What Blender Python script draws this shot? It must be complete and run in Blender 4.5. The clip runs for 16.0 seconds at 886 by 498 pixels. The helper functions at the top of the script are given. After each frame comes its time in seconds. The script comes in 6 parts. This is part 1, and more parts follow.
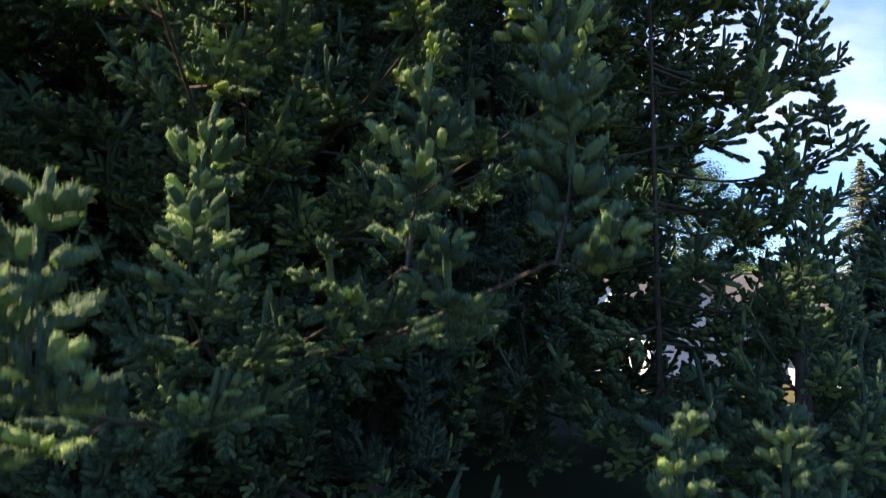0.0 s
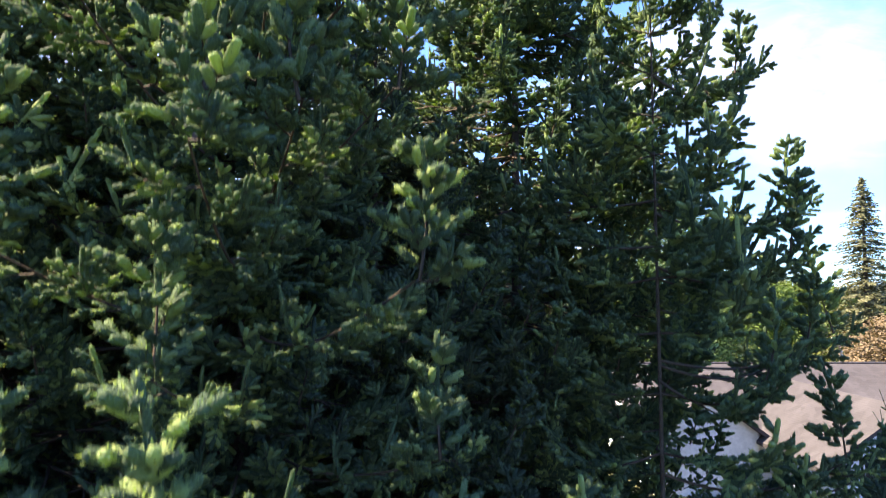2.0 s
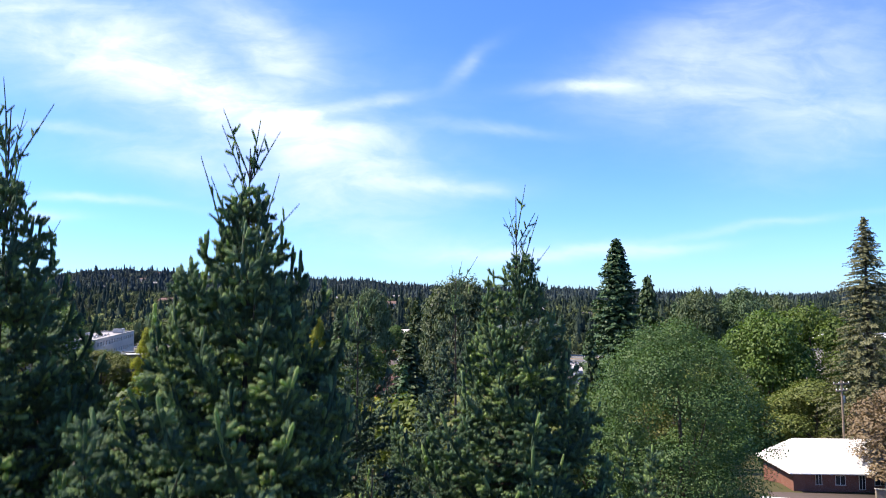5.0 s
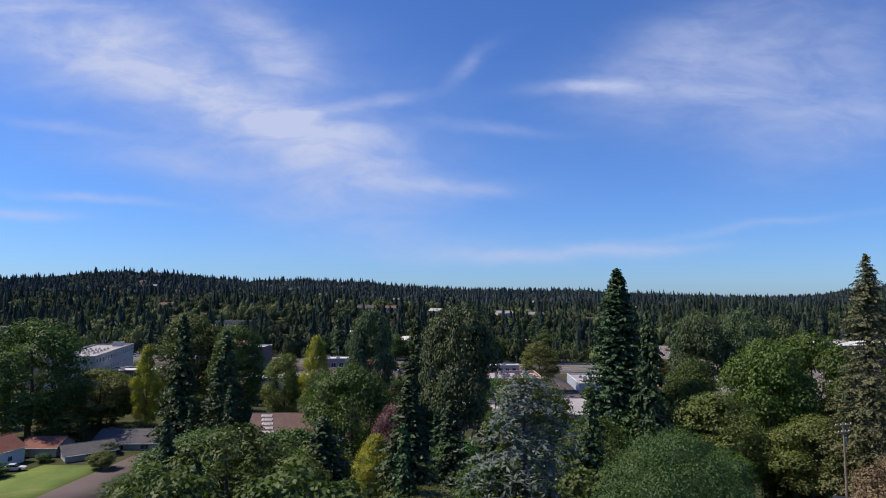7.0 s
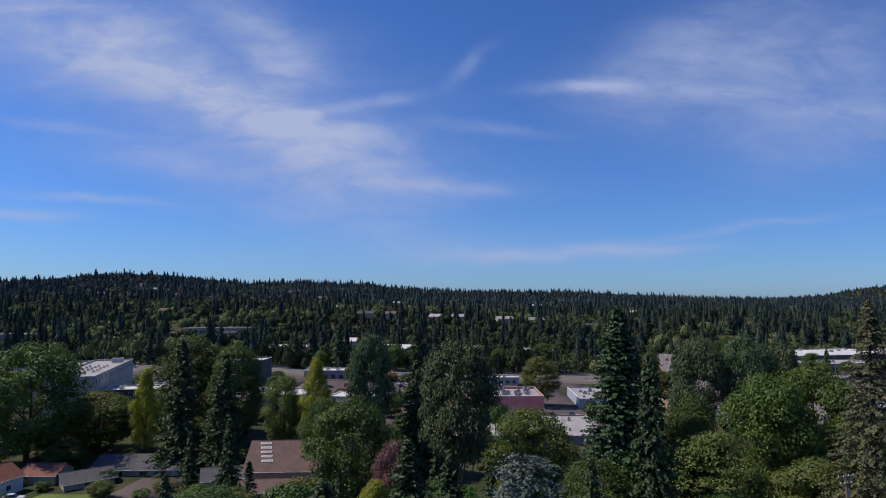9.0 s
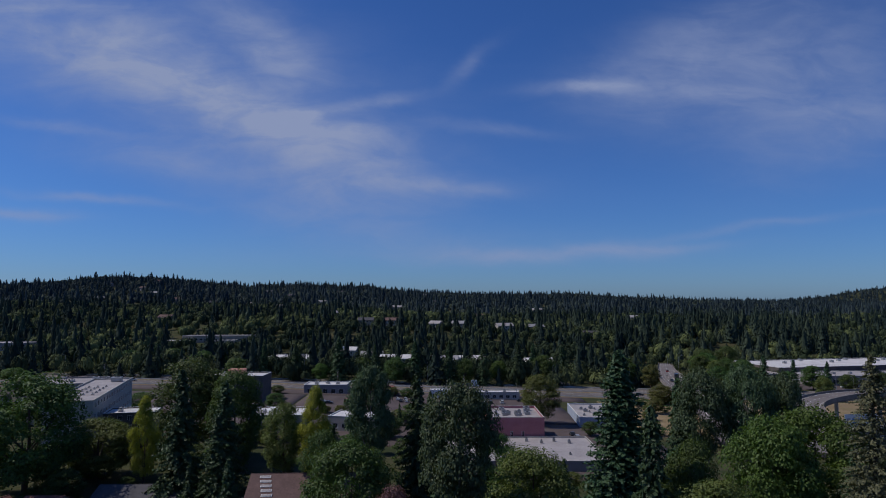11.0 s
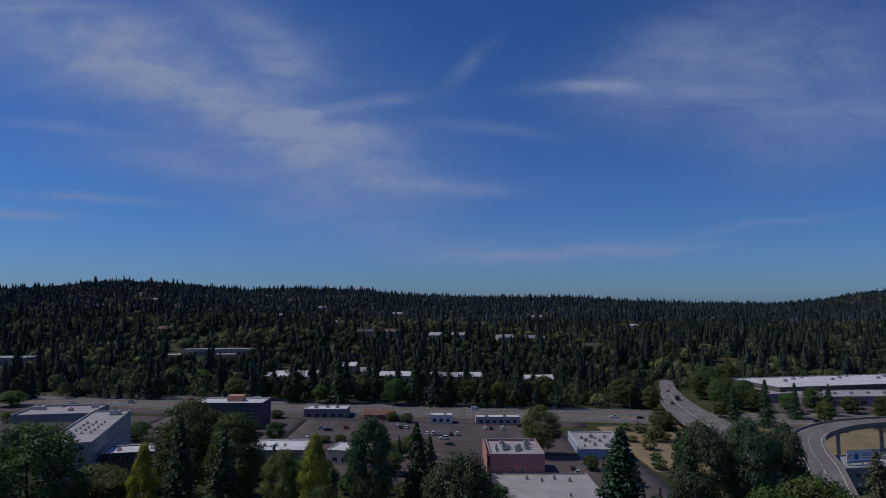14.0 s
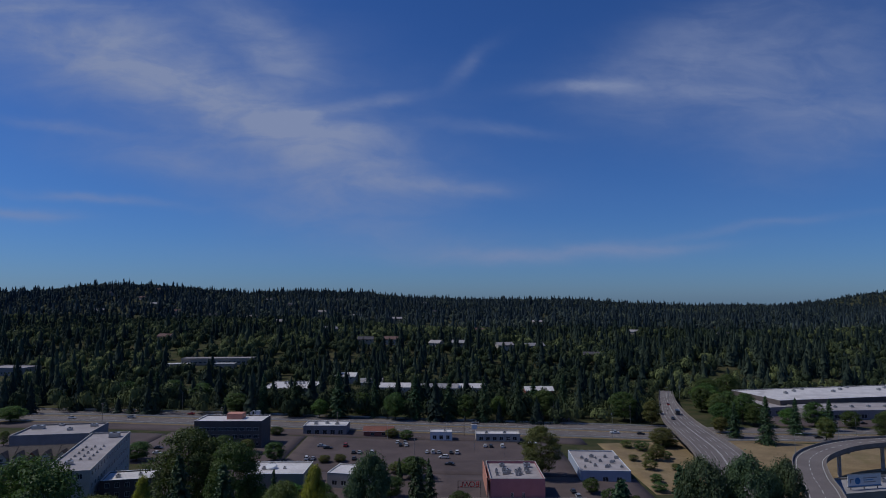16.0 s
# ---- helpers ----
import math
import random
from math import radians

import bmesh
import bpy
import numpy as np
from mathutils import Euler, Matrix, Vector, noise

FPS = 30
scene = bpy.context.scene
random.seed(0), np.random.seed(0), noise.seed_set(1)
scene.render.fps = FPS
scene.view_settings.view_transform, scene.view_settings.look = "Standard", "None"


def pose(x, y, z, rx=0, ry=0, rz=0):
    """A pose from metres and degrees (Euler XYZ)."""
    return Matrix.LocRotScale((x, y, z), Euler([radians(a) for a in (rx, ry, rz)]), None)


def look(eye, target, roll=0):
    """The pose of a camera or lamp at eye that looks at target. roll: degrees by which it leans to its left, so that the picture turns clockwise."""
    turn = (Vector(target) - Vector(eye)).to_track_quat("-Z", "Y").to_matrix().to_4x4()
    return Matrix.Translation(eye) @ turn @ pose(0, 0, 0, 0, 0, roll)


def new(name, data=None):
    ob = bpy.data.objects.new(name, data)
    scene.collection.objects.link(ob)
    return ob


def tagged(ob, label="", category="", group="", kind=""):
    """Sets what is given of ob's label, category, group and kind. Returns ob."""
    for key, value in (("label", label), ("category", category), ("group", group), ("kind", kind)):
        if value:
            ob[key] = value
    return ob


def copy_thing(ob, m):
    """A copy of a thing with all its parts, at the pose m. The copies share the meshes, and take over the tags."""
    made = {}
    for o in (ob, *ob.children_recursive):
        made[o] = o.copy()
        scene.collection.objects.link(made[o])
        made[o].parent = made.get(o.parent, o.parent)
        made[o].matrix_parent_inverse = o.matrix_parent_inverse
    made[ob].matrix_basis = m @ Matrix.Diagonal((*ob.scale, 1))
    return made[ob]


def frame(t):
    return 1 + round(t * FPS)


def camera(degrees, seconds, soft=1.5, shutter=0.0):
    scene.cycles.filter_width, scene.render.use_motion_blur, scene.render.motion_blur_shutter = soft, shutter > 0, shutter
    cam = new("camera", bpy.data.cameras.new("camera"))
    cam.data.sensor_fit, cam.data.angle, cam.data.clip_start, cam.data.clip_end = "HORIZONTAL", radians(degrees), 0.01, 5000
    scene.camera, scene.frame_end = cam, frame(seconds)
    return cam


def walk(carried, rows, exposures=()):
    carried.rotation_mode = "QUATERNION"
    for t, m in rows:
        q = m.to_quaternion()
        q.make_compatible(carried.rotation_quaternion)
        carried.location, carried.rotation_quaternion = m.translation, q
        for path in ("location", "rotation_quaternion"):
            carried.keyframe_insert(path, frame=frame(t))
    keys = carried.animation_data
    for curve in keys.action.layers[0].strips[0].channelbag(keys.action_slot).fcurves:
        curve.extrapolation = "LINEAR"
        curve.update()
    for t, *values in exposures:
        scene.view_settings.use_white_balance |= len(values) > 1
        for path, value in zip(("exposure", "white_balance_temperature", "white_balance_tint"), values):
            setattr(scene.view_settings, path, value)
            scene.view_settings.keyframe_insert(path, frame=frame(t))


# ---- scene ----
# ---- camera: a drone that rises straight up, looking level with a slight upward pitch ----
LENS = 70.0
PITCH = 4.54
EYE0 = 16.03
SPEED = [(0.0, 1.16), (1.0, 1.39), (2.0, 1.54), (3.0, 1.77), (4.0, 2.13), (5.0, 2.41), (6.0, 2.70), (7.5, 3.17), (8.5, 3.45), (9.2, 3.65), (10.5, 4.15), (11.5, 4.40), (12.5, 4.55), (14.5, 4.55), (16.0, 4.5)]


def rise(t):
    """Height of the camera, from its climbing speed."""
    z, dt = EYE0, 0.05
    for k in range(int(round(t / dt))):
        z += dt * float(np.interp((k + 0.5) * dt, [a for a, b in SPEED], [b for a, b in SPEED]))
    return z


cam = camera(LENS, 16.0, soft=1.0, shutter=0.3)
ROWS = [(k * 0.5, pose(0, 0, rise(k * 0.5), 90 + PITCH, 0, 0)) for k in range(33)]
EXPOSURES = [(0.0, 1.65, 7600, 10), (0.8, 1.95, 7600, 10), (1.5, 2.3, 7600, 10), (2.5, 2.02, 7600, 10), (3.5, 2.12, 7200, 8), (4.0, 1.92, 7000, 7), (4.5, 1.62, 6800, 8), (5.2, 0.82, 6300, 10), (6.5, 0.15, 6380, 10), (7.5, -0.05, 6250, 10), (9.0, -0.3, 6050, 10), (11.0, -0.92, 5700, 10), (16.0, -1.2, 5550, 10)]
walk(cam, ROWS, EXPOSURES)

# ---- sky, sun ----
SUN_DIR = Vector((-0.74, 0.08, 1.0)).normalized()
world = bpy.data.worlds.new("sky")
scene.world = world
world.use_nodes = True


class Nodes:
    """Short forms to add and link the nodes of a tree."""

    def __init__(self, tree):
        self.tree = tree
        tree.nodes.clear()

    def add(self, kind):
        return self.tree.nodes.new(kind)

    def put(self, socket, value):
        if isinstance(value, bpy.types.NodeSocket):
            self.tree.links.new(value, socket)
        elif value is not None:
            socket.default_value = value

    def math(self, op, a, b=None, c=None, clamp=False):
        n = self.add("ShaderNodeMath")
        n.operation, n.use_clamp = op, clamp
        for i, v in enumerate((a, b, c)):
            self.put(n.inputs[i], v)
        return n.outputs[0]

    def mix(self, fac, a, b, blend="MIX"):
        n = self.add("ShaderNodeMix")
        n.data_type, n.blend_type = "RGBA", blend
        self.put(n.inputs[0], fac), self.put(n.inputs[6], a), self.put(n.inputs[7], b)
        return n.outputs[2]

    def noise(self, vec, scale, detail=4.0, rough=0.55, dist=0.0):
        n = self.add("ShaderNodeTexNoise")
        self.put(n.inputs["Vector"], vec)
        n.inputs["Scale"].default_value, n.inputs["Detail"].default_value = scale, detail
        n.inputs["Roughness"].default_value, n.inputs["Distortion"].default_value = rough, dist
        return n.outputs["Fac"]

    def ramp(self, fac, lo, hi, to_lo=0.0, to_hi=1.0):
        n = self.add("ShaderNodeMapRange")
        n.interpolation_type = "SMOOTHSTEP"
        for i, v in enumerate((fac, lo, hi, to_lo, to_hi)):
            self.put(n.inputs[i], v)
        return n.outputs[0]

    def combine(self, x, y, z):
        n = self.add("ShaderNodeCombineXYZ")
        for i, v in enumerate((x, y, z)):
            self.put(n.inputs[i], v)
        return n.outputs[0]


# thin cirrus: streaks (azimuth tangent, height tangent, half length, half width, tilt, amount)
CIRRUS = [(-0.58, 0.43, 0.40, 0.10, -14, 0.62), (-0.47, 0.355, 0.26, 0.055, -24, 0.55), (-0.29, 0.435, 0.12, 0.04, -44, 0.62),
          (-0.22, 0.262, 0.16, 0.035, -5, 0.80), (-0.31, 0.325, 0.20, 0.035, -22, 0.36), (-0.17, 0.302, 0.10, 0.011, 12, 0.66),
          (-0.14, 0.20, 0.18, 0.034, -6, 0.60), (-0.19, 0.145, 0.18, 0.045, -8, 0.42), (0.01, 0.178, 0.075, 0.011, -3, 0.62),
          (0.07, 0.275, 0.10, 0.010, -6, 0.34), (0.23, 0.342, 0.085, 0.012, 3, 0.72), (0.38, 0.35, 0.16, 0.05, 6, 0.34),
          (0.54, 0.375, 0.22, 0.10, 14, 0.46), (0.66, 0.29, 0.17, 0.075, 22, 0.36), (0.44, 0.44, 0.16, 0.05, 24, 0.25), (0.05, 0.385, 0.05, 0.014, 40, 0.30),
          (-0.68, 0.137, 0.075, 0.010, -4, 0.72), (-0.55, 0.160, 0.12, 0.007, -5, 0.46), (0.14, 0.070, 0.20, 0.013, 2, 0.64), (0.28, 0.080, 0.14, 0.008, 2, 0.30),
          (0.50, 0.115, 0.22, 0.007, 6, 0.26), (-0.05, 0.085, 0.26, 0.022, 2, 0.20), (-0.60, 0.275, 0.10, 0.010, -8, 0.34), (-0.44, 0.225, 0.16, 0.028, -5, 0.34)]
w = Nodes(world.node_tree)
sky = w.add("ShaderNodeTexSky")
sky.sky_type, sky.sun_disc = "NISHITA", False
sky.sun_elevation = math.asin(SUN_DIR.z)
sky.sun_rotation = math.atan2(SUN_DIR.x, SUN_DIR.y)
sky.altitude, sky.air_density, sky.dust_density, sky.ozone_density = 100.0, 1.0, 0.35, 4.0
coord = w.add("ShaderNodeTexCoord").outputs["Generated"]
sep = w.add("ShaderNodeSeparateXYZ")
w.put(sep.inputs[0], coord)
ahead = w.math("MAXIMUM", w.math("ABSOLUTE", sep.outputs[1]), 0.05)
u0, v0 = w.math("DIVIDE", sep.outputs[0], ahead), w.math("DIVIDE", sep.outputs[2], ahead)
flat = w.combine(u0, w.math("MULTIPLY", v0, 1.6), 0.0)
u = w.math("ADD", u0, w.math("MULTIPLY", w.math("SUBTRACT", w.noise(flat, 4.5, 4.0, 0.55), 0.5), 0.10))
v = w.math("ADD", v0, w.math("MULTIPLY", w.math("SUBTRACT", w.noise(w.combine(u0, w.math("MULTIPLY", v0, 1.6), 5.0), 5.5, 4.0, 0.55), 0.5), 0.042))
total = None
for cu, cv, su, sv, tilt, amount in CIRRUS:
    c, s = math.cos(radians(tilt)), math.sin(radians(tilt))
    du, dv = w.math("SUBTRACT", u, cu), w.math("SUBTRACT", v, cv)
    along = w.math("ADD", w.math("MULTIPLY", du, c / su), w.math("MULTIPLY", dv, s / su))
    across = w.math("ADD", w.math("MULTIPLY", du, -s / sv), w.math("MULTIPLY", dv, c / sv))
    d2 = w.math("ADD", w.math("MULTIPLY", along, along), w.math("MULTIPLY", across, across))
    blob = w.math("MULTIPLY", w.math("POWER", 2.71828, w.math("MULTIPLY", d2, -1.0)), amount)
    total = blob if total is None else w.math("ADD", total, blob)
fibre = w.noise(w.combine(w.math("ADD", w.math("MULTIPLY", u, 2.2), w.math("MULTIPLY", v, 1.0)), w.math("MULTIPLY", v, 7.0), 0.0), 2.6, 7.0, 0.58, 0.5)
puffs = w.noise(w.combine(u, w.math("MULTIPLY", v, 1.8), 3.0), 7.0, 6.0, 0.6, 0.3)
wisp = w.math("MULTIPLY", w.ramp(fibre, 0.28, 0.70, 0.55, 1.15), w.ramp(puffs, 0.25, 0.7, 0.65, 1.12))
cover = w.math("MULTIPLY", w.math("MULTIPLY", total, wisp), w.ramp(sep.outputs[2], 0.0, 0.06), clamp=True)
SKY_STRENGTH = 0.095
tone = w.mix(1.0, sky.outputs[0], (0.61, 0.89, 1.41, 1.0), "MULTIPLY")
sky_bg = w.add("ShaderNodeBackground")
w.put(sky_bg.inputs[0], w.mix(cover, tone, (5.3, 5.9, 8.2, 1.0)))
sky_bg.inputs[1].default_value = SKY_STRENGTH
out = w.add("ShaderNodeOutputWorld")
w.put(out.inputs[0], sky_bg.outputs[0])

sun_data = bpy.data.lights.new("sun", "SUN")
sun_data.energy, sun_data.angle, sun_data.color = 5.6, radians(0.53), (1.0, 0.875, 0.69)
sun = new("sun", sun_data)
sun.matrix_world = look(SUN_DIR * 100, (0, 0, 0))

# ---- materials ----
def material(name, build):
    m = bpy.data.materials.new(name)
    m.use_nodes = True
    build(Nodes(m.node_tree))
    return m


def surface(n, colour, rough=0.8, metal=0.0, bump=None, bump_size=0.02, spec=0.4):
    """Closes a material: a principled surface with relief."""
    p = n.add("ShaderNodeBsdfPrincipled")
    n.put(p.inputs["Base Color"], colour), n.put(p.inputs["Roughness"], rough), n.put(p.inputs["Metallic"], metal)
    p.inputs["Specular IOR Level"].default_value = spec
    if bump is not None:
        b = n.add("ShaderNodeBump")
        b.inputs["Strength"].default_value, b.inputs["Distance"].default_value = 0.7, bump_size
        n.put(b.inputs["Height"], bump), n.put(p.inputs["Normal"], b.outputs[0])
    o = n.add("ShaderNodeOutputMaterial")
    n.put(o.inputs[0], p.outputs[0])
    return p


def rgb(c):
    return (c[0], c[1], c[2], 1.0)


def mottled(name, a, b, scale=1.0, fine=12.0, rough=0.85, bump_size=0.01, metal=0.0, stain=None, spec=0.3):
    """Paint, stone, asphalt, metal: two tones in broad stains and fine grain, in metres."""
    def build(n):
        at = n.add("ShaderNodeTexCoord").outputs["Object"]
        broad, grain = n.noise(at, scale, 5.0, 0.6), n.noise(at, fine, 4.0, 0.6)
        mixed = n.mix(n.ramp(broad, 0.3, 0.7), rgb(a), rgb(b))
        mixed = n.mix(n.ramp(grain, 0.25, 0.75, 0.0, 0.45), mixed, rgb([0.55 * c for c in a]))
        if stain:
            mixed = n.mix(n.ramp(n.noise(at, scale * 0.35, 6.0, 0.65, 1.0), 0.52, 0.66, 0.0, 0.75), mixed, rgb(stain))
        surface(n, mixed, rough, metal, grain, bump_size, spec)
    return material(name, build)


def foliage(name, dark, light, tip=None, through_light=0.3, rough=0.55, by_object=0.35):
    """Leaves and needles: tone differs leaf by leaf and tree by tree; some light comes through."""
    def build(n):
        geo = n.add("ShaderNodeNewGeometry").outputs["Random Per Island"]
        at = n.add("ShaderNodeTexCoord").outputs["Object"]
        each = n.add("ShaderNodeObjectInfo").outputs["Random"]
        fac = n.math("ADD", n.math("MULTIPLY", geo, 0.32), n.math("MULTIPLY", n.noise(at, 0.45, 3.0), 0.8))
        col = n.mix(n.ramp(fac, 0.25, 0.85), rgb(dark), rgb(light))
        if tip:
            col = n.mix(n.ramp(geo, 0.80, 0.98), col, rgb(tip))
        hsv = n.add("ShaderNodeHueSaturation")
        n.put(hsv.inputs["Hue"], n.math("ADD", 0.5, n.math("MULTIPLY", n.math("SUBTRACT", each, 0.5), 0.05)))
        n.put(hsv.inputs["Value"], n.math("ADD", 1.0, n.math("MULTIPLY", n.math("SUBTRACT", each, 0.5), by_object)))
        n.put(hsv.inputs["Color"], col)
        p = n.add("ShaderNodeBsdfPrincipled")
        n.put(p.inputs["Base Color"], hsv.outputs[0])
        p.inputs["Roughness"].default_value, p.inputs["Specular IOR Level"].default_value = rough, 0.25
        t = n.add("ShaderNodeBsdfTranslucent")
        n.put(t.inputs[0], n.mix(1.0, hsv.outputs[0], (1.0, 1.1, 0.55, 1.0), "MULTIPLY"))
        m = n.add("ShaderNodeMixShader")
        m.inputs[0].default_value = through_light
        n.put(m.inputs[1], p.outputs[0]), n.put(m.inputs[2], t.outputs[0])
        o = n.add("ShaderNodeOutputMaterial")
        n.put(o.inputs[0], m.outputs[0])
    return material(name, build)


def needled(name, dark, light, tip, through_light=0.25):
    """Close needles on shoots: fine bristly relief and tone, paler towards some shoots."""
    def build(n):
        geo = n.add("ShaderNodeNewGeometry").outputs["Random Per Island"]
        at = n.add("ShaderNodeTexCoord").outputs["Object"]
        each = n.add("ShaderNodeObjectInfo").outputs["Random"]
        bristle = n.noise(at, 75.0, 2.0, 0.6)
        fac = n.math("ADD", n.math("MULTIPLY", geo, 0.45), n.math("MULTIPLY", bristle, 0.75))
        col = n.mix(n.ramp(fac, 0.3, 0.95), rgb(dark), rgb(light))
        col = n.mix(n.ramp(n.math("ADD", n.math("MULTIPLY", geo, 0.7), n.math("MULTIPLY", each, 0.4)), 0.62, 0.95, 0.0, 0.8), col, rgb(tip))
        p = n.add("ShaderNodeBsdfPrincipled")
        n.put(p.inputs["Base Color"], col)
        p.inputs["Roughness"].default_value, p.inputs["Specular IOR Level"].default_value = 0.6, 0.25
        b = n.add("ShaderNodeBump")
        b.inputs["Strength"].default_value, b.inputs["Distance"].default_value = 1.0, 0.03
        n.put(b.inputs["Height"], bristle), n.put(p.inputs["Normal"], b.outputs[0])
        t = n.add("ShaderNodeBsdfTranslucent")
        n.put(t.inputs[0], n.mix(1.0, col, (1.0, 1.1, 0.55, 1.0), "MULTIPLY"))
        m = n.add("ShaderNodeMixShader")
        m.inputs[0].default_value = through_light
        n.put(m.inputs[1], p.outputs[0]), n.put(m.inputs[2], t.outputs[0])
        o = n.add("ShaderNodeOutputMaterial")
        n.put(o.inputs[0], m.outputs[0])
    return material(name, build)


def woods(name, dark, light):
    """Far woods: each tree has its own tone, stored with its faces."""
    def build(n):
        stored = n.add("ShaderNodeAttribute")
        stored.attribute_name = "tone"
        tint = stored.outputs["Fac"]
        geo = n.add("ShaderNodeNewGeometry").outputs["Random Per Island"]
        fac = n.math("ADD", n.math("MULTIPLY", tint, 0.92), n.math("MULTIPLY", geo, 0.1))
        surface(n, n.mix(n.ramp(fac, 0.1, 1.0), rgb(dark), rgb(light)), 0.75, spec=0.1)
    return material(name, build)


def glass_pane(name):
    def build(n):
        at = n.add("ShaderNodeTexCoord").outputs["Object"]
        surface(n, n.mix(n.noise(at, 0.7), (0.012, 0.016, 0.02, 1), (0.05, 0.06, 0.065, 1)), 0.08, 0.0, spec=0.28)
    return material(name, build)


def shingles(name, a, b, course=0.16):
    """Roof shingles: courses with broken joints, weathered in patches."""
    def build(n):
        at = n.add("ShaderNodeTexCoord").outputs["Object"]
        s = n.add("ShaderNodeSeparateXYZ")
        n.put(s.inputs[0], at)
        step = n.math("FRACT", n.math("DIVIDE", s.outputs[2], course * 0.4))
        patch = n.noise(at, 0.5, 5.0, 0.6)
        tabs = n.add("ShaderNodeTexVoronoi")
        n.put(tabs.inputs["Vector"], at)
        tabs.inputs["Scale"].default_value = 3.2
        col = n.mix(n.ramp(patch, 0.3, 0.7), rgb(a), rgb(b))
        col = n.mix(0.28, col, n.mix(tabs.outputs["Color"], rgb([c * 0.6 for c in a]), rgb([min(1, c * 1.3) for c in b])))
        col = n.mix(n.ramp(step, 0.0, 0.18, 0.45, 0.0), col, rgb([c * 0.45 for c in a]))
        surface(n, col, 0.9, 0.0, n.math("ADD", step, n.noise(at, 20.0)), 0.012, 0.2)
    return material(name, build)


def siding(name, a, b, board=0.18):
    """Lapped boards."""
    def build(n):
        at = n.add("ShaderNodeTexCoord").outputs["Object"]
        s = n.add("ShaderNodeSeparateXYZ")
        n.put(s.inputs[0], at)
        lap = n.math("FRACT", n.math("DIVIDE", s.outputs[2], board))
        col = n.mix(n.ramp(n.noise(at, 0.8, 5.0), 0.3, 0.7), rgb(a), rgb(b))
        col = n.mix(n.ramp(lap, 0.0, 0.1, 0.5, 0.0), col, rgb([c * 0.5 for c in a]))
        surface(n, col, 0.65, 0.0, lap, 0.015, 0.3)
    return material(name, build)


def brickwork(name, a, b, mortar):
    def build(n):
        at = n.add("ShaderNodeTexCoord").outputs["Object"]
        s = n.add("ShaderNodeSeparateXYZ")
        n.put(s.inputs[0], at)
        t = n.add("ShaderNodeTexBrick")
        n.put(t.inputs["Vector"], n.combine(n.math("ADD", s.outputs[0], s.outputs[1]), s.outputs[2], 0.0))
        t.inputs["Scale"].default_value = 4.4
        t.inputs["Mortar Size"].default_value = 0.012
        for key, c in (("Color1", a), ("Color2", b), ("Mortar", mortar)):
            t.inputs[key].default_value = rgb(c)
        surface(n, n.mix(n.ramp(n.noise(at, 1.2), 0.3, 0.7, 0.0, 0.4), t.outputs["Color"], rgb([c * 0.6 for c in a])), 0.85, 0.0, t.outputs["Fac"], -0.01)
    return material(name, build)


M_BARK = mottled("bark", (0.06, 0.046, 0.036), (0.11, 0.085, 0.068), 3.0, 25.0, 0.95, 0.03)
M_TWIG = mottled("twig", (0.055, 0.042, 0.032), (0.10, 0.075, 0.055), 6.0, 40.0, 0.9, 0.004)
M_PALEBARK = mottled("pale_bark", (0.30, 0.27, 0.23), (0.20, 0.18, 0.15), 2.0, 18.0, 0.9, 0.02)
M_FIR = needled("fir_needles", (0.064, 0.120, 0.080), (0.21, 0.315, 0.165), (0.46, 0.58, 0.23), 0.42)
M_FIRDARK = needled("dark_fir_needles", (0.046, 0.082, 0.062), (0.115, 0.18, 0.115), (0.18, 0.26, 0.125), 0.28)
M_CONIFER = foliage("conifer_needles", (0.024, 0.049, 0.022), (0.061, 0.105, 0.041), None, 0.12)
M_PINE = foliage("pine_needles", (0.055, 0.057, 0.028), (0.120, 0.110, 0.056), None, 0.12)
M_SEQUOIA = foliage("sequoia_needles", (0.024, 0.056, 0.026), (0.054, 0.098, 0.040), None, 0.1)
M_LEAF = foliage("green_leaves", (0.036, 0.066, 0.018), (0.098, 0.146, 0.036), None, 0.3)
M_LIME = foliage("bright_green_leaves", (0.050, 0.100, 0.020), (0.120, 0.200, 0.045), None, 0.35)
M_FEATHER = foliage("feathery_leaves", (0.036, 0.074, 0.022), (0.082, 0.135, 0.042), None, 0.3)
M_OLIVE = foliage("olive_leaves", (0.074, 0.095, 0.024), (0.162, 0.169, 0.047), None, 0.3)
M_YELLOW = foliage("yellow_leaves", (0.162, 0.162, 0.022), (0.324, 0.284, 0.041), None, 0.35)
M_SILVER = foliage("grey_green_leaves", (0.040, 0.066, 0.030), (0.102, 0.142, 0.066), None, 0.2)
M_BLUE = foliage("blue_grey_needles", (0.055, 0.074, 0.064), (0.12, 0.145, 0.125), None, 0.1)
M_RUST = foliage("rusty_leaves", (0.10, 0.072, 0.042), (0.19, 0.135, 0.08), None, 0.15)
M_PLUM = foliage("plum_leaves", (0.121, 0.061, 0.068), (0.230, 0.121, 0.121), None, 0.2)
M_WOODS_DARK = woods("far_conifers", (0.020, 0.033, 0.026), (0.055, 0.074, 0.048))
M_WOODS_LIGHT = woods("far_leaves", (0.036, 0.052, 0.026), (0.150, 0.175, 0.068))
# distant haze painted into the base colour: bluer, paler tones for the far woods
M_HAZED_FIRS = woods("hazed_hill_firs", (0.028, 0.043, 0.048), (0.062, 0.081, 0.080))
M_HAZED_LEAVES = woods("hazed_hill_leaves", (0.040, 0.056, 0.052), (0.104, 0.126, 0.088))
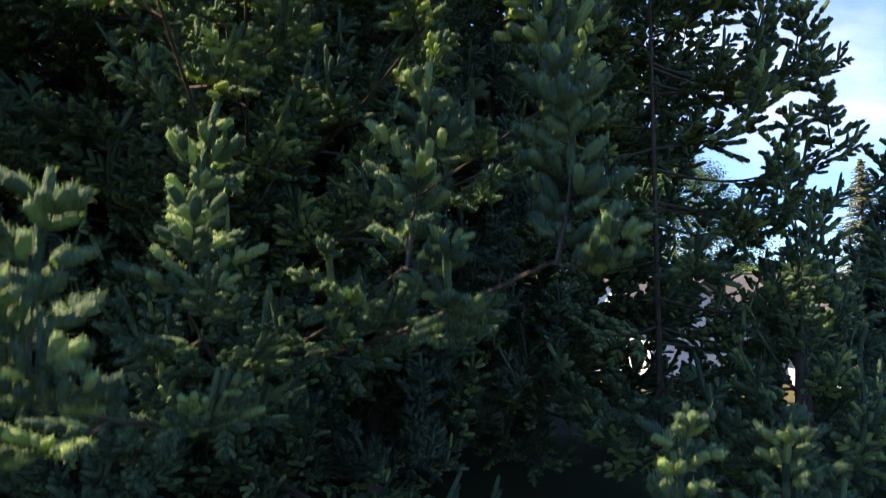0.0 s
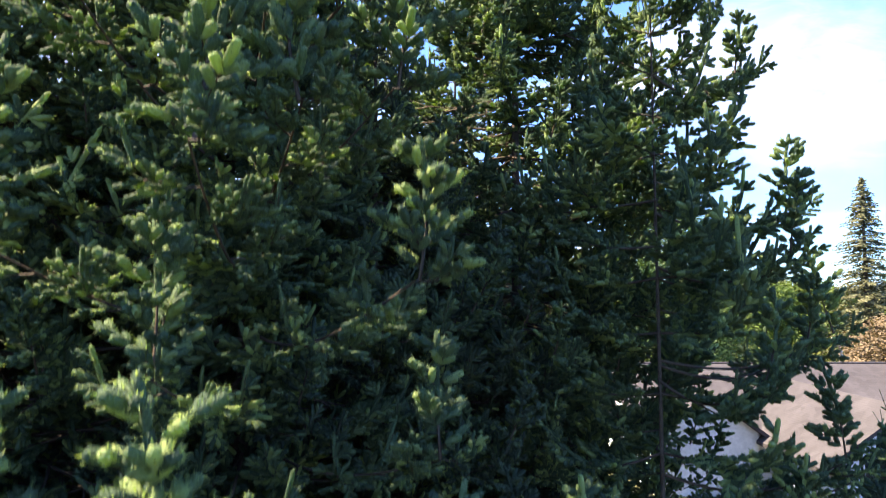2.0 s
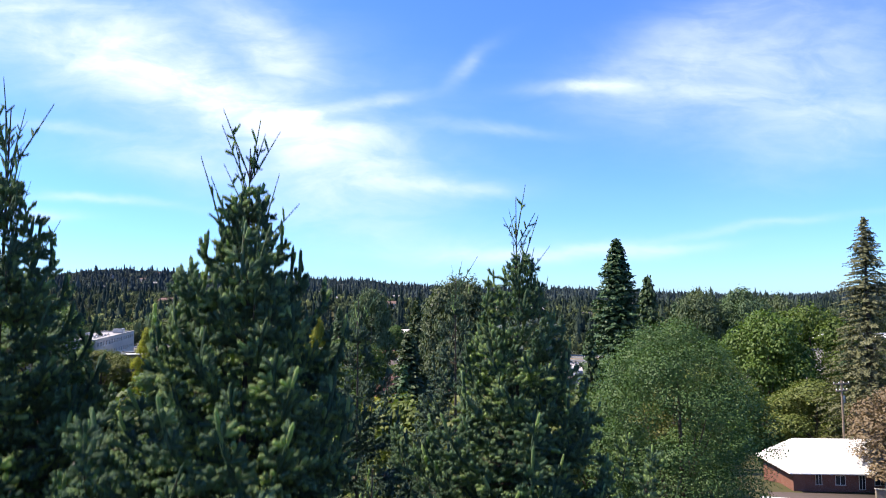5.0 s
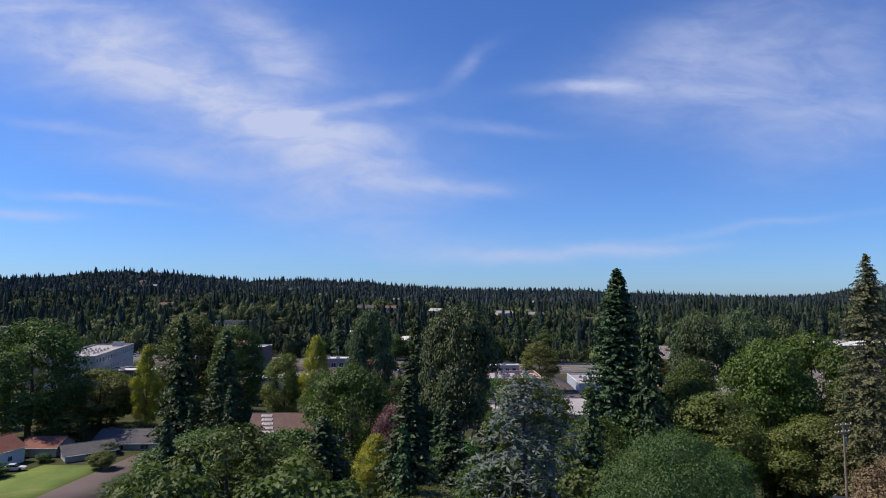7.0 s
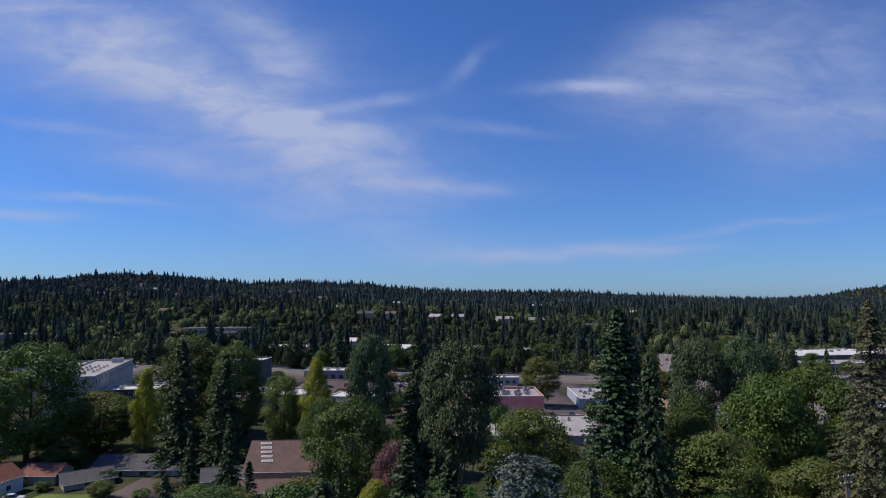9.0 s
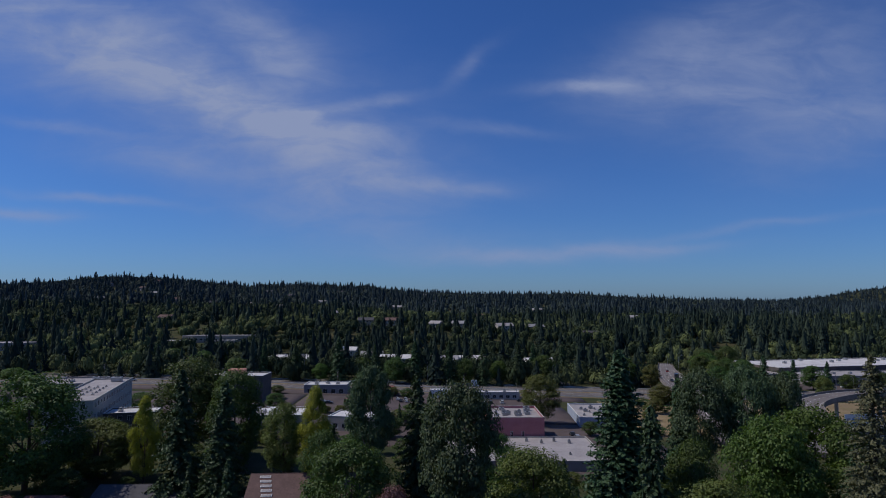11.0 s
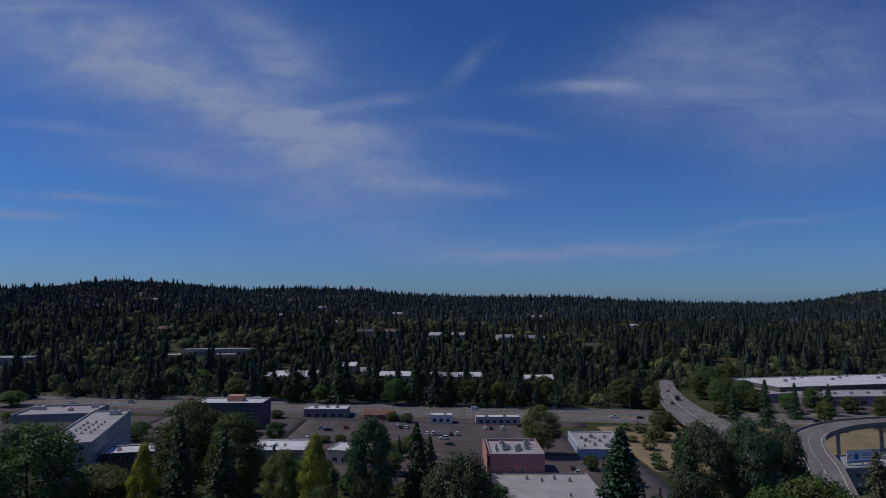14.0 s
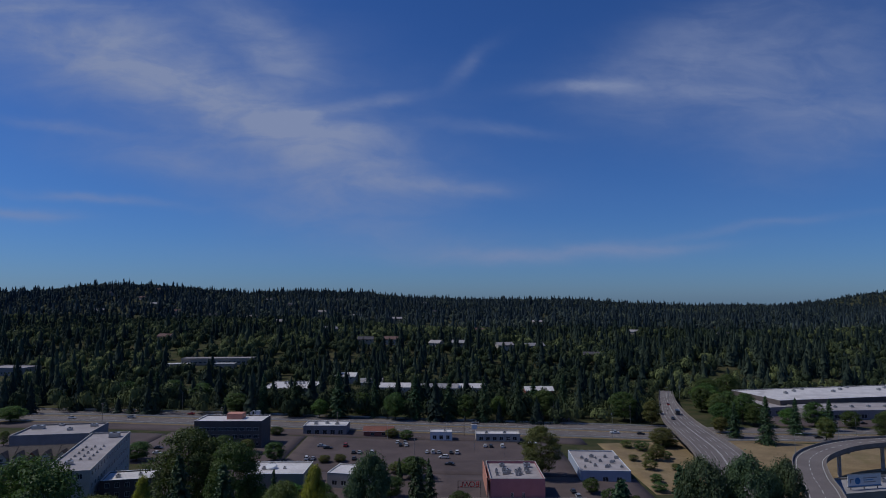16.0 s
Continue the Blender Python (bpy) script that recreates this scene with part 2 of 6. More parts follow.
M_ASPHALT = mottled("asphalt", (0.088, 0.067, 0.065), (0.118, 0.090, 0.086), 0.08, 3.0, 0.9, 0.01, stain=(0.062, 0.048, 0.047))
M_OLDROAD = mottled("worn_road_concrete", (0.145, 0.124, 0.118), (0.195, 0.170, 0.160), 0.06, 2.0, 0.9, 0.01, stain=(0.115, 0.098, 0.094))
M_CONCRETE = mottled("concrete", (0.36, 0.35, 0.33), (0.46, 0.44, 0.41), 0.3, 4.0, 0.85, 0.01, stain=(0.26, 0.25, 0.24))
M_PARAPET = mottled("weathered_parapet", (0.20, 0.175, 0.155), (0.28, 0.25, 0.225), 0.3, 4.0, 0.88, 0.01, stain=(0.14, 0.12, 0.105))
M_PAINT = mottled("road_paint", (0.55, 0.55, 0.52), (0.7, 0.7, 0.66), 0.5, 6.0, 0.7, 0.002)
M_WHITE = mottled("white_paint", (0.72, 0.72, 0.71), (0.8, 0.8, 0.79), 0.4, 6.0, 0.6, 0.004)
M_WHITEROOF = mottled("white_roof_membrane", (0.56, 0.53, 0.52), (0.72, 0.69, 0.67), 0.12, 1.5, 0.6, 0.004, stain=(0.40, 0.375, 0.365))
M_GREYROOF = mottled("grey_roof_membrane", (0.27, 0.26, 0.27), (0.36, 0.345, 0.35), 0.12, 1.5, 0.8, 0.005, stain=(0.2, 0.19, 0.19))
M_PALEROOF = mottled("pale_roof_membrane", (0.32, 0.29, 0.29), (0.42, 0.385, 0.38), 0.15, 1.5, 0.75, 0.005, stain=(0.25, 0.225, 0.22))
M_METAL = mottled("galvanised_metal", (0.35, 0.36, 0.37), (0.5, 0.5, 0.5), 1.0, 8.0, 0.45, 0.002, metal=0.7)
M_DARKMETAL = mottled("dark_metal", (0.05, 0.05, 0.055), (0.08, 0.08, 0.085), 1.0, 8.0, 0.5, 0.002, metal=0.4)
M_PINK = mottled("pink_stucco", (0.40, 0.17, 0.19), (0.46, 0.21, 0.23), 0.3, 5.0, 0.8, 0.006)
M_ORANGE = mottled("salmon_panel", (0.52, 0.24, 0.17), (0.58, 0.28, 0.20), 0.5, 5.0, 0.7, 0.004)
M_CREAM = mottled("cream_stucco", (0.42, 0.39, 0.34), (0.50, 0.46, 0.40), 0.3, 5.0, 0.85, 0.006)
M_TAN = mottled("tan_stucco", (0.33, 0.28, 0.22), (0.38, 0.33, 0.26), 0.3, 5.0, 0.85, 0.006)
M_BLUEWALL = mottled("pale_blue_wall", (0.34, 0.38, 0.46), (0.42, 0.46, 0.54), 0.3, 5.0, 0.75, 0.004)
M_GREYWALL = mottled("grey_wall", (0.25, 0.235, 0.235), (0.31, 0.29, 0.285), 0.3, 5.0, 0.8, 0.004)
M_DARKWALL = mottled("dark_wall", (0.10, 0.085, 0.08), (0.14, 0.12, 0.11), 0.3, 5.0, 0.8, 0.004)
M_REDWALL = mottled("dull_red_wall", (0.26, 0.10, 0.08), (0.32, 0.13, 0.10), 0.4, 6.0, 0.85, 0.004)
M_BRICK = brickwork("red_brick", (0.17, 0.075, 0.055), (0.23, 0.10, 0.075), (0.26, 0.23, 0.21))
M_CHIMNEY = brickwork("orange_brick", (0.42, 0.17, 0.10), (0.5, 0.22, 0.13), (0.4, 0.36, 0.32))
M_SHINGLE = shingles("grey_shingles", (0.060, 0.055, 0.061), (0.085, 0.078, 0.086))
M_BROWNSHINGLE = shingles("brown_shingles", (0.115, 0.075, 0.068), (0.155, 0.10, 0.09))
M_ROWSHINGLE = shingles("grey_brown_shingles", (0.090, 0.077, 0.070), (0.125, 0.108, 0.098))
M_SLATESHINGLE = shingles("slate_shingles", (0.070, 0.067, 0.074), (0.10, 0.095, 0.104))
M_REDTILE = shingles("red_tiles", (0.17, 0.075, 0.058), (0.22, 0.10, 0.075))
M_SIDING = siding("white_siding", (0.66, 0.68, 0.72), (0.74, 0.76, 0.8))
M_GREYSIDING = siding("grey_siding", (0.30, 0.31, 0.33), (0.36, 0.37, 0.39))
M_GLASS = glass_pane("window_glass")
M_DRYGRASS = mottled("dry_grass", (0.20, 0.145, 0.078), (0.28, 0.21, 0.115), 0.12, 1.5, 0.95, 0.03, stain=(0.16, 0.13, 0.06))
M_LAWN = mottled("lawn", (0.095, 0.14, 0.030), (0.14, 0.19, 0.04), 0.15, 3.0, 0.95, 0.02, stain=(0.17, 0.17, 0.06))
M_RED = mottled("red_sign_paint", (0.55, 0.05, 0.05), (0.62, 0.07, 0.06), 1.0, 8.0, 0.5, 0.002)
M_SIGNBLUE = mottled("blue_print", (0.05, 0.18, 0.40), (0.08, 0.24, 0.48), 1.0, 8.0, 0.5, 0.002)
M_WOOD = mottled("weathered_wood", (0.20, 0.15, 0.11), (0.28, 0.22, 0.17), 1.5, 12.0, 0.9, 0.006)


def ground_build(n):
    at = n.add("ShaderNodeTexCoord").outputs["Object"]
    broad, mid, fine = n.noise(at, 0.012, 5.0), n.noise(at, 0.09, 5.0), n.noise(at, 1.4, 5.0)
    col = n.mix(n.ramp(mid, 0.35, 0.65), (0.036, 0.045, 0.018, 1), (0.075, 0.068, 0.035, 1))
    col = n.mix(n.ramp(broad, 0.55, 0.75, 0.0, 0.6), col, (0.15, 0.12, 0.065, 1))
    col = n.mix(n.ramp(fine, 0.3, 0.8, 0.0, 0.5), col, (0.03, 0.038, 0.014, 1))
    surface(n, col, 0.95, 0.0, n.math("ADD", fine, mid), 0.06, 0.1)


M_GROUND = material("earth_and_grass", ground_build)

# ---- mesh helpers ----
# the terrace on which the camera starts lies over the valley; things on it are laid out in a frame of its own
TERRACE, STEP = 14.0, 0.58
NEAR = Matrix.Translation((0, 0, TERRACE)) @ Matrix.Scale(STEP, 4)
ON_TERRACE = [False]


def mesh_np(name, verts, faces, tone=None):
    """A mesh from numpy arrays: verts (n, 3), faces (m, 3 or 4)."""
    me = bpy.data.meshes.new(name)
    verts, faces = np.asarray(verts, np.float32), np.asarray(faces, np.int32)
    k = faces.shape[1]
    me.vertices.add(len(verts)), me.loops.add(faces.size), me.polygons.add(len(faces))
    me.vertices.foreach_set("co", verts.ravel())
    me.loops.foreach_set("vertex_index", faces.ravel())
    me.polygons.foreach_set("loop_start", np.arange(0, faces.size, k, dtype=np.int32))
    me.update(calc_edges=True)
    if tone is not None:
        me.attributes.new("tone", "FLOAT", "FACE").data.foreach_set("value", np.asarray(tone, np.float32))
    return me


def link(name, me, mat, parent=None, label="", m=None):
    if mat and not me.materials:
        me.materials.append(mat)
    ob = new(name, me)
    if parent is not None:
        ob.parent = parent
    if m is not None:
        ob.matrix_basis = m
    return tagged(ob, label)


def part(name, bm, mat, parent, label="", smooth=False):
    me = bpy.data.meshes.new(name)
    bmesh.ops.recalc_face_normals(bm, faces=bm.faces[:])
    bm.to_mesh(me)
    bm.free()
    if smooth:
        me.polygons.foreach_set("use_smooth", [True] * len(me.polygons))
    return link(name, me, mat, parent, label)


def thing(name, m, label, category, group="", kind=""):
    """An Empty at the base of a thing, to carry its parts."""
    ob = new(name)
    ob.matrix_basis = NEAR @ m if ON_TERRACE[0] else m
    return tagged(ob, label, category, group, kind)


def box(bm, x0, y0, z0, x1, y1, z1, bevel=0.0):
    r = bmesh.ops.create_cube(bm, size=1.0)
    for v in r["verts"]:
        v.co = ((x0 + x1) / 2 + v.co.x * (x1 - x0), (y0 + y1) / 2 + v.co.y * (y1 - y0), (z0 + z1) / 2 + v.co.z * (z1 - z0))
    if bevel:
        edges = list({e for v in r["verts"] for e in v.link_edges})
        bmesh.ops.bevel(bm, geom=edges, offset=bevel, segments=1, affect="EDGES")
    return bm


def boxes(*rows, bevel=0.0):
    bm = bmesh.new()
    for row in rows:
        box(bm, *row, bevel=bevel)
    return bm


def prism(bm, outline, z0, z1):
    """An upright prism over a flat outline (x, y)."""
    lo, hi = [bm.verts.new((x, y, z0)) for x, y in outline], [bm.verts.new((x, y, z1)) for x, y in outline]
    bm.faces.new(lo[::-1]), bm.faces.new(hi)
    for i in range(len(outline)):
        j = (i + 1) % len(outline)
        bm.faces.new((lo[i], lo[j], hi[j], hi[i]))
    return bm


def tube(points, radii, sides=6):
    """Verts and quads of a round tapered tube along points."""
    pts = np.asarray(points, float)
    verts, quads = [], []
    ref = np.array((0.31, 0.95, 0.05))
    for i, p in enumerate(pts):
        d = pts[min(i + 1, len(pts) - 1)] - pts[max(i - 1, 0)]
        d = d / (np.linalg.norm(d) + 1e-9)
        a = np.cross(d, ref)
        a /= np.linalg.norm(a) + 1e-9
        b = np.cross(d, a)
        for k in range(sides):
            q = 2 * math.pi * k / sides
            verts.append(p + radii[i] * (math.cos(q) * a + math.sin(q) * b))
    for i in range(len(pts) - 1):
        for k in range(sides):
            n = (k + 1) % sides
            quads.append((i * sides + k, i * sides + n, (i + 1) * sides + n, (i + 1) * sides + k))
    return np.array(verts), np.array(quads)


def joined(pieces):
    """Joins (verts, faces) pairs with equal face sizes."""
    vs, fs, base = [], [], 0
    for v, f in pieces:
        vs.append(v), fs.append(np.asarray(f) + base)
        base += len(v)
    return np.concatenate(vs), np.concatenate(fs)


# ---- terrain: a terrace of houses, a valley with shops and a freeway, wooded hills ----
RIDGE_A = [-1.3, -0.7, -0.61, -0.54, -0.46, -0.39, -0.31, -0.24, -0.12, -0.06, 0.04, 0.19, 0.27, 0.44, 0.6, 1.3]
RIDGE_D = [1950, 1950, 1950, 1980, 1990, 2000, 2100, 2300, 2600, 2700, 2700, 2700, 2700, 2750, 2800, 2900]
RIDGE_Z = [60, 76, 86, 104, 106, 99, 82, 86, 83, 70, 58, 53, 44, 28, 20, 20]


def G(x, y):
    """Height of the ground."""
    x, y = np.asarray(x, float), np.asarray(y, float)
    a = x / np.maximum(y, 60.0)
    near = np.interp(y, [-500, 0, 22, 32, 46, 58, 88, 122, 150, 230, 5000], [15, 14, 14, 11.1, 8.8, 8.8, 2, -9, -9.2, -9.5, -9.5])
    tilt = -0.022 * np.clip(x, -200, 130) * np.interp(y, [110, 230], [0, 1])
    d, top = np.interp(a, RIDGE_A, RIDGE_D), np.interp(a, RIDGE_A, RIDGE_Z)
    rise_ = np.interp(a, [-0.25, 0.05, 0.30, 0.80], [34, 27, 17, 15])
    foot = np.interp(y, [540, 620, 750, 1000], [0, 0.12, 0.65, 1.0]) * rise_
    s = np.clip((y - 1000) / (d - 1000), 0, 1)
    s = s * s * (3 - 2 * s) * 0.5 + s * 0.5
    hill = np.where(y > 1000, rise_ + (top + 9.5 - rise_) * s, foot)
    beyond = np.clip((y - d) / 700, 0, 1)
    hill = hill - beyond * np.maximum(hill - 20, 0) * 0.6
    far_z = np.interp(a, [0.50, 0.60, 0.64, 0.70, 0.85, 1.2], [0, 45, 70, 100, 130, 130])
    hill = hill + np.maximum(far_z - 12, 0) * np.exp(-((y - 3600) / 420) ** 2)
    hill = hill + 17.0 * np.exp(-((x - 275) / 125) ** 2 - ((y - 650) / 55) ** 2)
    lumps = 3.0 * np.sin(x / 83 + 1.3) * np.sin(y / 97) + 4.0 * np.sin(x / 190 + y / 230)
    wobble = lumps * np.clip((y - 620) / 400, 0, 1)
    return near + tilt * np.clip((900 - y) / 300, 0, 1) + hill + wobble


def g(x, y):
    if ON_TERRACE[0]:
        return (float(G(x * STEP, y * STEP)) - TERRACE) / STEP
    return float(G(x, y))


ys = np.concatenate([np.linspace(-420, -20, 14), np.arange(0, 620, 8.0), np.geomspace(620, 4700, 90)])
xs = np.concatenate([-np.geomspace(3600, 262, 60), np.arange(-256, 264, 8.0), np.geomspace(270, 3600, 60)])
gx, gy = np.meshgrid(xs, ys)
gv = np.stack([gx, gy, G(gx, gy)], -1).reshape(-1, 3)
idx = np.arange(gx.size).reshape(gx.shape)
gf = np.stack([idx[:-1, :-1], idx[:-1, 1:], idx[1:, 1:], idx[1:, :-1]], -1).reshape(-1, 4)
ground_me = mesh_np("ground", gv, gf)
ground_me.polygons.foreach_set("use_smooth", [True] * len(ground_me.polygons))
tagged(link("ground", ground_me, M_GROUND), "rolling earth and rough grass between the trees and houses", "ground", kind="structure")


def patch(name, corners, mat, label, category="ground", lift=0.08, step=6.0, kind="structure", thick=0.06):
    """A sheet that lies on the ground inside four corners (x, y), with an edge that goes down into the soil."""
    (ax, ay), (bx, by), (cx, cy), (dx, dy) = corners
    nu = max(2, int(max(math.hypot(bx - ax, by - ay), math.hypot(cx - dx, cy - dy)) / step) + 1)
    nv = max(2, int(max(math.hypot(dx - ax, dy - ay), math.hypot(cx - bx, cy - by)) / step) + 1)
    s, t = np.meshgrid(np.linspace(0, 1, nu), np.linspace(0, 1, nv))
    x = (1 - t) * ((1 - s) * ax + s * bx) + t * ((1 - s) * dx + s * cx)
    y = (1 - t) * ((1 - s) * ay + s * by) + t * ((1 - s) * dy + s * cy)
    top = np.stack([x, y, G(x, y) + lift], -1).reshape(-1, 3)
    i = np.arange(nu * nv).reshape(nv, nu)
    f = np.stack([i[:-1, :-1], i[:-1, 1:], i[1:, 1:], i[1:, :-1]], -1).reshape(-1, 4)
    rim = np.concatenate([i[0, :], i[1:, -1], i[-1, -2::-1], i[-2:0:-1, 0]])
    low = top[rim] - (0, 0, lift + 0.15)
    n, m = len(top), len(rim)
    side = np.array([(rim[k], n + k, n + (k + 1) % m, rim[(k + 1) % m]) for k in range(m)])
    return tagged(link(name, mesh_np(name, np.concatenate([top, low]), np.concatenate([f, side])), mat), label, category, kind=kind)


# ---- tree generators ----
rng = np.random.default_rng(7)


def leaf_quads(centres, normals, length, width, r):
    """Small bent leaves or sprays: one quad each, at centres, facing normals."""
    n = len(centres)
    tang = r.normal(size=(n, 3))
    tang -= (tang * normals).sum(1, keepdims=True) * normals
    tang /= np.linalg.norm(tang, axis=1, keepdims=True) + 1e-9
    bi = np.cross(normals, tang)
    ln = (length * r.uniform(0.6, 1.3, n))[:, None]
    wd = (width * r.uniform(0.6, 1.3, n))[:, None]
    droop = normals * ln * 0.18
    v = np.stack([centres - tang * ln * 0.5 - droop, centres + bi * wd * 0.5, centres + tang * ln * 0.5 - droop, centres - bi * wd * 0.5], 1)
    return v.reshape(-1, 3), np.arange(4 * n).reshape(-1, 4)


def broad_crown(h, rad, base, lobes, per, leaf, r, flat=1.0, shape="round"):
    """Leaves gathered in uneven clumps over the limbs of a broad-leaved tree."""
    vs = []
    for k in range(lobes):
        q, s = r.uniform(0, 2 * math.pi), r.uniform(-0.92, 1.0)
        ring = math.sqrt(max(0.0, 1 - s * s)) if shape == "round" else (1 - max(0, s) ** 1.5) * (0.55 + 0.45 * min(1, (s + 1)))
        f = r.uniform(0.55, 0.92)
        mid = np.array((math.cos(q) * ring * rad * f, math.sin(q) * ring * rad * f, base + (h - base) * (0.5 + 0.5 * s * (0.86 if shape == "round" else 0.95))))
        size = rad * r.uniform(0.20, 0.38)
        d = r.normal(size=(per, 3))
        d[:, 2] = np.abs(d[:, 2]) * 0.9 - 0.25
        d /= np.linalg.norm(d, axis=1, keepdims=True)
        at = mid + d * size * r.uniform(0.6, 1.08, (per, 1)) * (1, 1, 0.75 * flat)
        nm = d * 0.9 + (0, 0, 0.4) + r.normal(size=(per, 3)) * 0.28
        nm /= np.linalg.norm(nm, axis=1, keepdims=True)
        vs.append(leaf_quads(at, nm, leaf, leaf * 0.75, r))
    return joined(vs)


def broad_trunk(h, rad, base, r, girth):
    pieces = [tube([(0, 0, -0.6), (0.05 * rad, 0, base * 0.5), (0, 0.05 * rad, base), (0.04 * rad, 0, h * 0.8)], [girth * 1.25, girth, girth * 0.8, girth * 0.2], 7)]
    for k in range(9):
        q, z0 = k * 2.4 + r.uniform(0, 0.6), base * r.uniform(0.55, 1.4)
        out, up = rad * r.uniform(0.55, 0.8), (h - base) * r.uniform(0.25, 0.6)
        p0 = np.array((0, 0, z0))
        p2 = p0 + (math.cos(q) * out, math.sin(q) * out, up)
        p1 = (p0 + p2) / 2 + (0, 0, -0.06 * up)
        pieces.append(tube([p0, p1, p2], [girth * 0.45, girth * 0.28, girth * 0.07], 5))
    return joined(pieces)


def conifer_crown(h, rad, base, r, whorl=0.9, per=7, spray=0.7, droop=0.25, power=0.85, fill=1.0, width=0.45):
    """Boughs in whorls, each with flat sprays to both sides, hanging a little."""
    cs, ns = [], []
    z = base
    while z < h - 0.3:
        u = (z - base) / (h - base)
        reach = rad * (1 - u) ** power * r.uniform(0.86, 1.08) + 0.18
        for k in range(per):
            q = r.uniform(0, 2 * math.pi)
            ln = reach * r.uniform(0.55, 1.14)
            jit = r.uniform(-1.7, 1.7) * whorl * (1 - 0.7 * u)
            steps = max(2, int(ln / spray * 2.6 * fill))
            for j in range(steps):
                f = ((j + r.uniform(0.2, 1.0)) / steps) ** 0.7
                side = r.normal() * 0.13 * ln * (1.15 - f)
                cs.append((math.cos(q) * ln * f - math.sin(q) * side, math.sin(q) * ln * f + math.cos(q) * side, z + jit - droop * ln * f * f + 0.22 * ln * f * (0.3 + u) + r.normal() * 0.06 * spray))
                ns.append((math.cos(q) * 0.7 + r.normal() * 0.45, math.sin(q) * 0.7 + r.normal() * 0.45, 0.60 + r.normal() * 0.35))
        z += whorl * r.uniform(0.6, 1.2) * (1.0 if u < 0.8 else 0.65)
    cs, ns = np.array(cs), np.array(ns)
    ns /= np.linalg.norm(ns, axis=1, keepdims=True)
    return leaf_quads(cs, ns, spray, spray * width, r)


def straight_trunk(h, girth):
    return tube([(0, 0, -0.6), (0, 0, h * 0.4), (0, 0, h)], [girth, girth * 0.7, girth * 0.06], 7)


KINDS = {}


def tree_kind(key, crown, trunk, leaf_mat, bark_mat):
    KINDS[key] = (mesh_np("crown", *crown), mesh_np("trunk", *trunk), leaf_mat, bark_mat)


def r_(k):
    return np.random.default_rng(k)


# each kind is built at a full height, and scaled where it stands
for k, (mat, key) in enumerate(((M_LEAF, "leaf"), (M_LIME, "lime"), (M_OLIVE, "olive"), (M_YELLOW, "yellow"), (M_SILVER, "silver"), (M_RUST, "rust"), (M_PLUM, "plum"))):
    for j in range(3 if key in ("leaf", "lime", "olive") else 2):
        s = 100 + 10 * k + j
        tree_kind((key, j), broad_crown(20, 8.0, 7.0 if key == "silver" else 1.2, 120, 190, 0.43, r_(s), 1.0, "round" if key != "yellow" else "tall"), broad_trunk(20, 8, 5.5, r_(s + 1), 0.42), mat, M_PALEBARK if key == "silver" else M_BARK)
for j in range(3):
    tree_kind(("fir", j), conifer_crown(20, 4.6, 0.6, r_(200 + j), 0.40, 11, 0.62, 0.26, 0.8, 1.15, 0.55), straight_trunk(20, 0.34), M_CONIFER, M_BARK)
tree_kind(("cedar", 0), conifer_crown(20, 4.2, 0.4, r_(210), 0.40, 11, 0.66, 0.45, 0.6, 1.2, 0.55), straight_trunk(20, 0.4), M_CONIFER, M_BARK)
tree_kind(("pine", 0), conifer_crown(46, 9.0, 1.5, r_(220), 0.70, 14, 0.58, 0.30, 0.72, 1.25, 0.42), straight_trunk(46, 0.7), M_PINE, M_BARK)
tree_kind(("sequoia", 0), conifer_crown(44, 7.4, 0.5, r_(230), 0.46, 19, 0.75, 0.1, 0.68, 1.3, 0.5), straight_trunk(44, 0.9), M_SEQUOIA, M_BARK)
tree_kind(("blue", 0), conifer_crown(20, 5.6, 6.0, r_(240), 0.55, 9, 0.62, 0.42, 0.42, 1.0, 0.30), straight_trunk(20, 0.35), M_BLUE, M_BARK)
tree_kind(("feather", 0), broad_crown(20, 6.6, 1.0, 260, 330, 0.16, r_(250), 1.3), broad_trunk(20, 7, 5.0, r_(251), 0.3), M_FEATHER, M_BARK)

# plainer crowns for the many lower garden trees
for k, (mat, key) in enumerate(((M_LEAF, "leaf"), (M_LIME, "lime"), (M_OLIVE, "olive"))):
    for j in range(2):
        tree_kind((key + "_low", j), broad_crown(20, 8.0, 0.8, 60, 100, 0.72, r_(300 + 10 * k + j)), broad_trunk(20, 8, 5.5, r_(301 + 10 * k + j), 0.42), mat, M_BARK)
for j in range(2):
    tree_kind(("fir_low", j), conifer_crown(20, 4.6, 0.8, r_(340 + j), 0.6, 9, 0.9, 0.24, 0.8, 1.1, 0.6), straight_trunk(20, 0.34), M_CONIFER, M_BARK)

TREE_WORDS = {"leaf": ("broad_leaved_tree", "broad-leaved tree with a dense dark green crown"), "lime": ("broad_leaved_tree", "broad-leaved tree with a bright green rounded crown"),
              "olive": ("broad_leaved_tree", "broad-leaved tree with an olive green, slightly dry crown"), "yellow": ("broad_leaved_tree", "slender tree with yellowing leaves"),
              "silver": ("poplar_tree", "tall tree with loose grey-green leaves"), "rust": ("broad_leaved_tree", "rounded tree with rusty orange-brown foliage"),
              "plum": ("plum_tree", "small tree with dull purple leaves"), "fir": ("fir_tree", "dark green conifer with a pointed crown"),
              "cedar": ("cedar_tree", "dense dark green cedar with drooping sprays"), "pine": ("pine_tree", "tall pine with brownish green needles"),
              "sequoia": ("sequoia_tree", "giant sequoia with a dense, even cone of green"), "blue": ("blue_cedar_tree", "spreading cedar with blue-grey needles"),
              "feather": ("feathery_tree", "tree with fine feathery soft green leaves")}


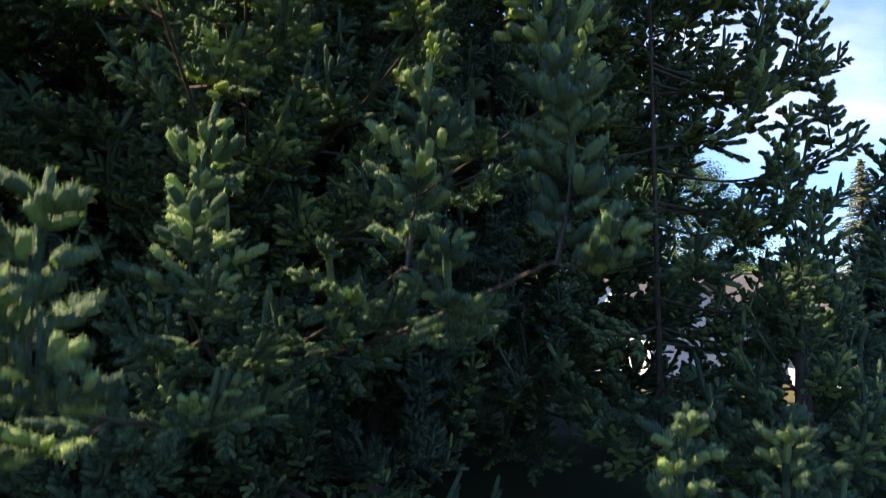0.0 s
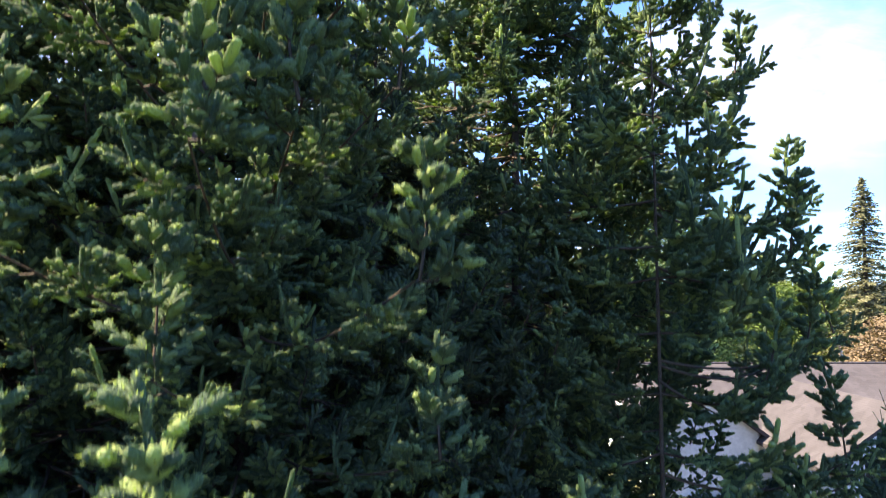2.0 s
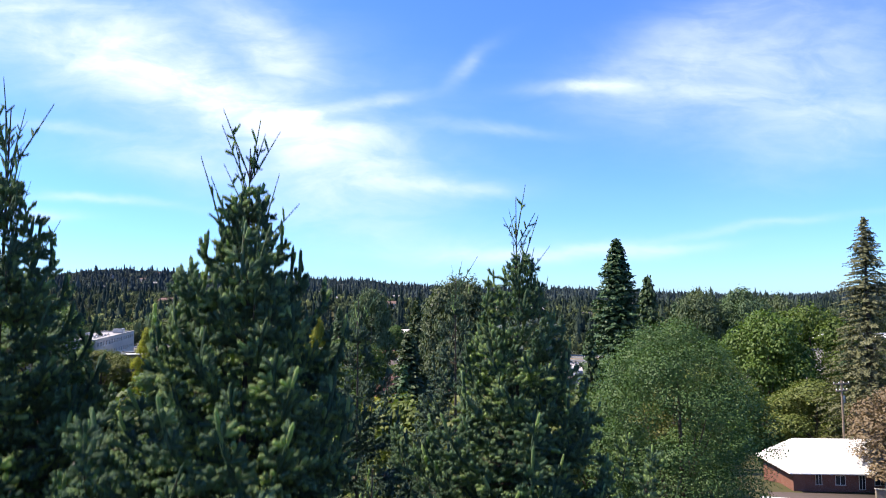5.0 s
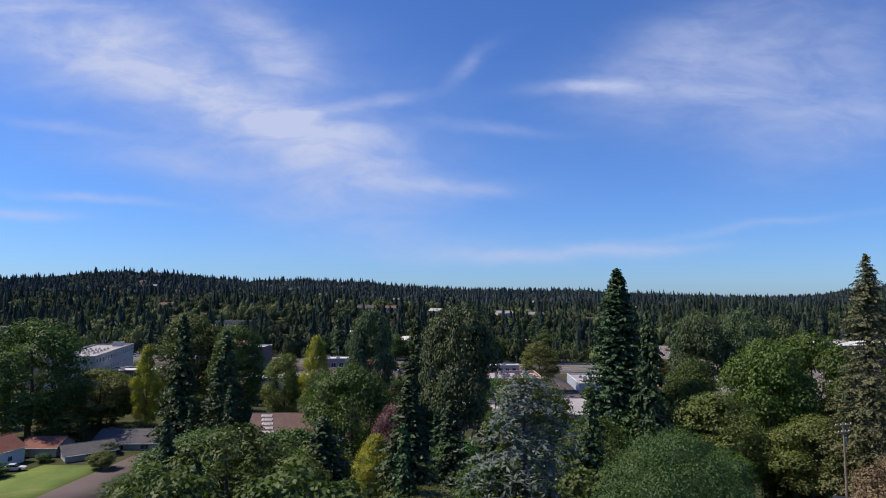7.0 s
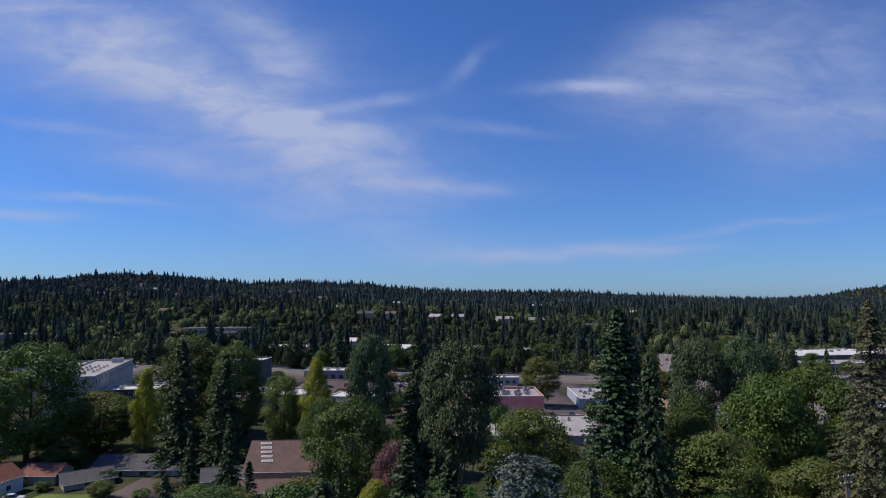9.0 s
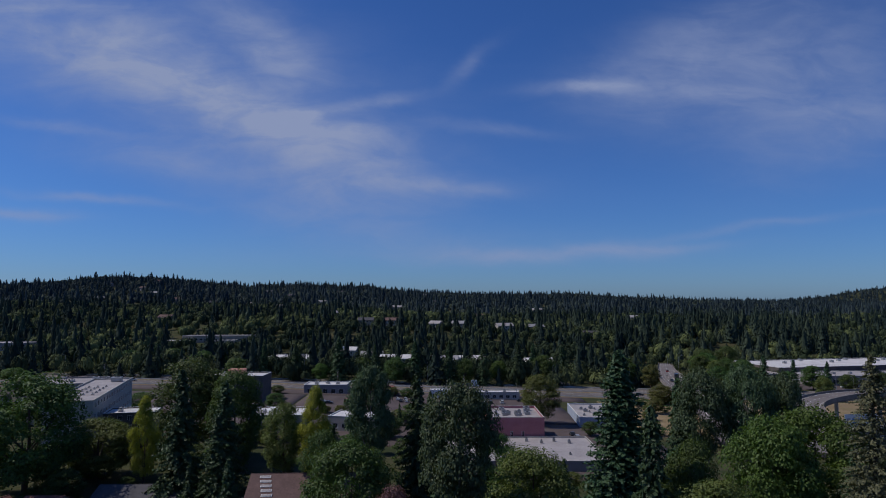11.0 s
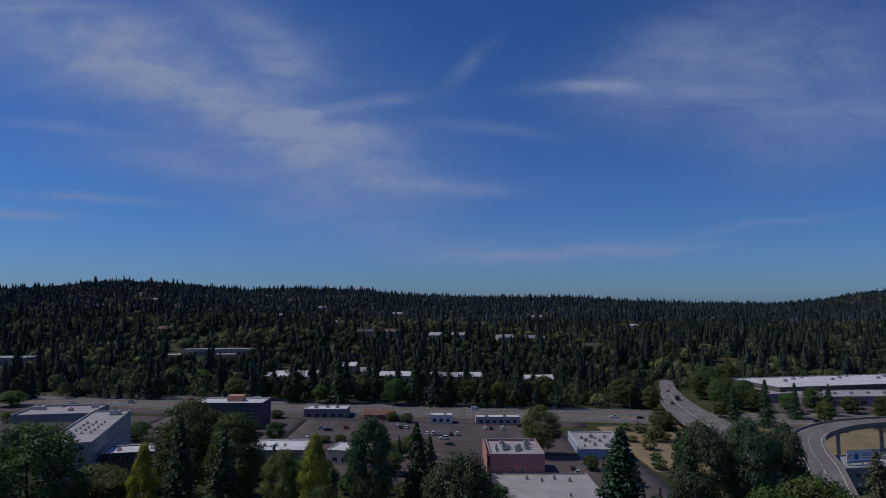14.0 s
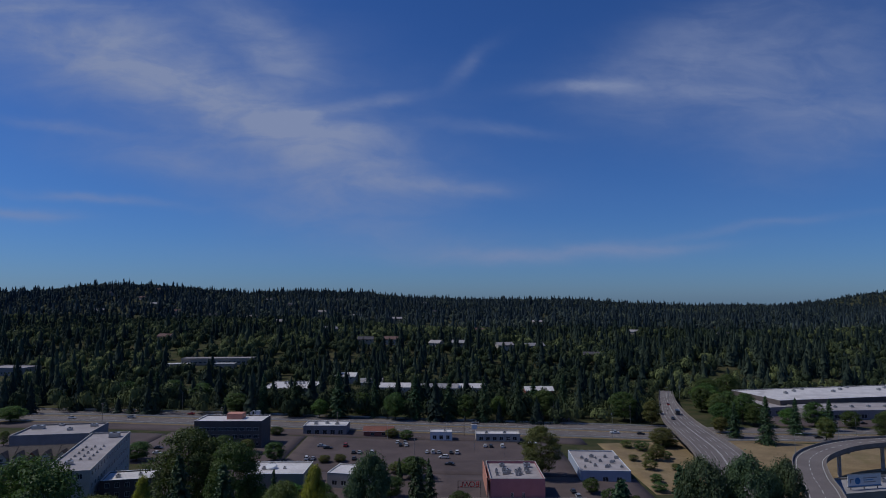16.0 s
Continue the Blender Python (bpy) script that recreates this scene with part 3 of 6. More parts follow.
def tree(key, x, y, top, rad, variant=0, turn=None, low=False):
    """A tree of a kind, with its top at a height of the world and a crown radius."""
    kind_ = key + "_low" if low else key
    n = len([1 for kk in KINDS if kk[0] == kind_])
    crown, trunk, leaf_mat, bark = KINDS[(kind_, variant % n)]
    z0 = g(x, y)
    s = (top - z0) / {"pine": 46.0, "sequoia": 44.0}.get(key, 20.0)
    own = {"leaf": 8, "lime": 8, "olive": 8, "yellow": 8, "silver": 8, "rust": 8, "plum": 8, "fir": 4.6, "cedar": 4.2, "pine": 9.0, "sequoia": 7.4, "blue": 5.6, "feather": 6.6}[key]
    name, label = TREE_WORDS[key]
    ob = thing(name, pose(x, y, z0, 0, 0, turn if turn is not None else (x * 37 + y * 11) % 360), label, "tree")
    m = Matrix.Diagonal((rad / own, rad / own, s, 1))
    link("trunk", trunk, bark, ob, m=m)
    link("crown", crown, leaf_mat, ob, m=m)
    return ob

# ---- far woods: trees nobody could count, near ones with sprays, far ones simpler ----
def unit_conifer(quads, r):
    """A ragged cone of hanging sprays, thinner towards a pointed top."""
    u = 1 - np.sqrt(r.uniform(0, 1, quads) * 0.97)
    u[: max(2, quads // 9)] = r.uniform(0.74, 0.90, max(2, quads // 9))
    q = r.uniform(0, 2 * math.pi, quads)
    reach = ((1 - u) ** 0.8 * r.uniform(0.55, 1.15, quads) + 0.02)
    out = np.stack([np.cos(q), np.sin(q), np.zeros(quads)], 1)
    at = out * reach[:, None] + np.stack([0 * u, 0 * u, u * 0.96 + 0.02], 1)
    side = np.stack([-np.sin(q), np.cos(q), np.zeros(quads)], 1)
    k = 2.6 / math.sqrt(quads)
    wide = (side * (k * (0.35 + 0.65 * (1 - u)) * r.uniform(0.6, 1.2, quads))[:, None])
    tall = np.stack([0 * u, 0 * u, 0.22 * k * r.uniform(0.7, 1.4, quads)], 1)
    lean = out * (0.16 * k)
    v = np.stack([at - wide * 0.5 - tall * 0.5 + lean, at - tall * 0.9 + lean * 1.4, at + wide * 0.5 - tall * 0.3 + lean, at + tall], 1)
    return v.reshape(-1, 3), np.arange(4 * quads).reshape(-1, 4)


def unit_broad(quads, r):
    d = r.normal(size=(quads, 3))
    d[:, 2] = np.abs(d[:, 2]) - 0.35
    d /= np.linalg.norm(d, axis=1, keepdims=True)
    bump = 1 + 0.25 * np.sin(d[:, 0] * 5 + r.uniform(0, 6)) * np.cos(d[:, 1] * 4)
    at = d * (bump * r.uniform(0.7, 1.0, quads))[:, None] * (1, 1, 0.5) + (0, 0, 0.52)
    nm = d + (0, 0, 0.25) + r.normal(size=d.shape) * 0.16
    nm /= np.linalg.norm(nm, axis=1, keepdims=True)
    k = 2.1 / math.sqrt(quads)
    return leaf_quads(at, nm, 1.5 * k, 1.2 * k, r)


def unit_fir(tiers, sides, r):
    """A far fir: ragged skirts of boughs one over another, each narrower than the one below."""
    pieces = []
    for i in range(tiers):
        lo, hi = i / tiers * 0.92, min(1.0, (i + 1.75) / tiers * 0.95)
        wide = (1 - i / tiers) ** 0.85
        q = np.arange(sides) * 2 * math.pi / sides + r.uniform(0, 6)
        out = wide * r.uniform(0.35, 0.95, sides)
        low = np.stack([np.cos(q) * out, np.sin(q) * out, lo + r.uniform(-0.07, 0.07, sides)], 1)
        top = np.stack([np.cos(q) * wide * 0.14, np.sin(q) * wide * 0.14, hi + 0 * q], 1)
        k = np.arange(sides)
        n = (k + 1) % sides
        pieces.append((np.concatenate([low, top]), np.stack([k, n, sides + n, sides + k], 1)))
    return joined(pieces)


def unit_lump(sides, rings, r, size):
    """A far leafy tree: an uneven crown that bulges in clumps."""
    v, f = [], []
    ph = r.uniform(0, 6, 4)
    for i in range(rings + 1):
        a = math.pi * (0.04 + 0.78 * i / rings)
        for k in range(sides):
            q = 2 * math.pi * k / sides
            s_ = 1 + 0.20 * math.sin(3 * q + ph[0] + i) + 0.16 * math.sin(5 * q + ph[1] - 2 * i) + r.uniform(-0.14, 0.14)
            v.append((math.cos(q) * math.sin(a) * s_ * size, math.sin(q) * math.sin(a) * s_ * size, 0.45 + 0.5 * size * math.cos(a) * (0.8 + 0.25 * s_)))
    for i in range(rings):
        for k in range(sides):
            n = (k + 1) % sides
            f.append((i * sides + k, (i + 1) * sides + k, (i + 1) * sides + n, i * sides + n))
    return np.array(v), np.array(f)


def scatter(units, pos, rad, hei, tone, r):
    """Joins copies of unit trees at pos into one mesh."""
    vs, fs, ts, base = [], [], [], 0
    pick = r.integers(0, len(units), len(pos))
    for k, (uv, uf) in enumerate(units):
        sel = np.nonzero(pick == k)[0]
        if not len(sel):
            continue
        q = r.uniform(0, 2 * math.pi, len(sel))
        c, s = np.cos(q)[:, None], np.sin(q)[:, None]
        x = (uv[None, :, 0] * c - uv[None, :, 1] * s) * rad[sel, None] + pos[sel, 0, None]
        y = (uv[None, :, 0] * s + uv[None, :, 1] * c) * rad[sel, None] + pos[sel, 1, None]
        z = uv[None, :, 2] * hei[sel, None] + pos[sel, 2, None]
        vs.append(np.stack([x, y, z], -1).reshape(-1, 3))
        fs.append((uf[None] + (np.arange(len(sel)) * len(uv))[:, None, None]).reshape(-1, uf.shape[1]) + base)
        ts.append(np.repeat(tone[sel], len(uf)))
        base += len(uv) * len(sel)
    return np.concatenate(vs), np.concatenate(fs), np.concatenate(ts)


# open ground in the woods: (x0, x1, y0, y1)
CLEAR = []


def woods_at(n, y0, y1, a0, a1, r, keep=None):
    y = y0 + (y1 - y0) * r.uniform(0, 1, n) ** 0.85
    x = r.uniform(a0, a1, n) * y
    ok = np.ones(n, bool)
    for cx0, cx1, cy0, cy1 in CLEAR:
        ok &= ~((x > cx0) & (x < cx1) & (y > cy0) & (y < cy1))
    if keep is not None:
        ok &= keep(x, y)
    x, y = x[ok], y[ok]
    return np.stack([x, y, G(x, y) - 0.3], -1)


def wood_patch(name, label, pos, share, units_c, units_b, big, r):
    """Splits places between dark conifers and paler leafy trees, in drifts."""
    drift = np.sin(pos[:, 0] / 61 + 2) * np.sin(pos[:, 1] / 83) * 0.5 + np.sin(pos[:, 0] / 23 + pos[:, 1] / 31) * 0.3
    con = r.uniform(0, 1, len(pos)) < share + 0.42 * drift
    # hill and mountain patches take the tones with haze painted in
    for sel, units, mat, kind_name, words in ((con, units_c, M_HAZED_FIRS if "hill" in name or "mountain" in name else M_WOODS_DARK, "conifer_" + name, "dark conifers"), (~con, units_b, M_HAZED_LEAVES if "hill" in name or "mountain" in name else M_WOODS_LIGHT, "leafy_" + name, "green leafy trees")):
        p = pos[sel]
        n = len(p)
        if kind_name.startswith("conifer"):
            hei = (8 + 19 * r.uniform(0, 1, n) ** 2.0) * big
            rad = (2.3 + 0.17 * hei) * r.uniform(0.8, 1.3, n)
        else:
            hei, rad = r.uniform(7, 14, n) * big, r.uniform(3.2, 6.2, n) * big
        broad = 0.5 + 0.3 * np.sin(p[:, 0] / 130 + 1.7) * np.cos(p[:, 1] / 170) + 0.2 * np.sin(p[:, 0] / 47 - p[:, 1] / 59)
        v, f, t = scatter(units, p, rad, hei, np.clip(broad + r.normal(size=n) * 0.25, 0, 1) ** 1.8, r)
        tagged(link(kind_name, mesh_np(kind_name, v, f, t), mat), words + " " + label, "woods", kind="stuff")

rf = np.random.default_rng(11)
U_C0, U_B0 = [joined([unit_fir(9, 10, rf), unit_conifer(130, rf)]) for k in range(5)], [unit_broad(240, rf) for k in range(5)]
U_C1, U_B1 = [joined([unit_fir(7, 9, rf), unit_conifer(80, rf)]) for k in range(6)], [joined([unit_lump(8, 4, rf, 0.72), unit_broad(110, rf)]) for k in range(6)]
U_C2, U_B2 = [joined([unit_fir(4, 6, rf), unit_conifer(20, rf)]) for k in range(6)], [joined([unit_lump(6, 3, rf, 0.75), unit_broad(26, rf)]) for k in range(6)]
# streets, roofs and lots among the trees beyond the freeway
CLEAR += [(-150, -92, 485, 550), (-100, 30, 496, 530), (60, 92, 498, 520), (195, 420, 405, 530), (148, 182, 380, 480), (-285, -185, 600, 668), (-440, -375, 540, 612)]
CLEAR += [(x - w / 2 - 2, x + w / 2 + 2, y - 13, y + 6) for x, y, w in ((72, 752, 20), (108, 765, 26), (-92, 760, 18), (-60, 770, 22), (-8, 745, 14), (18, 752, 14), (160, 690, 16), (222, 742, 26), (248, 735, 18), (236, 765, 30), (365, 690, 20), (-330, 760, 18))]
wood_patch("valley_woods", "behind the freeway", woods_at(900, 408, 560, -0.95, 0.95, rf), 0.18, U_C0, U_B0, 0.85, rf)
wood_patch("woods", "at the foot of the wooded hills", woods_at(6400, 545, 1080, -0.86, 0.86, rf), 0.34, U_C1, U_B1, 1.0, rf)
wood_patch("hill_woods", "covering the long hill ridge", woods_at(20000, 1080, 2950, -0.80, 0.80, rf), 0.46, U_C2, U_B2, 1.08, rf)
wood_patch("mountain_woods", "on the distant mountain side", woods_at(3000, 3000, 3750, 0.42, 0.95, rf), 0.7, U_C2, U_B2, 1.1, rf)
wood_patch("freeway_woods", "along the far edge of the freeway", woods_at(250, 404, 470, -0.75, 0.30, rf), 0.38, U_C0, U_B0, 1.25, rf)
wood_patch("spur_woods", "on the spur above the overpass", woods_at(330, 600, 690, 0.27, 0.60, rf), 0.8, U_C0, U_B0, 1.15, rf)

# ---- trees of the valley: kind, x, y, height of the top, crown radius ----
def plant(*rows, lift=0.0):
    """Trees of (kind, x, y, height of the top, crown radius)."""
    for n, (key, x, y, top, rad) in enumerate(rows):
        tree(key, x, y, top + (lift if y < 95 and key not in ("pine", "blue") else 0), rad, n)


plant(("leaf", -112, 174, 25, 14), ("leaf", -84, 213, 24.5, 13), ("leaf", -66, 205, 22, 9), ("fir", -70, 172, 26, 8), ("fir", -61, 180, 22, 7.5), ("fir", -58, 166, 15, 6), ("yellow", -86, 186, 15.5, 4), ("olive", -101, 190, 9.5, 10.5),
      ("fir", -43, 130, 13, 4.4), ("silver", 3, 122, 28, 7.5), ("fir", -7, 172, 25.5, 7), ("silver", -19, 168, 26.5, 6.5), ("yellow", -37, 187, 18, 5), ("olive", -47, 190, 14, 6), ("olive", 43, 284, 11.5, 8.5), lift=2.5)
plant(("olive", 18, 131, 14.5, 8.5), ("leaf", -18, 126, 17, 9), ("sequoia", 31.3, 114, 35.7, 9.0), ("cedar", 32.0, 99, 28.5, 4.6), ("cedar", 62, 170, 24, 5), ("silver", 66, 166, 26, 7), ("silver", 78, 165, 27, 7), ("silver", 89, 168, 25, 5.5),
      ("lime", 62, 122, 22.5, 9), ("lime", 74, 128, 23.5, 10), ("leaf", 46, 118, 19, 6), ("olive", 45, 108, 14.5, 8), ("olive", 58, 100, 12, 7), ("fir", 71, 112, 19, 5), ("leaf", 84, 115, 17, 8), lift=2.5)
plant(("pine", 61.5, 92, 36.6, 8.2), ("olive", 78, 98, 9, 6), ("olive", 66, 92, 7, 5), ("lime", 32, 112, 12, 6), ("leaf", 24, 104, 11, 6), ("olive", 106, 120, 9, 8), ("blue", 7, 56, 23.5, 7.0), ("leaf", -28, 76, 12.0, 7),
      ("fir", -4, 74, 18.5, 5), ("fir", -13, 70, 15, 5), ("leaf", -19, 66, 13, 6), ("plum", -9, 118, 10.5, 4.5), ("yellow", -10, 96, 9.5, 3.5), ("leaf", -52, 108, 1, 5), ("leaf", -36, 96, 2, 6), lift=2.5)
plant(("olive", -78, 148, -4.5, 3), ("leaf", -97, 141, -5.5, 2.5), ("leaf", -98, 168, 0.5, 5), ("fir", -4, 200, 16, 5), ("leaf", -30, 160, 12, 6), ("leaf", 14, 172, 9, 6), ("lime", 41, 96, 8, 5), ("fir", 1, 88, 14, 4.5),
      ("olive", -2, 60, 10, 5), ("olive", 28, 84, 8, 6), ("leaf", 98, 98, 4, 7), lift=2.5)
ON_TERRACE[0] = True
tree("feather", 20, 55, 16.5, 7.4)
tree("rust", 64, 88, 6.3, 7.4)
ON_TERRACE[0] = False

# fill: gardens full of lower trees; open places (x0, x1, y0, y1) stay clear
OPEN = [(6, 28, 20, 44), (30, 72, 78, 112), (-104, -62, 124, 182), (-60, -20, 136, 172), (-112, -94, 138, 168), (-135, -95, 200, 285), (-80, -24, 245, 290), (-4, 60, 190, 292), (56, 90, 272, 340),
        (-215, -120, 250, 340), (-155, -74, 290, 360), (-20, 20, -20, 22), (78, 210, 175, 345), (-80, 62, 284, 372)]
r_fill = np.random.default_rng(23)
stood = []
while len(stood) < 150:
    y = float(r_fill.uniform(26, 330))
    x = float(r_fill.uniform(-0.78, 0.80)) * y
    if any(a <= x <= b and c <= y <= d for a, b, c, d in OPEN) or any((x - p) ** 2 + (y - q) ** 2 < (5.0 + y * 0.012) ** 2 for p, q in stood):
        continue
    if (y < 95 and 0.44 < x / y < 0.80) or (y < 150 and x / y < -0.44):
        continue
    stood.append((x, y))
    key = ("leaf", "olive", "fir", "leaf", "lime", "fir", "olive", "leaf")[int(r_fill.integers(0, 8))]
    tall = float(r_fill.uniform(6, 11)) if key not in ("fir", "cedar") else float(r_fill.uniform(8, 15))
    rad = tall * float(r_fill.uniform(0.36, 0.48)) if key not in ("fir", "cedar") else tall * 0.22
    tree(key, x, y, g(x, y) + tall, rad, len(stood), low=True)

# shrubs of the gardens
for n, (key, x, y, h, rad) in enumerate((('leaf', -83.2, 160.8, 3, 2.6), ('lime', -66.0, 166.9, 3.2, 2.6), ('olive', -65.9, 153.3, 3, 2.6), ('lime', -68.4, 147.3, 2.6, 2.2), ('leaf', -106.0, 168.0, 4, 3.4), ('olive', -108.7, 182.0, 3.4, 3.2), ('leaf', -96.1, 168.5, 2.4, 2.0), ('leaf', -54.5, 160.8, 3, 2.6), ('olive', -56.9, 150.7, 2.6, 2.4), ('lime', -45.7, 150.7, 3, 2.6), ('leaf', -94.8, 153.8, 2.2, 2.0), ('olive', -38.9, 147.3, 3, 2.6), ('leaf', -88.8, 182.0, 3, 2.6), ('leaf', -103.5, 189.9, 4, 3.2), ('olive', -103.0, 157.0, 2.2, 2.0), ('leaf', -59.4, 182.0, 4, 3.0), ('leaf', -30.4, 156.0, 4, 3.4), ('lime', -7.3, 189.9, 4.5, 3.6), ('olive', -12.3, 168.5, 4, 3.4), ('leaf', -77.6, 243.1, 6, 4.2), ('olive', -65.4, 237.6, 5, 4), ('lime', -57.7, 249.0, 5, 4), ('leaf', -41.5, 237.6, 5, 4), ('olive', 37.5, 189.9, 4, 3.4))):
    tree(key, x, y, g(x, y) + h, rad, n, low=True)

# tall firs along the far side of the freeway and about the warehouse
for n, (x, y, top, rad) in enumerate(((-116, 415, 19, 5), (-95, 412, 17, 5.2), (-67, 410, 21, 7.5), (-44, 414, 16, 5), (-18, 412, 18, 7), (4, 410, 19, 6), (26, 408, 18, 6.5), (48, 410, 19.5, 6),
                                      (62, 440, 14, 6), (84, 450, 15, 6), (178, 355, 14, 6.2), (168, 372, 8, 5), (208, 380, 9, 5), (234, 390, 7, 5), (268, 372, 6, 4.5), (-150, 440, 10, 6), (-210, 470, 14, 7), (-260, 450, 12, 6))):
    tree("fir", x, y, top, rad, n)
plant(("lime", -78, 408, 4, 5), ("leaf", -30, 408, 8, 7), ("lime", -52, 416, 7, 6), ("leaf", 14, 409, 7, 6), ("lime", 36, 413, 5, 6), ("leaf", 66, 420, 8, 8), ("leaf", -135, 420, 6, 8), ("leaf", -170, 455, 8, 9),
      ("leaf", -195, 462, 9, 9), ("leaf", -230, 465, 8, 9), ("lime", -255, 380, 4, 8), ("leaf", -270, 470, 10, 10), ("leaf", 118, 420, 7, 9), ("olive", 132, 408, 3, 6), ("lime", 190, 470, 4, 9), ("leaf", 205, 500, 6, 9))
plant(("leaf", 230, 520, 7, 9), ("leaf", 250, 365, 3, 6), ("olive", 118, 348, -2, 7), ("olive", 105, 318, -4, 4), ("olive", 215, 362, 1, 5), ("leaf", 196, 404, 2, 7), ("lime", 214, 398, 0, 6), ("leaf", 232, 402, 3, 7),
      ("leaf", 252, 398, -2, 6), ("olive", 275, 396, -1, 6), ("leaf", 300, 394, 0, 7), ("leaf", 325, 392, 2, 8), ("lime", 188, 430, 0, 7), ("leaf", 200, 450, 3, 8), ("olive", -20, 285, -4, 4), ("leaf", -12, 278, 0, 6))
plant(("leaf", -30, 282, -4, 4), ("olive", -55, 300, -5, 3), ("olive", -48, 302, -5, 3), ("leaf", -95, 300, -1, 4.5), ("leaf", -78, 300, 1, 5), ("leaf", 60, 262, -5, 3.5), ("leaf", -20, 352, -4, 4), ("olive", -28, 356, -4, 4),
      ("leaf", -92, 356, -3, 4), ("leaf", -118, 314, 0, 5), ("leaf", -106, 312, 1.5, 5), ("olive", -96, 316, -1, 4), ("leaf", -140, 296, 2, 6), ("leaf", -70, 244, -3, 4), ("olive", -58, 242, -4, 4), ("leaf", -46, 244, -2, 5))
plant(("leaf", -20, 250, -1, 5), ("leaf", 6, 238, -3, 4))

plant(("leaf", 173, 400, 3, 7), ("leaf", 181, 420, 4, 7), ("olive", 187, 440, 3, 6), ("leaf", 183, 455, 5, 7), ("lime", 194, 462, 2, 6), ("leaf", 192, 412, 5, 8), ("leaf", 196, 478, 5, 8), ("olive", 166, 385, -3, 5), ("leaf", 203, 432, 4, 7))

# scrub on the dry bank by the freeway
for n, (x, y, h, rad) in enumerate(((92, 280, 3.5, 3.0), (96, 300, 4.5, 3.6), (101, 318, 4, 3.4), (104, 338, 5, 4.2), (98, 344, 4, 3.6), (108, 300, 3, 2.6), (111, 322, 3.6, 3.0), (93, 316, 3, 2.8), (118, 346, 5, 4.0), (89, 266, 4, 3.4), (100, 270, 5, 4.2), (108, 282, 3.5, 3.0), (124, 350, 4, 3.6))):
    tree("olive" if n % 3 else "leaf", x, y, g(x, y) + h, rad, n, low=True)

# ---- firs right before the camera: boughs with needled shoots ----
ON_TERRACE[0] = True


def shoot(p0, p1, thick, r, fine):
    """A needled shoot as triangles: a slim blunt core with needles that stand out all round it and at its end."""
    axis = p1 - p0
    ln = np.linalg.norm(axis) + 1e-9
    d = axis / ln
    ref = np.array((0.2, 0.1, 0.97)) if abs(d[2]) < 0.9 else np.array((1.0, 0.0, 0.0))
    a = np.cross(d, ref)
    a /= np.linalg.norm(a)
    b = np.cross(d, a)
    t = thick * 0.5
    sides = 5 if fine else 4
    q = np.arange(sides) * (2 * math.pi / sides) + r.uniform(0, 6)
    ring = np.cos(q)[:, None] * a + np.sin(q)[:, None] * b
    v = np.concatenate([p0 + ring * t * 0.55, p0 + axis * 0.45 + ring * t * 0.80, p0 + axis * 0.90 + ring * t * 0.68, [p1]])
    f = []
    for k in range(sides):
        n = (k + 1) % sides
        for o in (0, sides):
            f += [(o + k, o + n, o + sides + n), (o + k, o + sides + n, o + sides + k)]
        f.append((2 * sides + k, 2 * sides + n, 3 * sides))
    spikes = int(min(26, max(16, ln / 0.008))) if fine else 6
    wide = 0.0062 if fine else 0.013
    h = (np.arange(spikes) + r.uniform(0, 1, spikes)) / spikes * 0.97
    w = np.arange(spikes) * 2.4 + r.uniform(0, 6)
    out = np.cos(w)[:, None] * a + np.sin(w)[:, None] * b
    way = out * (1.0 - 0.45 * h[:, None] ** 4) + d * (0.65 + 0.3 * h[:, None])
    way /= np.linalg.norm(way, axis=1, keepdims=True)
    side = np.cross(way, d)
    side /= np.linalg.norm(side, axis=1, keepdims=True) + 1e-9
    base = p0 + axis * h[:, None] + out * t * 0.5
    tip = base + way * (t * 0.85 * r.uniform(0.7, 1.25, (spikes, 1)))
    sv = np.stack([base - side * wide, base + side * wide, tip], 1).reshape(-1, 3)
    return np.concatenate([v, sv]), np.concatenate([f, np.arange(3 * spikes).reshape(-1, 3) + 3 * sides + 1])


def strip(p0, p1, w0, w1):
    """A thin three-sided twig as triangles."""
    v, q = tube([p0, p1], [w0, w1], 3)
    t = np.concatenate([q[:, (0, 1, 2)], q[:, (0, 2, 3)]])
    return v, t


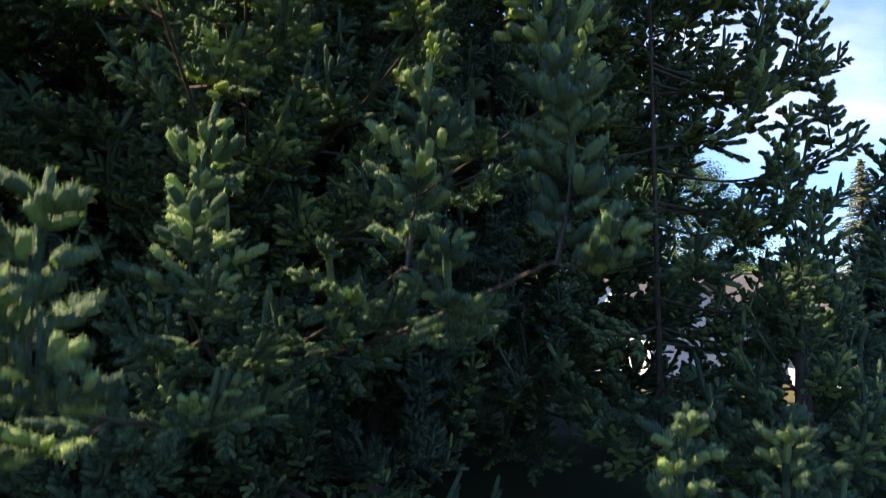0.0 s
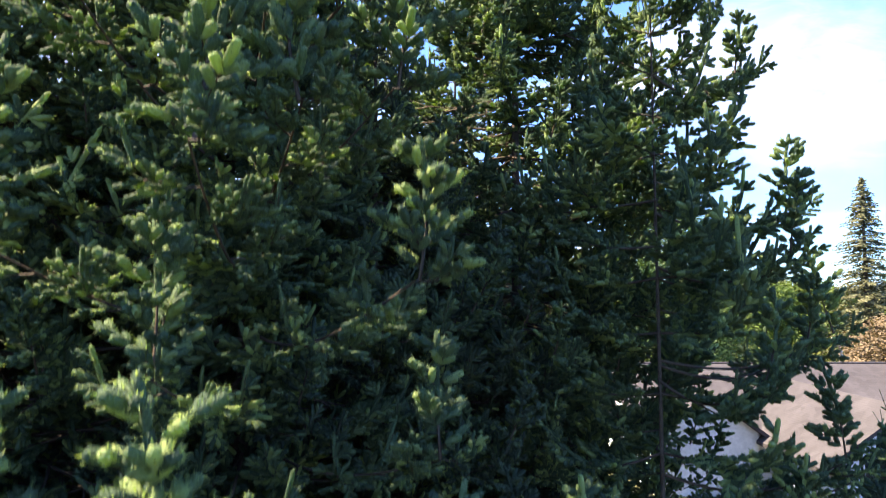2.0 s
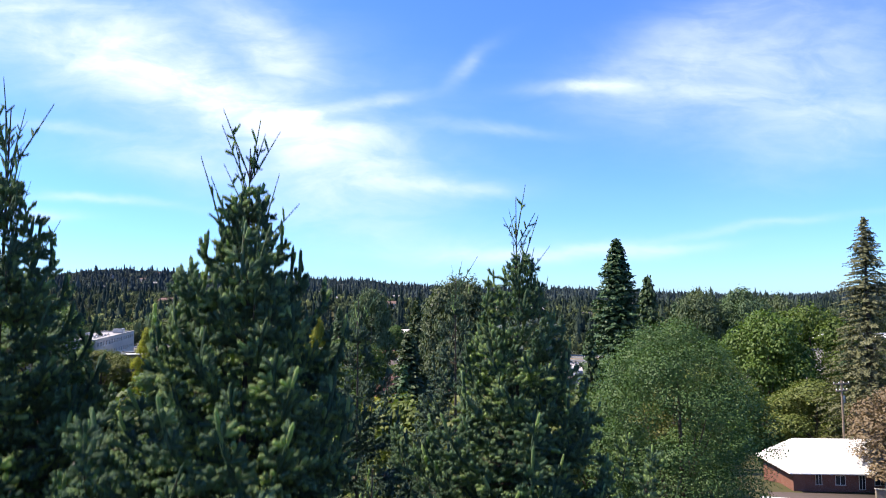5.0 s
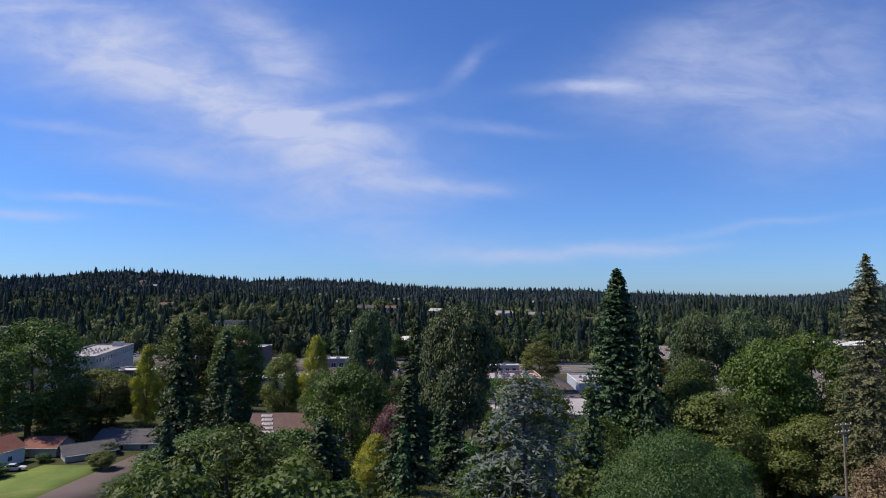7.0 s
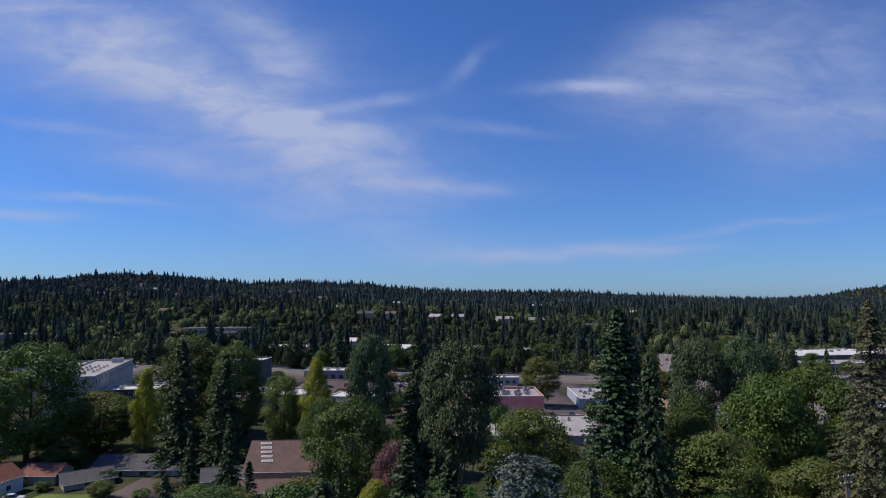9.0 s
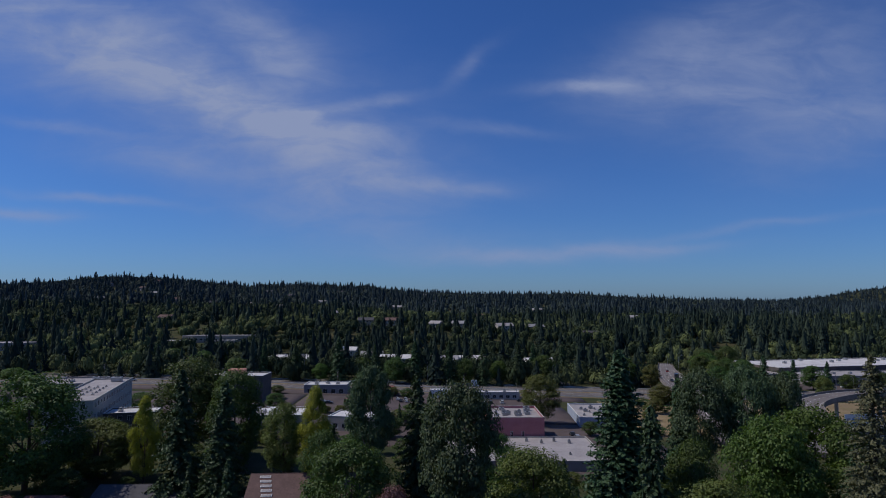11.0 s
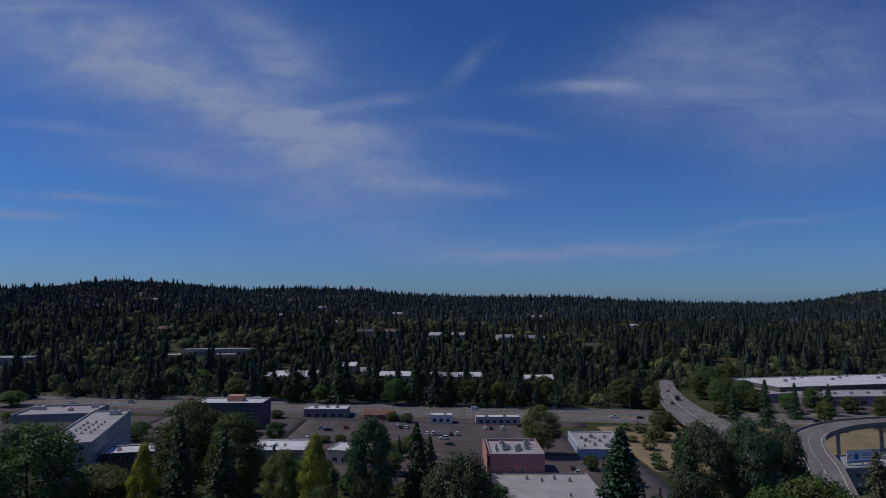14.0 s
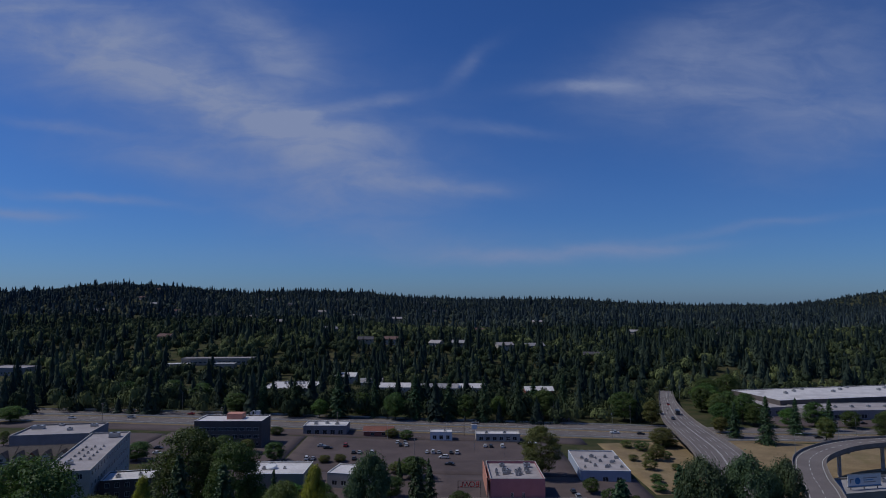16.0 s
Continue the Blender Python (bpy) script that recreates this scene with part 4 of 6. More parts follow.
def bough(length, r, upturn=0.6, fine=False):
    """A bough along +x, its end turned up: stem, twigs in a loose fan, plump shoots on them. Returns needle and wood meshes."""
    nee, wood = [], []
    k_ = min(1.0, 0.52 + 0.24 * length)

    def axis(f):
        return np.array((length * f * (1 - 0.16 * f * f), length * 0.05 * math.sin(5 * f), length * (-0.24 * f + upturn * f ** 3.2)))
    steps = max(3, int(length / 0.3))
    pts = [axis(k / steps) for k in range(steps + 1)]
    for k in range(steps):
        wood.append(strip(pts[k], pts[k + 1], 0.009 * length * (1 - k / steps) + 0.005, 0.009 * length * (1 - (k + 1) / steps) + 0.004))
    m = max(2, int(length * 0.5 / 0.2))
    for k in range(m):
        nee.append(shoot(axis(0.5 + 0.5 * k / m), axis(0.5 + 0.5 * (k + 1.3) / m), 0.086 * k_, r, fine))
    n = max(6, int(length / (0.14 * k_)))
    for k in range(n):
        f = 0.14 + 0.84 * (k + r.uniform(0, 0.9)) / n
        p = axis(f)
        fw = axis(min(1.0, f + 0.05)) - axis(f - 0.05)
        fw /= np.linalg.norm(fw)
        up = np.cross(np.cross(fw, (0, 0, 1)), fw) + np.array((1e-4, 0, 0))
        up /= np.linalg.norm(up)
        sd = np.cross(up, fw)
        q = (1 if k % 2 else -1) * radians(r.uniform(66, 112) if r.uniform() < 0.70 else r.uniform(0, 160))
        out = math.cos(q) * up + math.sin(q) * sd
        ln = min(0.75, (0.17 + 0.34 * length * (1 - f) ** 0.75) * r.uniform(0.6, 1.1))
        opening = radians(r.uniform(42, 58))
        fwd = fw * math.cos(opening) + out * math.sin(opening)
        e = p + fwd * ln + np.array((0, 0, r.uniform(-0.16, 0.10) * ln))
        wood.append(strip(p, e, 0.006, 0.003))
        d = (e - p) / np.linalg.norm(e - p)
        nee.append(shoot(e - d * min(0.16 * k_, ln * 0.8), e + d * 0.09 * k_, 0.096 * k_, r, fine))
        a = np.cross(d, up)
        a /= np.linalg.norm(a) + 1e-9
        b = np.cross(d, a)
        j = 0.05
        while j < ln - 0.06:
            b0 = p + d * j
            for sgn in (-1, 1):
                roll = r.uniform(-0.4, 0.4)
                w = d * 0.76 + (a * sgn * math.cos(roll) + b * math.sin(roll)) * 0.65
                nee.append(shoot(b0, b0 + w * r.uniform(0.12, 0.21) * k_ * (1.15 - 0.4 * j / ln), 0.094 * k_, r, fine))
            j += 0.135 * k_ * r.uniform(0.8, 1.25)
    return joined(nee), joined(wood)


def spire(length, r, fine=False):
    """An upright bough end along +z: a leader with side twigs that grow shorter upwards, all with plump shoots."""
    nee, wood = [], []

    def axis(f):
        return np.array((0.07 * length * math.sin(2.2 * f + 0.4), 0.05 * length * math.sin(3.1 * f), length * f))
    for k in range(6):
        wood.append(strip(axis(k / 6), axis((k + 1) / 6), 0.016 * (1.05 - k / 6), 0.016 * (1.05 - (k + 1) / 6)))
    for k in range(5):
        nee.append(shoot(axis(0.42 + 0.115 * k), axis(0.42 + 0.115 * (k + 1.25)), 0.066, r, fine))
    n = int(length / 0.066)
    for k in range(n):
        f = 0.02 + 0.86 * (k + r.uniform(0, 0.8)) / n
        q = k * 2.4 + r.uniform(-0.4, 0.4)
        out = np.array((math.cos(q), math.sin(q), 0.0))
        ln = (0.10 + 0.42 * (1 - f) ** 0.9) * r.uniform(0.4, 1.2)
        steep = 0.80 - 0.35 * (1 - f) + r.uniform(-0.25, 0.30)
        d = out + np.array((0, 0, steep))
        d /= np.linalg.norm(d)
        p = axis(f)
        e = p + d * ln
        wood.append(strip(p, e, 0.006, 0.003))
        nee.append(shoot(e - d * min(0.12, ln * 0.7), e + d * 0.06, 0.082, r, fine))
        a = np.cross(d, (0, 0, 1))
        a /= np.linalg.norm(a) + 1e-9
        b = np.cross(a, d)
        j = 0.07
        while j < ln - 0.05:
            for sgn in (-1, 1):
                roll = r.uniform(-0.2, 0.6)
                w = d * 0.72 + (a * sgn * math.cos(roll) + b * math.sin(roll)) * 0.7
                nee.append(shoot(p + d * j, p + d * j + w * r.uniform(0.11, 0.17) * (1.1 - 0.35 * j / ln), 0.080, r, fine))
            j += 0.10 * r.uniform(0.85, 1.2)
    return joined(nee), joined(wood)


def whip(length, r):
    """A thin upright end shoot with short needles."""
    e = np.array((length, 0, 0))
    nee = [shoot(e * k / 6, e * (k + 1.2) / 6, 0.030 * (1.15 - k / 7), r, True) for k in range(1, 6)]
    for k in range(4):
        b0 = e * r.uniform(0.15, 0.7)
        q = r.uniform(0, 6.28)
        nee.append(shoot(b0, b0 + np.array((0.7, 0.7 * math.cos(q), 0.7 * math.sin(q))) * r.uniform(0.07, 0.18), 0.034, r, True))
    return joined(nee), joined([strip(np.zeros(3), e, 0.009, 0.003)])


def smooth_mesh(name, v, f):
    me = mesh_np(name, v, f)
    me.polygons.foreach_set("use_smooth", [True] * len(me.polygons))
    return me


def limb(length, r, fine):
    """A long limb along +x that sags and lifts its end: bare within, with leafy side boughs on its outer part."""
    nee, wood = [], []

    def axis(f):
        return np.array((length * f, length * 0.04 * math.sin(4 * f + length), length * (-0.15 * f) + 0.9 * f ** 6))
    steps = int(length / 0.5)
    for k in range(steps):
        wood.append(strip(axis(k / steps), axis((k + 1) / steps), 0.008 * length * (1.05 - k / steps), 0.008 * length * (1.05 - (k + 1) / steps)))
    for k in range(14):
        p = axis(r.uniform(0.08, 0.55))
        wood.append(strip(p, p + np.array((r.uniform(0.1, 0.5), r.uniform(-0.5, 0.5), r.uniform(-0.5, 0.1))), 0.007, 0.002))
    m = int(length * 0.62 / 0.36)
    for k in range(m + 1):
        f = 0.38 + 0.62 * k / m
        end = k == m
        want = min(2.3, max(0.8, 0.7 + 0.55 * length * (1 - f))) * r.uniform(0.8, 1.1)
        size = min(SIZES[:5], key=lambda s: abs(s - want))
        (nv, nf), (wv, wf) = SMALL[(size, int(r.integers(0, 3)), fine)]
        if end:
            (nv, nf), (wv, wf) = SPIRES[(int(r.integers(0, 4)), fine)]
        yaw = 0 if end else (1 if k % 2 else -1) * r.uniform(28, 62)
        lift = r.uniform(-14, 20) + 12 * f
        mt = np.array(pose(*axis(f), r.uniform(-9, 9), r.uniform(6, 24), 0) if end else pose(*axis(f), 0, 0, yaw) @ pose(0, 0, 0, r.uniform(-25, 25), -lift, 0))
        nee.append((nv @ mt[:3, :3].T + mt[:3, 3], nf))
        wood.append((wv @ mt[:3, :3].T + mt[:3, 3], wf))
    return joined(nee), joined(wood)


SIZES = (0.4, 0.8, 1.2, 1.7, 2.3, 3.0, 3.8, 4.8, 5.8, 6.8)
SMALL, BOUGHS, SPIRES = {}, {}, {}
for j in range(4):
    for fine in (False, True):
        SPIRES[(j, fine)] = spire(0.95 + 0.12 * j, r_(500 + j), fine)
UPRIGHT = [(smooth_mesh("needles", *SPIRES[(j, True)][0]), mesh_np("branch", *SPIRES[(j, True)][1])) for j in range(4)]
for ln in SIZES[:5]:
    for j in range(3):
        for fine in (False, True):
            SMALL[(ln, j, fine)] = bough(ln, r_(int(ln * 100) + 7 * j), 0.48 + 0.13 * j, fine)
for ln in SIZES:
    for j in range(3):
        for fine in (False, True):
            (nv_, nf_), (wv_, wf_) = SMALL[(ln, j, fine)] if ln < 2.5 else limb(ln, r_(int(ln * 100) + 7 * j), fine)
            BOUGHS[(ln, j, fine)] = (smooth_mesh("needles", nv_, nf_), mesh_np("branch", wv_, wf_))
WHIPS = []
for j in range(4):
    (nv_, nf_), (wv_, wf_) = whip(0.6 + 0.12 * j, r_(60 + j))
    WHIPS.append((smooth_mesh("needles", nv_, nf_), mesh_np("branch", wv_, wf_)))


def near_fir(x, y, top, rad, seed, low=1.2, lean=(0.0, 0.0), leader=1.0, gap=0.66, mat=None, slope=0.48, crown=5, fine=99.0, whips=2.0, girth=0.20, side=0.0, tips=(), face=0.0):
    """A Douglas fir: trunk, boughs in whorls with smaller ones between, thin whips and a bare leader at the top."""
    r = r_(seed)
    z0 = g(x, y)
    h = top - z0
    ob = thing("douglas_fir", pose(x, y, z0), "tall Douglas fir with plump needled boughs and a thin leader", "tree", "firs before the camera")
    mat = mat or M_FIR

    def stem(z):
        f = (z / h) ** 2
        return np.array((lean[0] * f, lean[1] * f, z))
    zs = [-0.5] + [h * k / 8 for k in range(1, 9)]
    rad_t = [girth] + [girth * (1 - k / 8) ** 1.2 + 0.008 for k in range(1, 9)]
    link("trunk", mesh_np("trunk", *tube([stem(z) if z > 0 else (0, 0, z) for z in zs], rad_t, 8)), M_BARK, ob)
    z = low
    while z < h - leader:
        below = h - z
        reach = min(rad, slope * (below - leader * 0.5) + 0.05 + 0.25 * min(1.0, below / 2.5) * math.exp(-below / 8.0))
        q0 = r.uniform(0, 6.28)
        full = crown + (1 if reach > 3 else 0) + (1 if reach > 4.5 else 0) + (2 if 2.5 < below < 7 and crown > 4 else 0)
        if below < 2.5:
            full = 4
        for k in range(full + ((2 if crown > 4 else 1) if below > 1.8 else 0)):
            turn = q0 + 6.283 * k / full + r.uniform(-0.28, 0.28)
            want = reach * (r.uniform(0.78, 1.12) if k < full else r.uniform(0.35, 0.7)) * (1 - side * min(1.0, max(0.0, below - 4.0) / 3.0) * max(0.0, math.cos(turn - 0.35)))
            if reach > 2.6 and math.cos(turn + 1.45) > 0.35:
                want *= 1 - face
            size = min(SIZES, key=lambda s: abs(s - want))
            nme, wme = BOUGHS[(size, int(r.integers(0, 3)), z + z0 < fine)]
            s = want / size
            lift = 62 * math.exp(-below / 2.2) + 14 * math.exp(-below / 6.0) - 3 + r.uniform(-8, 8)
            q = math.degrees(turn)
            p = stem(max(0.1, z + (0 if k < full else r.uniform(0.05, gap))))
            m = pose(*p, 0, 0, q) @ pose(0, 0, 0, r.uniform(-22, 22), -lift, 0) @ Matrix.Diagonal((s, s, s, 1))
            br = link("branch", wme, M_TWIG, ob, m=m)
            link("needles", nme, mat, br)
        z += gap * r.uniform(0.75, 1.15) * (1.0 if below > 7 else 0.72 if below > 2.5 else 0.62)
    for n, (tx, ty, tz, size) in enumerate(tips):
        a = np.array((tx - x, ty - y))
        far, q = float(np.linalg.norm(a)), math.atan2(ty - y, tx - x)
        nme, wme = UPRIGHT[n % 4]
        foot = np.array((a[0], a[1], tz - z0 - (0.95 + 0.12 * (n % 4)) * size))
        root = stem(max(0.3, foot[2] - 0.10 * far))
        pts = [root + (foot - root) * f - np.array((0, 0, 0.35 * math.sin(math.pi * f))) for f in np.linspace(0, 1, 9)]
        br = link("branch", mesh_np("branch", *tube(pts, [0.028 - 0.0024 * k for k in range(9)], 5)), M_TWIG, ob)
        up = link("branch", wme, M_TWIG, br, m=pose(*foot, 0, 0, math.degrees(q)) @ pose(0, 0, 0, r.uniform(-9, 9), r.uniform(0, 24) if x > 0 else r.uniform(-6, 10), n * 77) @ Matrix.Diagonal((size, size, size, 1)))
        up.parent = ob
        link("needles", nme, mat, up)
        for k in range(6):
            sme, swm = BOUGHS[((1.2, 1.2, 0.8, 0.8, 0.8, 0.4)[k], k % 3, True)]
            sb = link("branch", swm, M_TWIG, ob, m=pose(*pts[3 + k], 0, 0, math.degrees(q) + (38 if k % 2 else -38) + r.uniform(-12, 12)) @ pose(0, 0, 0, 0, -r.uniform(-4, 14), 0))
            link("needles", sme, mat, sb)
    for k in range(int(11 * whips)):
        b = leader * 0.45 + r.uniform(0, 1.0) ** 1.3 * whips * 1.1
        nme, wme = WHIPS[k % 4]
        off = max(0.0, b - leader * 0.7) * slope * r.uniform(0.0, 1.0)
        q = r.uniform(0, 360)
        p = stem(h - b) + np.array((math.cos(radians(q)) * off, math.sin(radians(q)) * off, 0))
        s = r.uniform(0.6, 1.5)
        br = link("branch", wme, M_TWIG, ob, m=pose(*p, 0, 0, q) @ pose(0, 0, 0, 0, -r.uniform(50, 80), 0) @ Matrix.Diagonal((s, s, s, 1)))
        link("needles", nme, mat, br)
    return ob


near_fir(-3.0, 9.7, 20.7, 6.1, 1, leader=1.0, slope=0.50, fine=99.0, gap=0.58, crown=6, side=0.55, face=0.60,
         tips=((-1.45, 3.4, 7.85, 1.3), (-1.15, 3.5, 7.15, 1.2), (-1.7, 3.3, 6.95, 1.15), (-2.2, 3.2, 8.0, 1.25), (-1.4, 2.2, 3.95, 0.85), (0.53, 3.1, 4.75, 1.0), (-0.25, 3.9, 5.0, 1.1), (-1.6, 4.0, 4.85, 1.1), (0.0, 6.3, 7.9, 1.3), (0.71, 4.5, 6.15, 1.2),
               (1.3, 5.9, 6.6, 1.2), (-1.72, 4.2, 11.0, 1.3), (-1.24, 5.46, 11.4, 1.5), (-1.6, 5.7, 13.4, 1.6), (-3.9, 5.9, 13.1, 1.5), (-0.5, 6.3, 12.2, 1.4), (-3.05, 5.5, 13.9, 1.5), (-1.9, 7.5, 16.1, 1.4),
               (-0.25, 6.1, 13.9, 1.4), (-2.57, 7.1, 14.8, 1.4), (1.3, 3.6, 2.9, 1.0), (2.3, 4.2, 2.8, 1.0), (-2.9, 4.8, 12.2, 1.3), (-3.4, 4.6, 10.2, 1.2), (-0.2, 4.6, 9.4, 1.1), (-2.3, 5.0, 9.0, 1.3), (0.2, 4.2, 7.0, 1.0)))
near_fir(-6.9, 9.9, 21.4, 4.6, 2, leader=1.5, mat=M_FIRDARK, slope=0.36)
near_fir(1.65, 14.2, 20.6, 4.2, 3, leader=1.9, slope=0.42)
near_fir(3.35, 9.9, 14.9, 2.3, 4, leader=0.5, slope=0.44, crown=3, gap=0.9, girth=0.045,
         tips=((4.8, 10.2, 13.1, 1.2), (6.4, 11.4, 11.3, 1.3), (6.9, 11.2, 9.2, 1.3), (6.0, 9.6, 7.4, 1.2), (7.6, 11.0, 6.7, 1.3), (5.2, 9.5, 10.2, 1.2), (5.6, 9.0, 5.2, 1.2), (7.2, 9.8, 4.8, 1.2), (5.9, 10.4, 8.6, 1.2), (4.4, 8.8, 8.4, 1.2), (4.6, 8.6, 6.2, 1.1), (6.6, 9.0, 3.6, 1.0)))
near_fir(4.6, 8.2, 4.6, 2.4, 12, leader=0.3, slope=0.5, mat=M_FIRDARK, fine=9.0, low=0.5, gap=0.6, crown=4)
near_fir(9.6, 13.6, 6.0, 2.3, 5, leader=0.4, slope=0.55, mat=M_FIRDARK, fine=0.0, low=0.5)
near_fir(-10.4, 14.5, 18.0, 4.2, 6, mat=M_FIRDARK, crown=4, gap=1.0, fine=0.0)
near_fir(-1.3, 11.9, 15.2, 3.6, 7, mat=M_FIRDARK, crown=4, gap=0.9, fine=0.0, slope=0.4)
near_fir(-5.0, 14.8, 18.0, 4.2, 11, mat=M_FIRDARK, crown=4, gap=1.0, fine=0.0)
# unseen fir left of the view, added to shade the low boughs ahead
near_fir(-9.4, 4.5, 15.0, 3.4, 13, mat=M_FIRDARK, crown=6, gap=0.7, fine=0.0, slope=0.42)
near_fir(0.4, 20.5, 19.0, 4.0, 14, mat=M_FIRDARK, crown=4, gap=1.1, fine=0.0, slope=0.42)
near_fir(-2.4, 18.0, 18.4, 4.0, 15, crown=4, gap=1.1, fine=0.0, slope=0.42)
ON_TERRACE[0] = False

# ---- freeway, streets, lots ----
def fy(x, off):
    """The freeway's own line: y at x for a sideways offset from its middle."""
    return 392.0 - 0.0475 * (x - 0) + off


def strip_along(name, x0, x1, o0, o1, mat, label, category, lift, kind="structure"):
    return patch(name, [(x0, fy(x0, o0)), (x1, fy(x1, o0)), (x1, fy(x1, o1)), (x0, fy(x0, o1))], mat, label, category, lift, 8.0, kind)


strip_along("freeway_near_lanes", -340, 330, -17, -3.5, M_OLDROAD, "near carriageway of the freeway, worn grey", "road", 0.10)
strip_along("freeway_far_lanes", -340, 330, 3.5, 17, M_OLDROAD, "far carriageway of the freeway, worn grey", "road", 0.10)
strip_along("median", -340, 330, -3.5, 3.5, M_DRYGRASS, "dry grass median of the freeway", "grass", 0.07)
strip_along("near_verge", -340, 330, -24, -17, M_DRYGRASS, "strip of dry grass beside the freeway", "grass", 0.07)
strip_along("far_verge", -340, 160, 17, 22, M_DRYGRASS, "dry grass behind the freeway", "grass", 0.06)
strip_along("frontage_road", -340, 78, -40, -24, M_ASPHALT, "dark frontage road along the freeway", "road", 0.12)
patch("shop_parking_lot", [(-74, 284), (62, 284), (60, 349), (-74, 354)], M_ASPHALT, "dark asphalt parking lot among the shops", "parking lot", 0.16)
patch("office_parking_lot", [(-150, 290), (-75, 290), (-75, 354), (-150, 357)], M_ASPHALT, "asphalt parking lot round the office block", "parking lot", 0.16)
patch("flats_yard", [(-232, 276), (-150, 276), (-150, 352), (-232, 356)], M_ASPHALT, "asphalt yard behind the row houses", "parking lot", 0.14)
patch("bank", [(86, 262), (140, 262), (150, 366), (84, 352)], M_DRYGRASS, "bank of dry tan grass beside the freeway", "grass", 0.09)
patch("ramp_field", [(140, 230), (235, 290), (235, 352), (150, 362)], M_DRYGRASS, "field of dry tan grass inside the ramp", "grass", 0.09)
patch("lawn", [(-99, 126), (-76, 126), (-77, 151), (-93, 151)], M_LAWN, "bright green garden lawn", "lawn", 0.07)
patch("bowling_yard", [(-6, 196), (84, 196), (84, 284), (-6, 284)], M_ASPHALT, "asphalt yard round the bowling hall", "parking lot", 0.12)
patch("shops_yard", [(-112, 236), (-6, 236), (-6, 284), (-112, 284)], M_ASPHALT, "asphalt yard between the shops", "parking lot", 0.10)
patch("warehouse_yard", [(212, 404), (400, 396), (400, 540), (212, 540)], M_ASPHALT, "asphalt yard of the warehouses", "parking lot", 0.10)
patch("driveway", [(-80, 126), (-66, 126), (-64, 164), (-76, 164)], M_ASPHALT, "asphalt drive beside the lawn", "driveway", 0.08)
patch("house_drive", [(25.5, 45.2), (36, 44.1), (38.3, 52.2), (26.7, 53.4)], M_ASPHALT, "asphalt drive before the brick house", "driveway", 0.08)
patch("hill_street", [(72, 409), (84, 409), (80, 540), (74, 540)], M_OLDROAD, "narrow pale street that climbs behind the freeway", "road", 0.12)

# lane lines, barrier and guard rails of the freeway
lines = []
for off in (-16.4, -4.2, 4.2, 16.4):
    for k in range(66):
        x0 = -335 + 10 * k
        lines.append((x0, x0 + 10, off - 0.1, off + 0.1))
for off in (-12.4, -8.3, 8.3, 12.4):
    for k in range(55):
        x0 = -335 + 12 * k
        lines.append((x0, x0 + 4, off - 0.1, off + 0.1))
lv, lf = [], []
for x0, x1, o0, o1 in lines:
    for x, o in ((x0, o0), (x1, o0), (x1, o1), (x0, o1)):
        y = fy(x, o)
        lv.append((x, y, g(x, y) + 0.125))
lf = np.arange(len(lv)).reshape(-1, 4)
tagged(link("lane_markings", mesh_np("lane_markings", np.array(lv), lf), M_PAINT), "white lane lines of the freeway", "road marking", kind="stuff")
for off, name, label in ((0.0, "median_barrier", "low concrete barrier along the freeway's middle"), (-20.5, "guard_barrier", "weathered concrete barrier beside the freeway"), (18.5, "guard_barrier", "weathered concrete barrier beside the freeway")):
    bar = thing(name, pose(0, 0, 0), label, "barrier", kind="structure")
    for k in range(32):
        x0, x1 = -335 + 20 * k, -335 + 20 * (k + 1) - 0.3
        if off > 1 and x0 > 140:
            continue
        bm = bmesh.new()
        rows = []
        for x in (x0, x1):
            y = fy(x, off)
            z = g(x, y)
            rows.append([bm.verts.new((x, y + o, z + h)) for o, h in ((-0.35, -0.2), (0.35, -0.2), (0.28, 0.25), (0.12, 0.85), (-0.12, 0.85), (-0.28, 0.25))])
        for i in range(6):
            j = (i + 1) % 6
            bm.faces.new((rows[0][i], rows[0][j], rows[1][j], rows[1][i]))
        bm.faces.new(rows[0]), bm.faces.new(rows[1][::-1])
        part("barrier_segment", bm, M_CONCRETE, bar)


